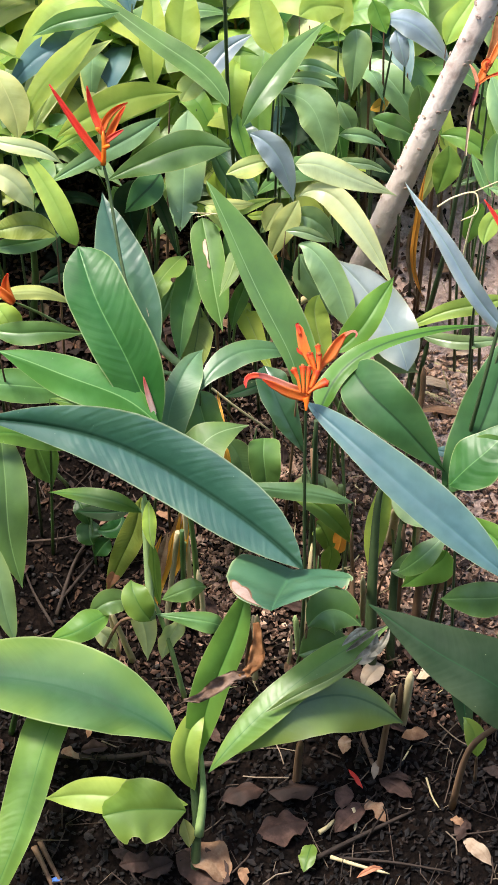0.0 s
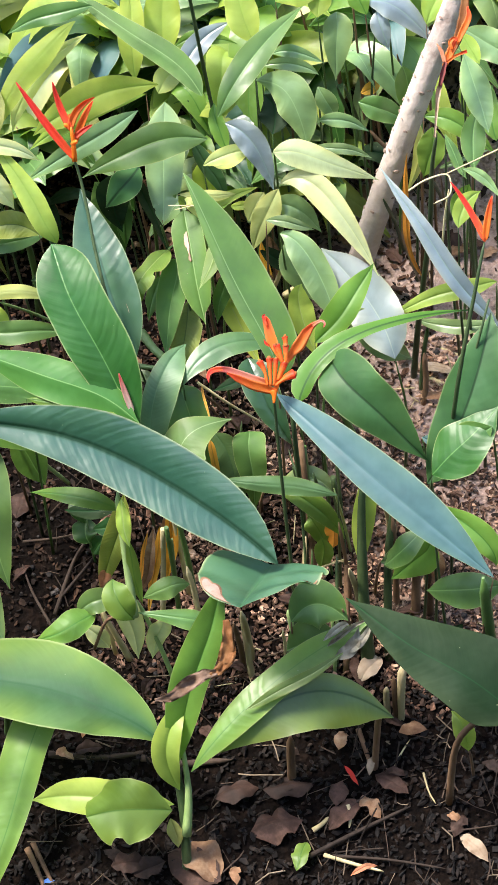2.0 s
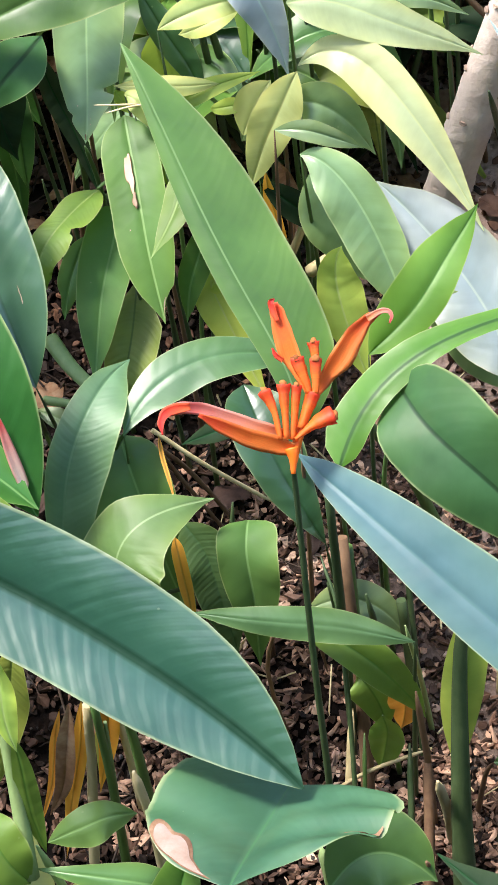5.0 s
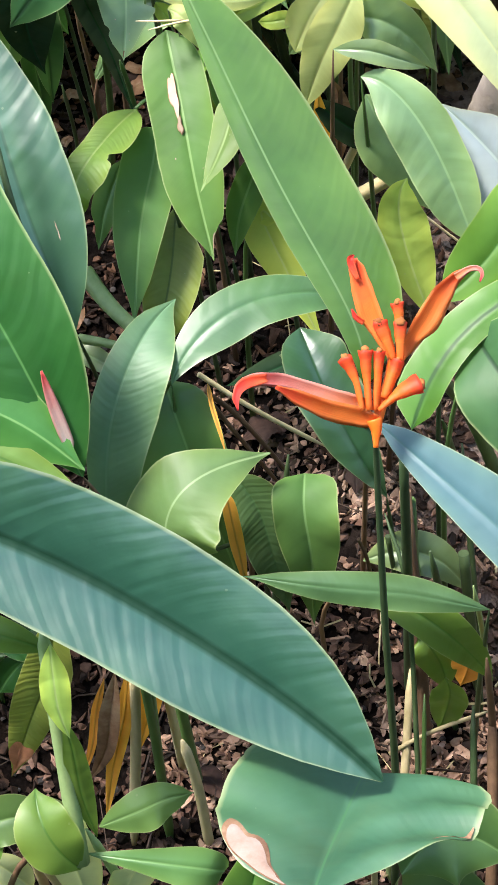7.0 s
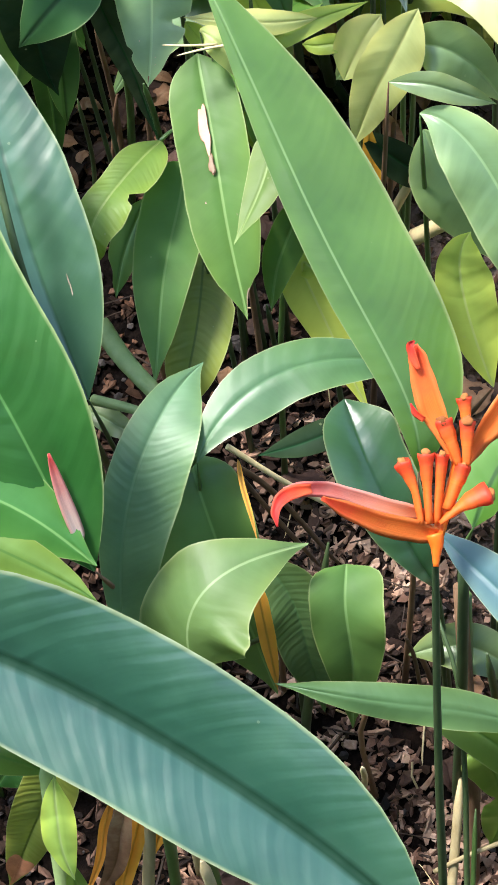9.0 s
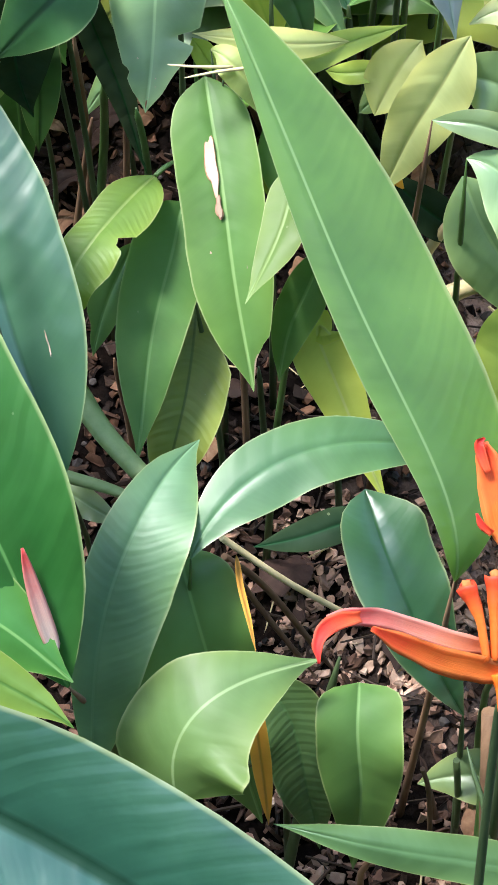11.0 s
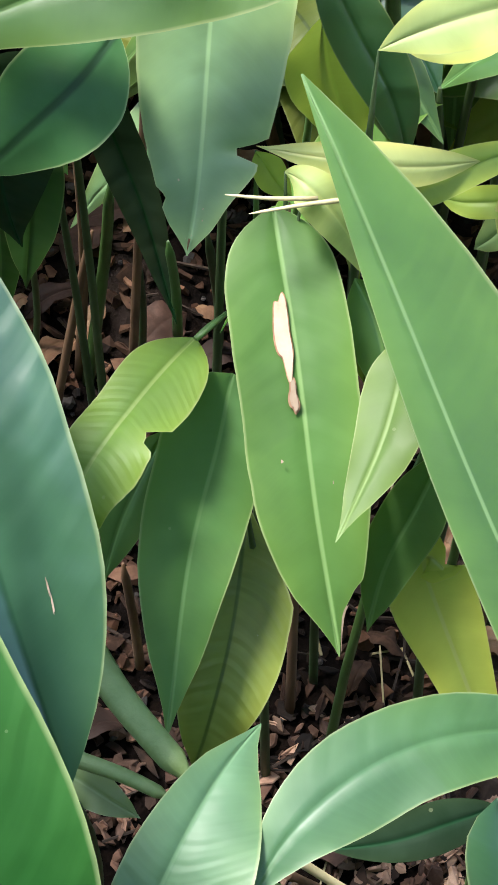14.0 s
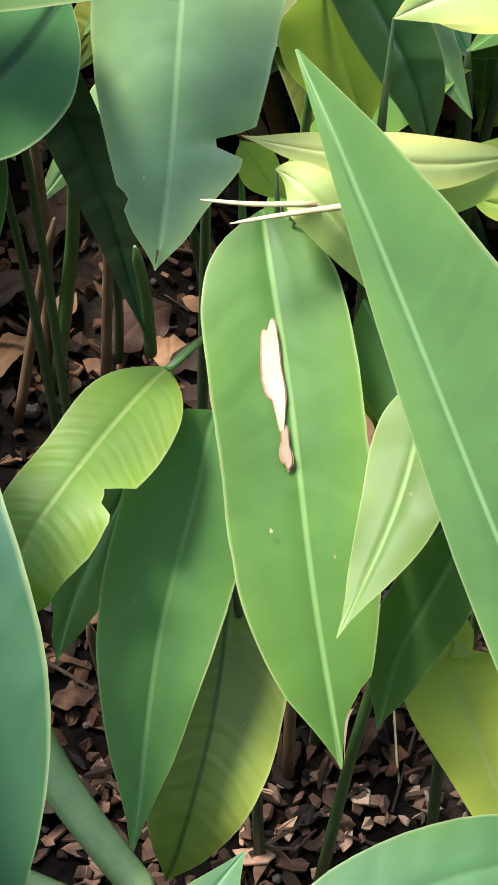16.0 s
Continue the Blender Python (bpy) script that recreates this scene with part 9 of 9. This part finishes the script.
tagged(link('fallen_stick', tube([(-0.2722, 0.0278, 0.0113), (-0.2160, 0.0195, 0.0097), (-0.1439, 0.0237, 0.0105)], (0.0064, 0.0039), sides=7), twig_brown), 'thick dark fallen stick on the soil', 'stick', 'sticks on the soil')
tagged(link('fallen_stick', tube([(-0.0336, -0.1160, -0.0160), (0.0300, -0.0836, -0.0099), (0.1063, -0.0469, -0.0029)], (0.0039, 0.0024), sides=7), twig_brown), 'thin fallen stick on the soil', 'stick', 'sticks on the soil')
tagged(link('fallen_stick', tube([(-0.0139, -0.1144, -0.0157), (0.0290, -0.1281, -0.0183), (0.0678, -0.1385, -0.0203)], (0.0031, 0.0019), sides=7), stem_pale), 'straw-coloured fallen stick on the soil', 'stick', 'sticks on the soil')
tagged(link('fallen_stick', tube([(-0.0022, -0.1160, -0.0160), (0.0762, -0.1224, -0.0173), (0.1540, -0.1360, -0.0198)], (0.0024, 0.0014), sides=7), twig_brown), 'thin fallen stick on the soil', 'stick', 'sticks on the soil')
tagged(link('fallen_stick', tube([(-0.4194, -0.0919, -0.0115), (-0.3980, -0.1321, -0.0191), (-0.3854, -0.1545, -0.0234)], (0.0039, 0.0024), sides=7), stem_brown), 'reddish fallen stick on the soil', 'stick', 'sticks on the soil')
tagged(link('fallen_stick', tube([(-0.4095, 0.2490, 0.0533), (-0.3876, 0.3306, 0.0688), (-0.3640, 0.3767, 0.0776)], (0.0033, 0.0020), sides=7), twig_brown), 'grey fallen stick on the soil', 'stick', 'sticks on the soil')
tagged(link('fallen_stick', tube([(-0.4648, 0.3674, 0.0758), (-0.4145, 0.3721, 0.0767), (-0.3726, 0.3814, 0.0785)], (0.0021, 0.0013), sides=7), twig_brown), 'thin fallen stick on the soil', 'stick', 'sticks on the soil')
tagged(link('fallen_stick', tube([(0.1341, 0.6269, 0.1251), (0.1855, 0.6021, 0.1204), (0.2553, 0.5726, 0.1148)], (0.0044, 0.0026), sides=7), stem_pale), 'straw-coloured fallen stick on the dry earth', 'stick', 'sticks on the soil')
tagged(link('fallen_stick', tube([(0.1535, 0.6770, 0.1346), (0.2053, 0.6569, 0.1308), (0.2672, 0.6670, 0.1327)], (0.0035, 0.0021), sides=7), stem_pale), 'straw-coloured fallen stick on the dry earth', 'stick', 'sticks on the soil')
tagged(link('fallen_stick', tube([(0.1431, 0.0830, 0.0218), (0.1703, 0.0575, 0.0169), (0.2018, 0.0406, 0.0137)], (0.0011, 0.0007), sides=7), fibre), 'pale fallen stick on the soil', 'stick', 'sticks on the soil')
tagged(link('fallen_stick', tube([(0.1374, 0.0406, 0.0137), (0.1630, 0.0745, 0.0202), (0.2053, 0.1130, 0.0275)], (0.0011, 0.0007), sides=7), fibre), 'pale fallen stick on the soil', 'stick', 'sticks on the soil')
fallen(-0.203, -0.097, 0.013, 0.40, blue_plastic, 'small blue plastic scrap on the soil', wide=0.70, seed=41, name='plastic_scrap', category='litter')
fallen(-0.394, -0.147, 0.017, 0.20, blue_plastic, 'small blue plastic scrap on the soil', wide=0.50, seed=42, name='plastic_scrap', category='litter')
fallen(-0.179, -0.125, 0.075, -1.00, husk, 'broad salmon-brown dead leaf on the soil', wide=0.75, seed=43)
tagged(link('fallen_stick', tube([(0.0335, 0.0659, 0.0185), (0.0448, 0.0321, 0.0121), (0.0521, 0.0053, 0.0070)], (0.0040, 0.0024), sides=7), stem_brown), 'short broken stalk on the soil', 'stick', 'sticks on the soil')
tagged(link('fallen_stick', tube([(0.0190, -0.0444, -0.0024), (0.0226, -0.0608, -0.0056), (0.0207, -0.0771, -0.0087)], (0.0032, 0.0019), sides=7), stem_pale), 'pale stick stub on the soil', 'stick', 'sticks on the soil')
tagged(link('fallen_stick', tube([(-0.0291, -0.0796, -0.0091), (-0.0171, -0.0714, -0.0076), (-0.0075, -0.0608, -0.0056)], (0.0039, 0.0024), sides=7), stem_pale), 'pale stick stub on the soil', 'stick', 'sticks on the soil')
tagged(link('fallen_stick', tube([(0.1239, 0.0003, 0.0061), (0.1309, -0.0262, 0.0010), (0.1405, -0.0444, -0.0024)], (0.0016, 0.0010), sides=7), stem_pale), 'thin pale twig on the soil', 'stick', 'sticks on the soil')
tagged(link('fallen_stick', tube([(0.0799, -0.0014, 0.0057), (0.0903, 0.0237, 0.0105), (0.1056, 0.0490, 0.0153)], (0.0016, 0.0010), sides=7), stem_pale), 'thin pale twig on the soil', 'stick', 'sticks on the soil')
tagged(link('fallen_stick', tube([(0.1563, -0.0836, -0.0099), (0.1880, -0.0804, -0.0093), (0.2238, -0.0755, -0.0083)], (0.0016, 0.0009), sides=7), twig_brown), 'thin grey twig on the soil', 'stick', 'sticks on the soil')
tagged(link('fallen_stick', tube([(-0.4269, -0.1000, -0.0130), (-0.4141, -0.1241, -0.0176), (-0.3969, -0.1601, -0.0244)], (0.0047, 0.0028), sides=7), stem_brown), 'reddish fallen stick on the soil', 'stick', 'sticks on the soil')
tagged(link('fallen_stick', tube([(-0.3218, -0.0593, -0.0053), (-0.3049, -0.0999, -0.0130), (-0.2841, -0.1481, -0.0221)], (0.0040, 0.0024), sides=7), twig_brown), 'dark fallen stick on the soil', 'stick', 'sticks on the soil')
tagged(link('fallen_stick', tube([(-0.4129, 0.2312, 0.0499), (-0.4443, 0.2850, 0.0602), (-0.4631, 0.3306, 0.0688)], (0.0025, 0.0015), sides=7), twig_brown), 'grey twig on the soil', 'stick', 'sticks on the soil')
tagged(link('fallen_stick', tube([(-0.4023, 0.2760, 0.0584), (-0.3625, 0.3306, 0.0688), (-0.3385, 0.3675, 0.0758)], (0.0025, 0.0015), sides=7), twig_brown), 'grey twig on the soil', 'stick', 'sticks on the soil')
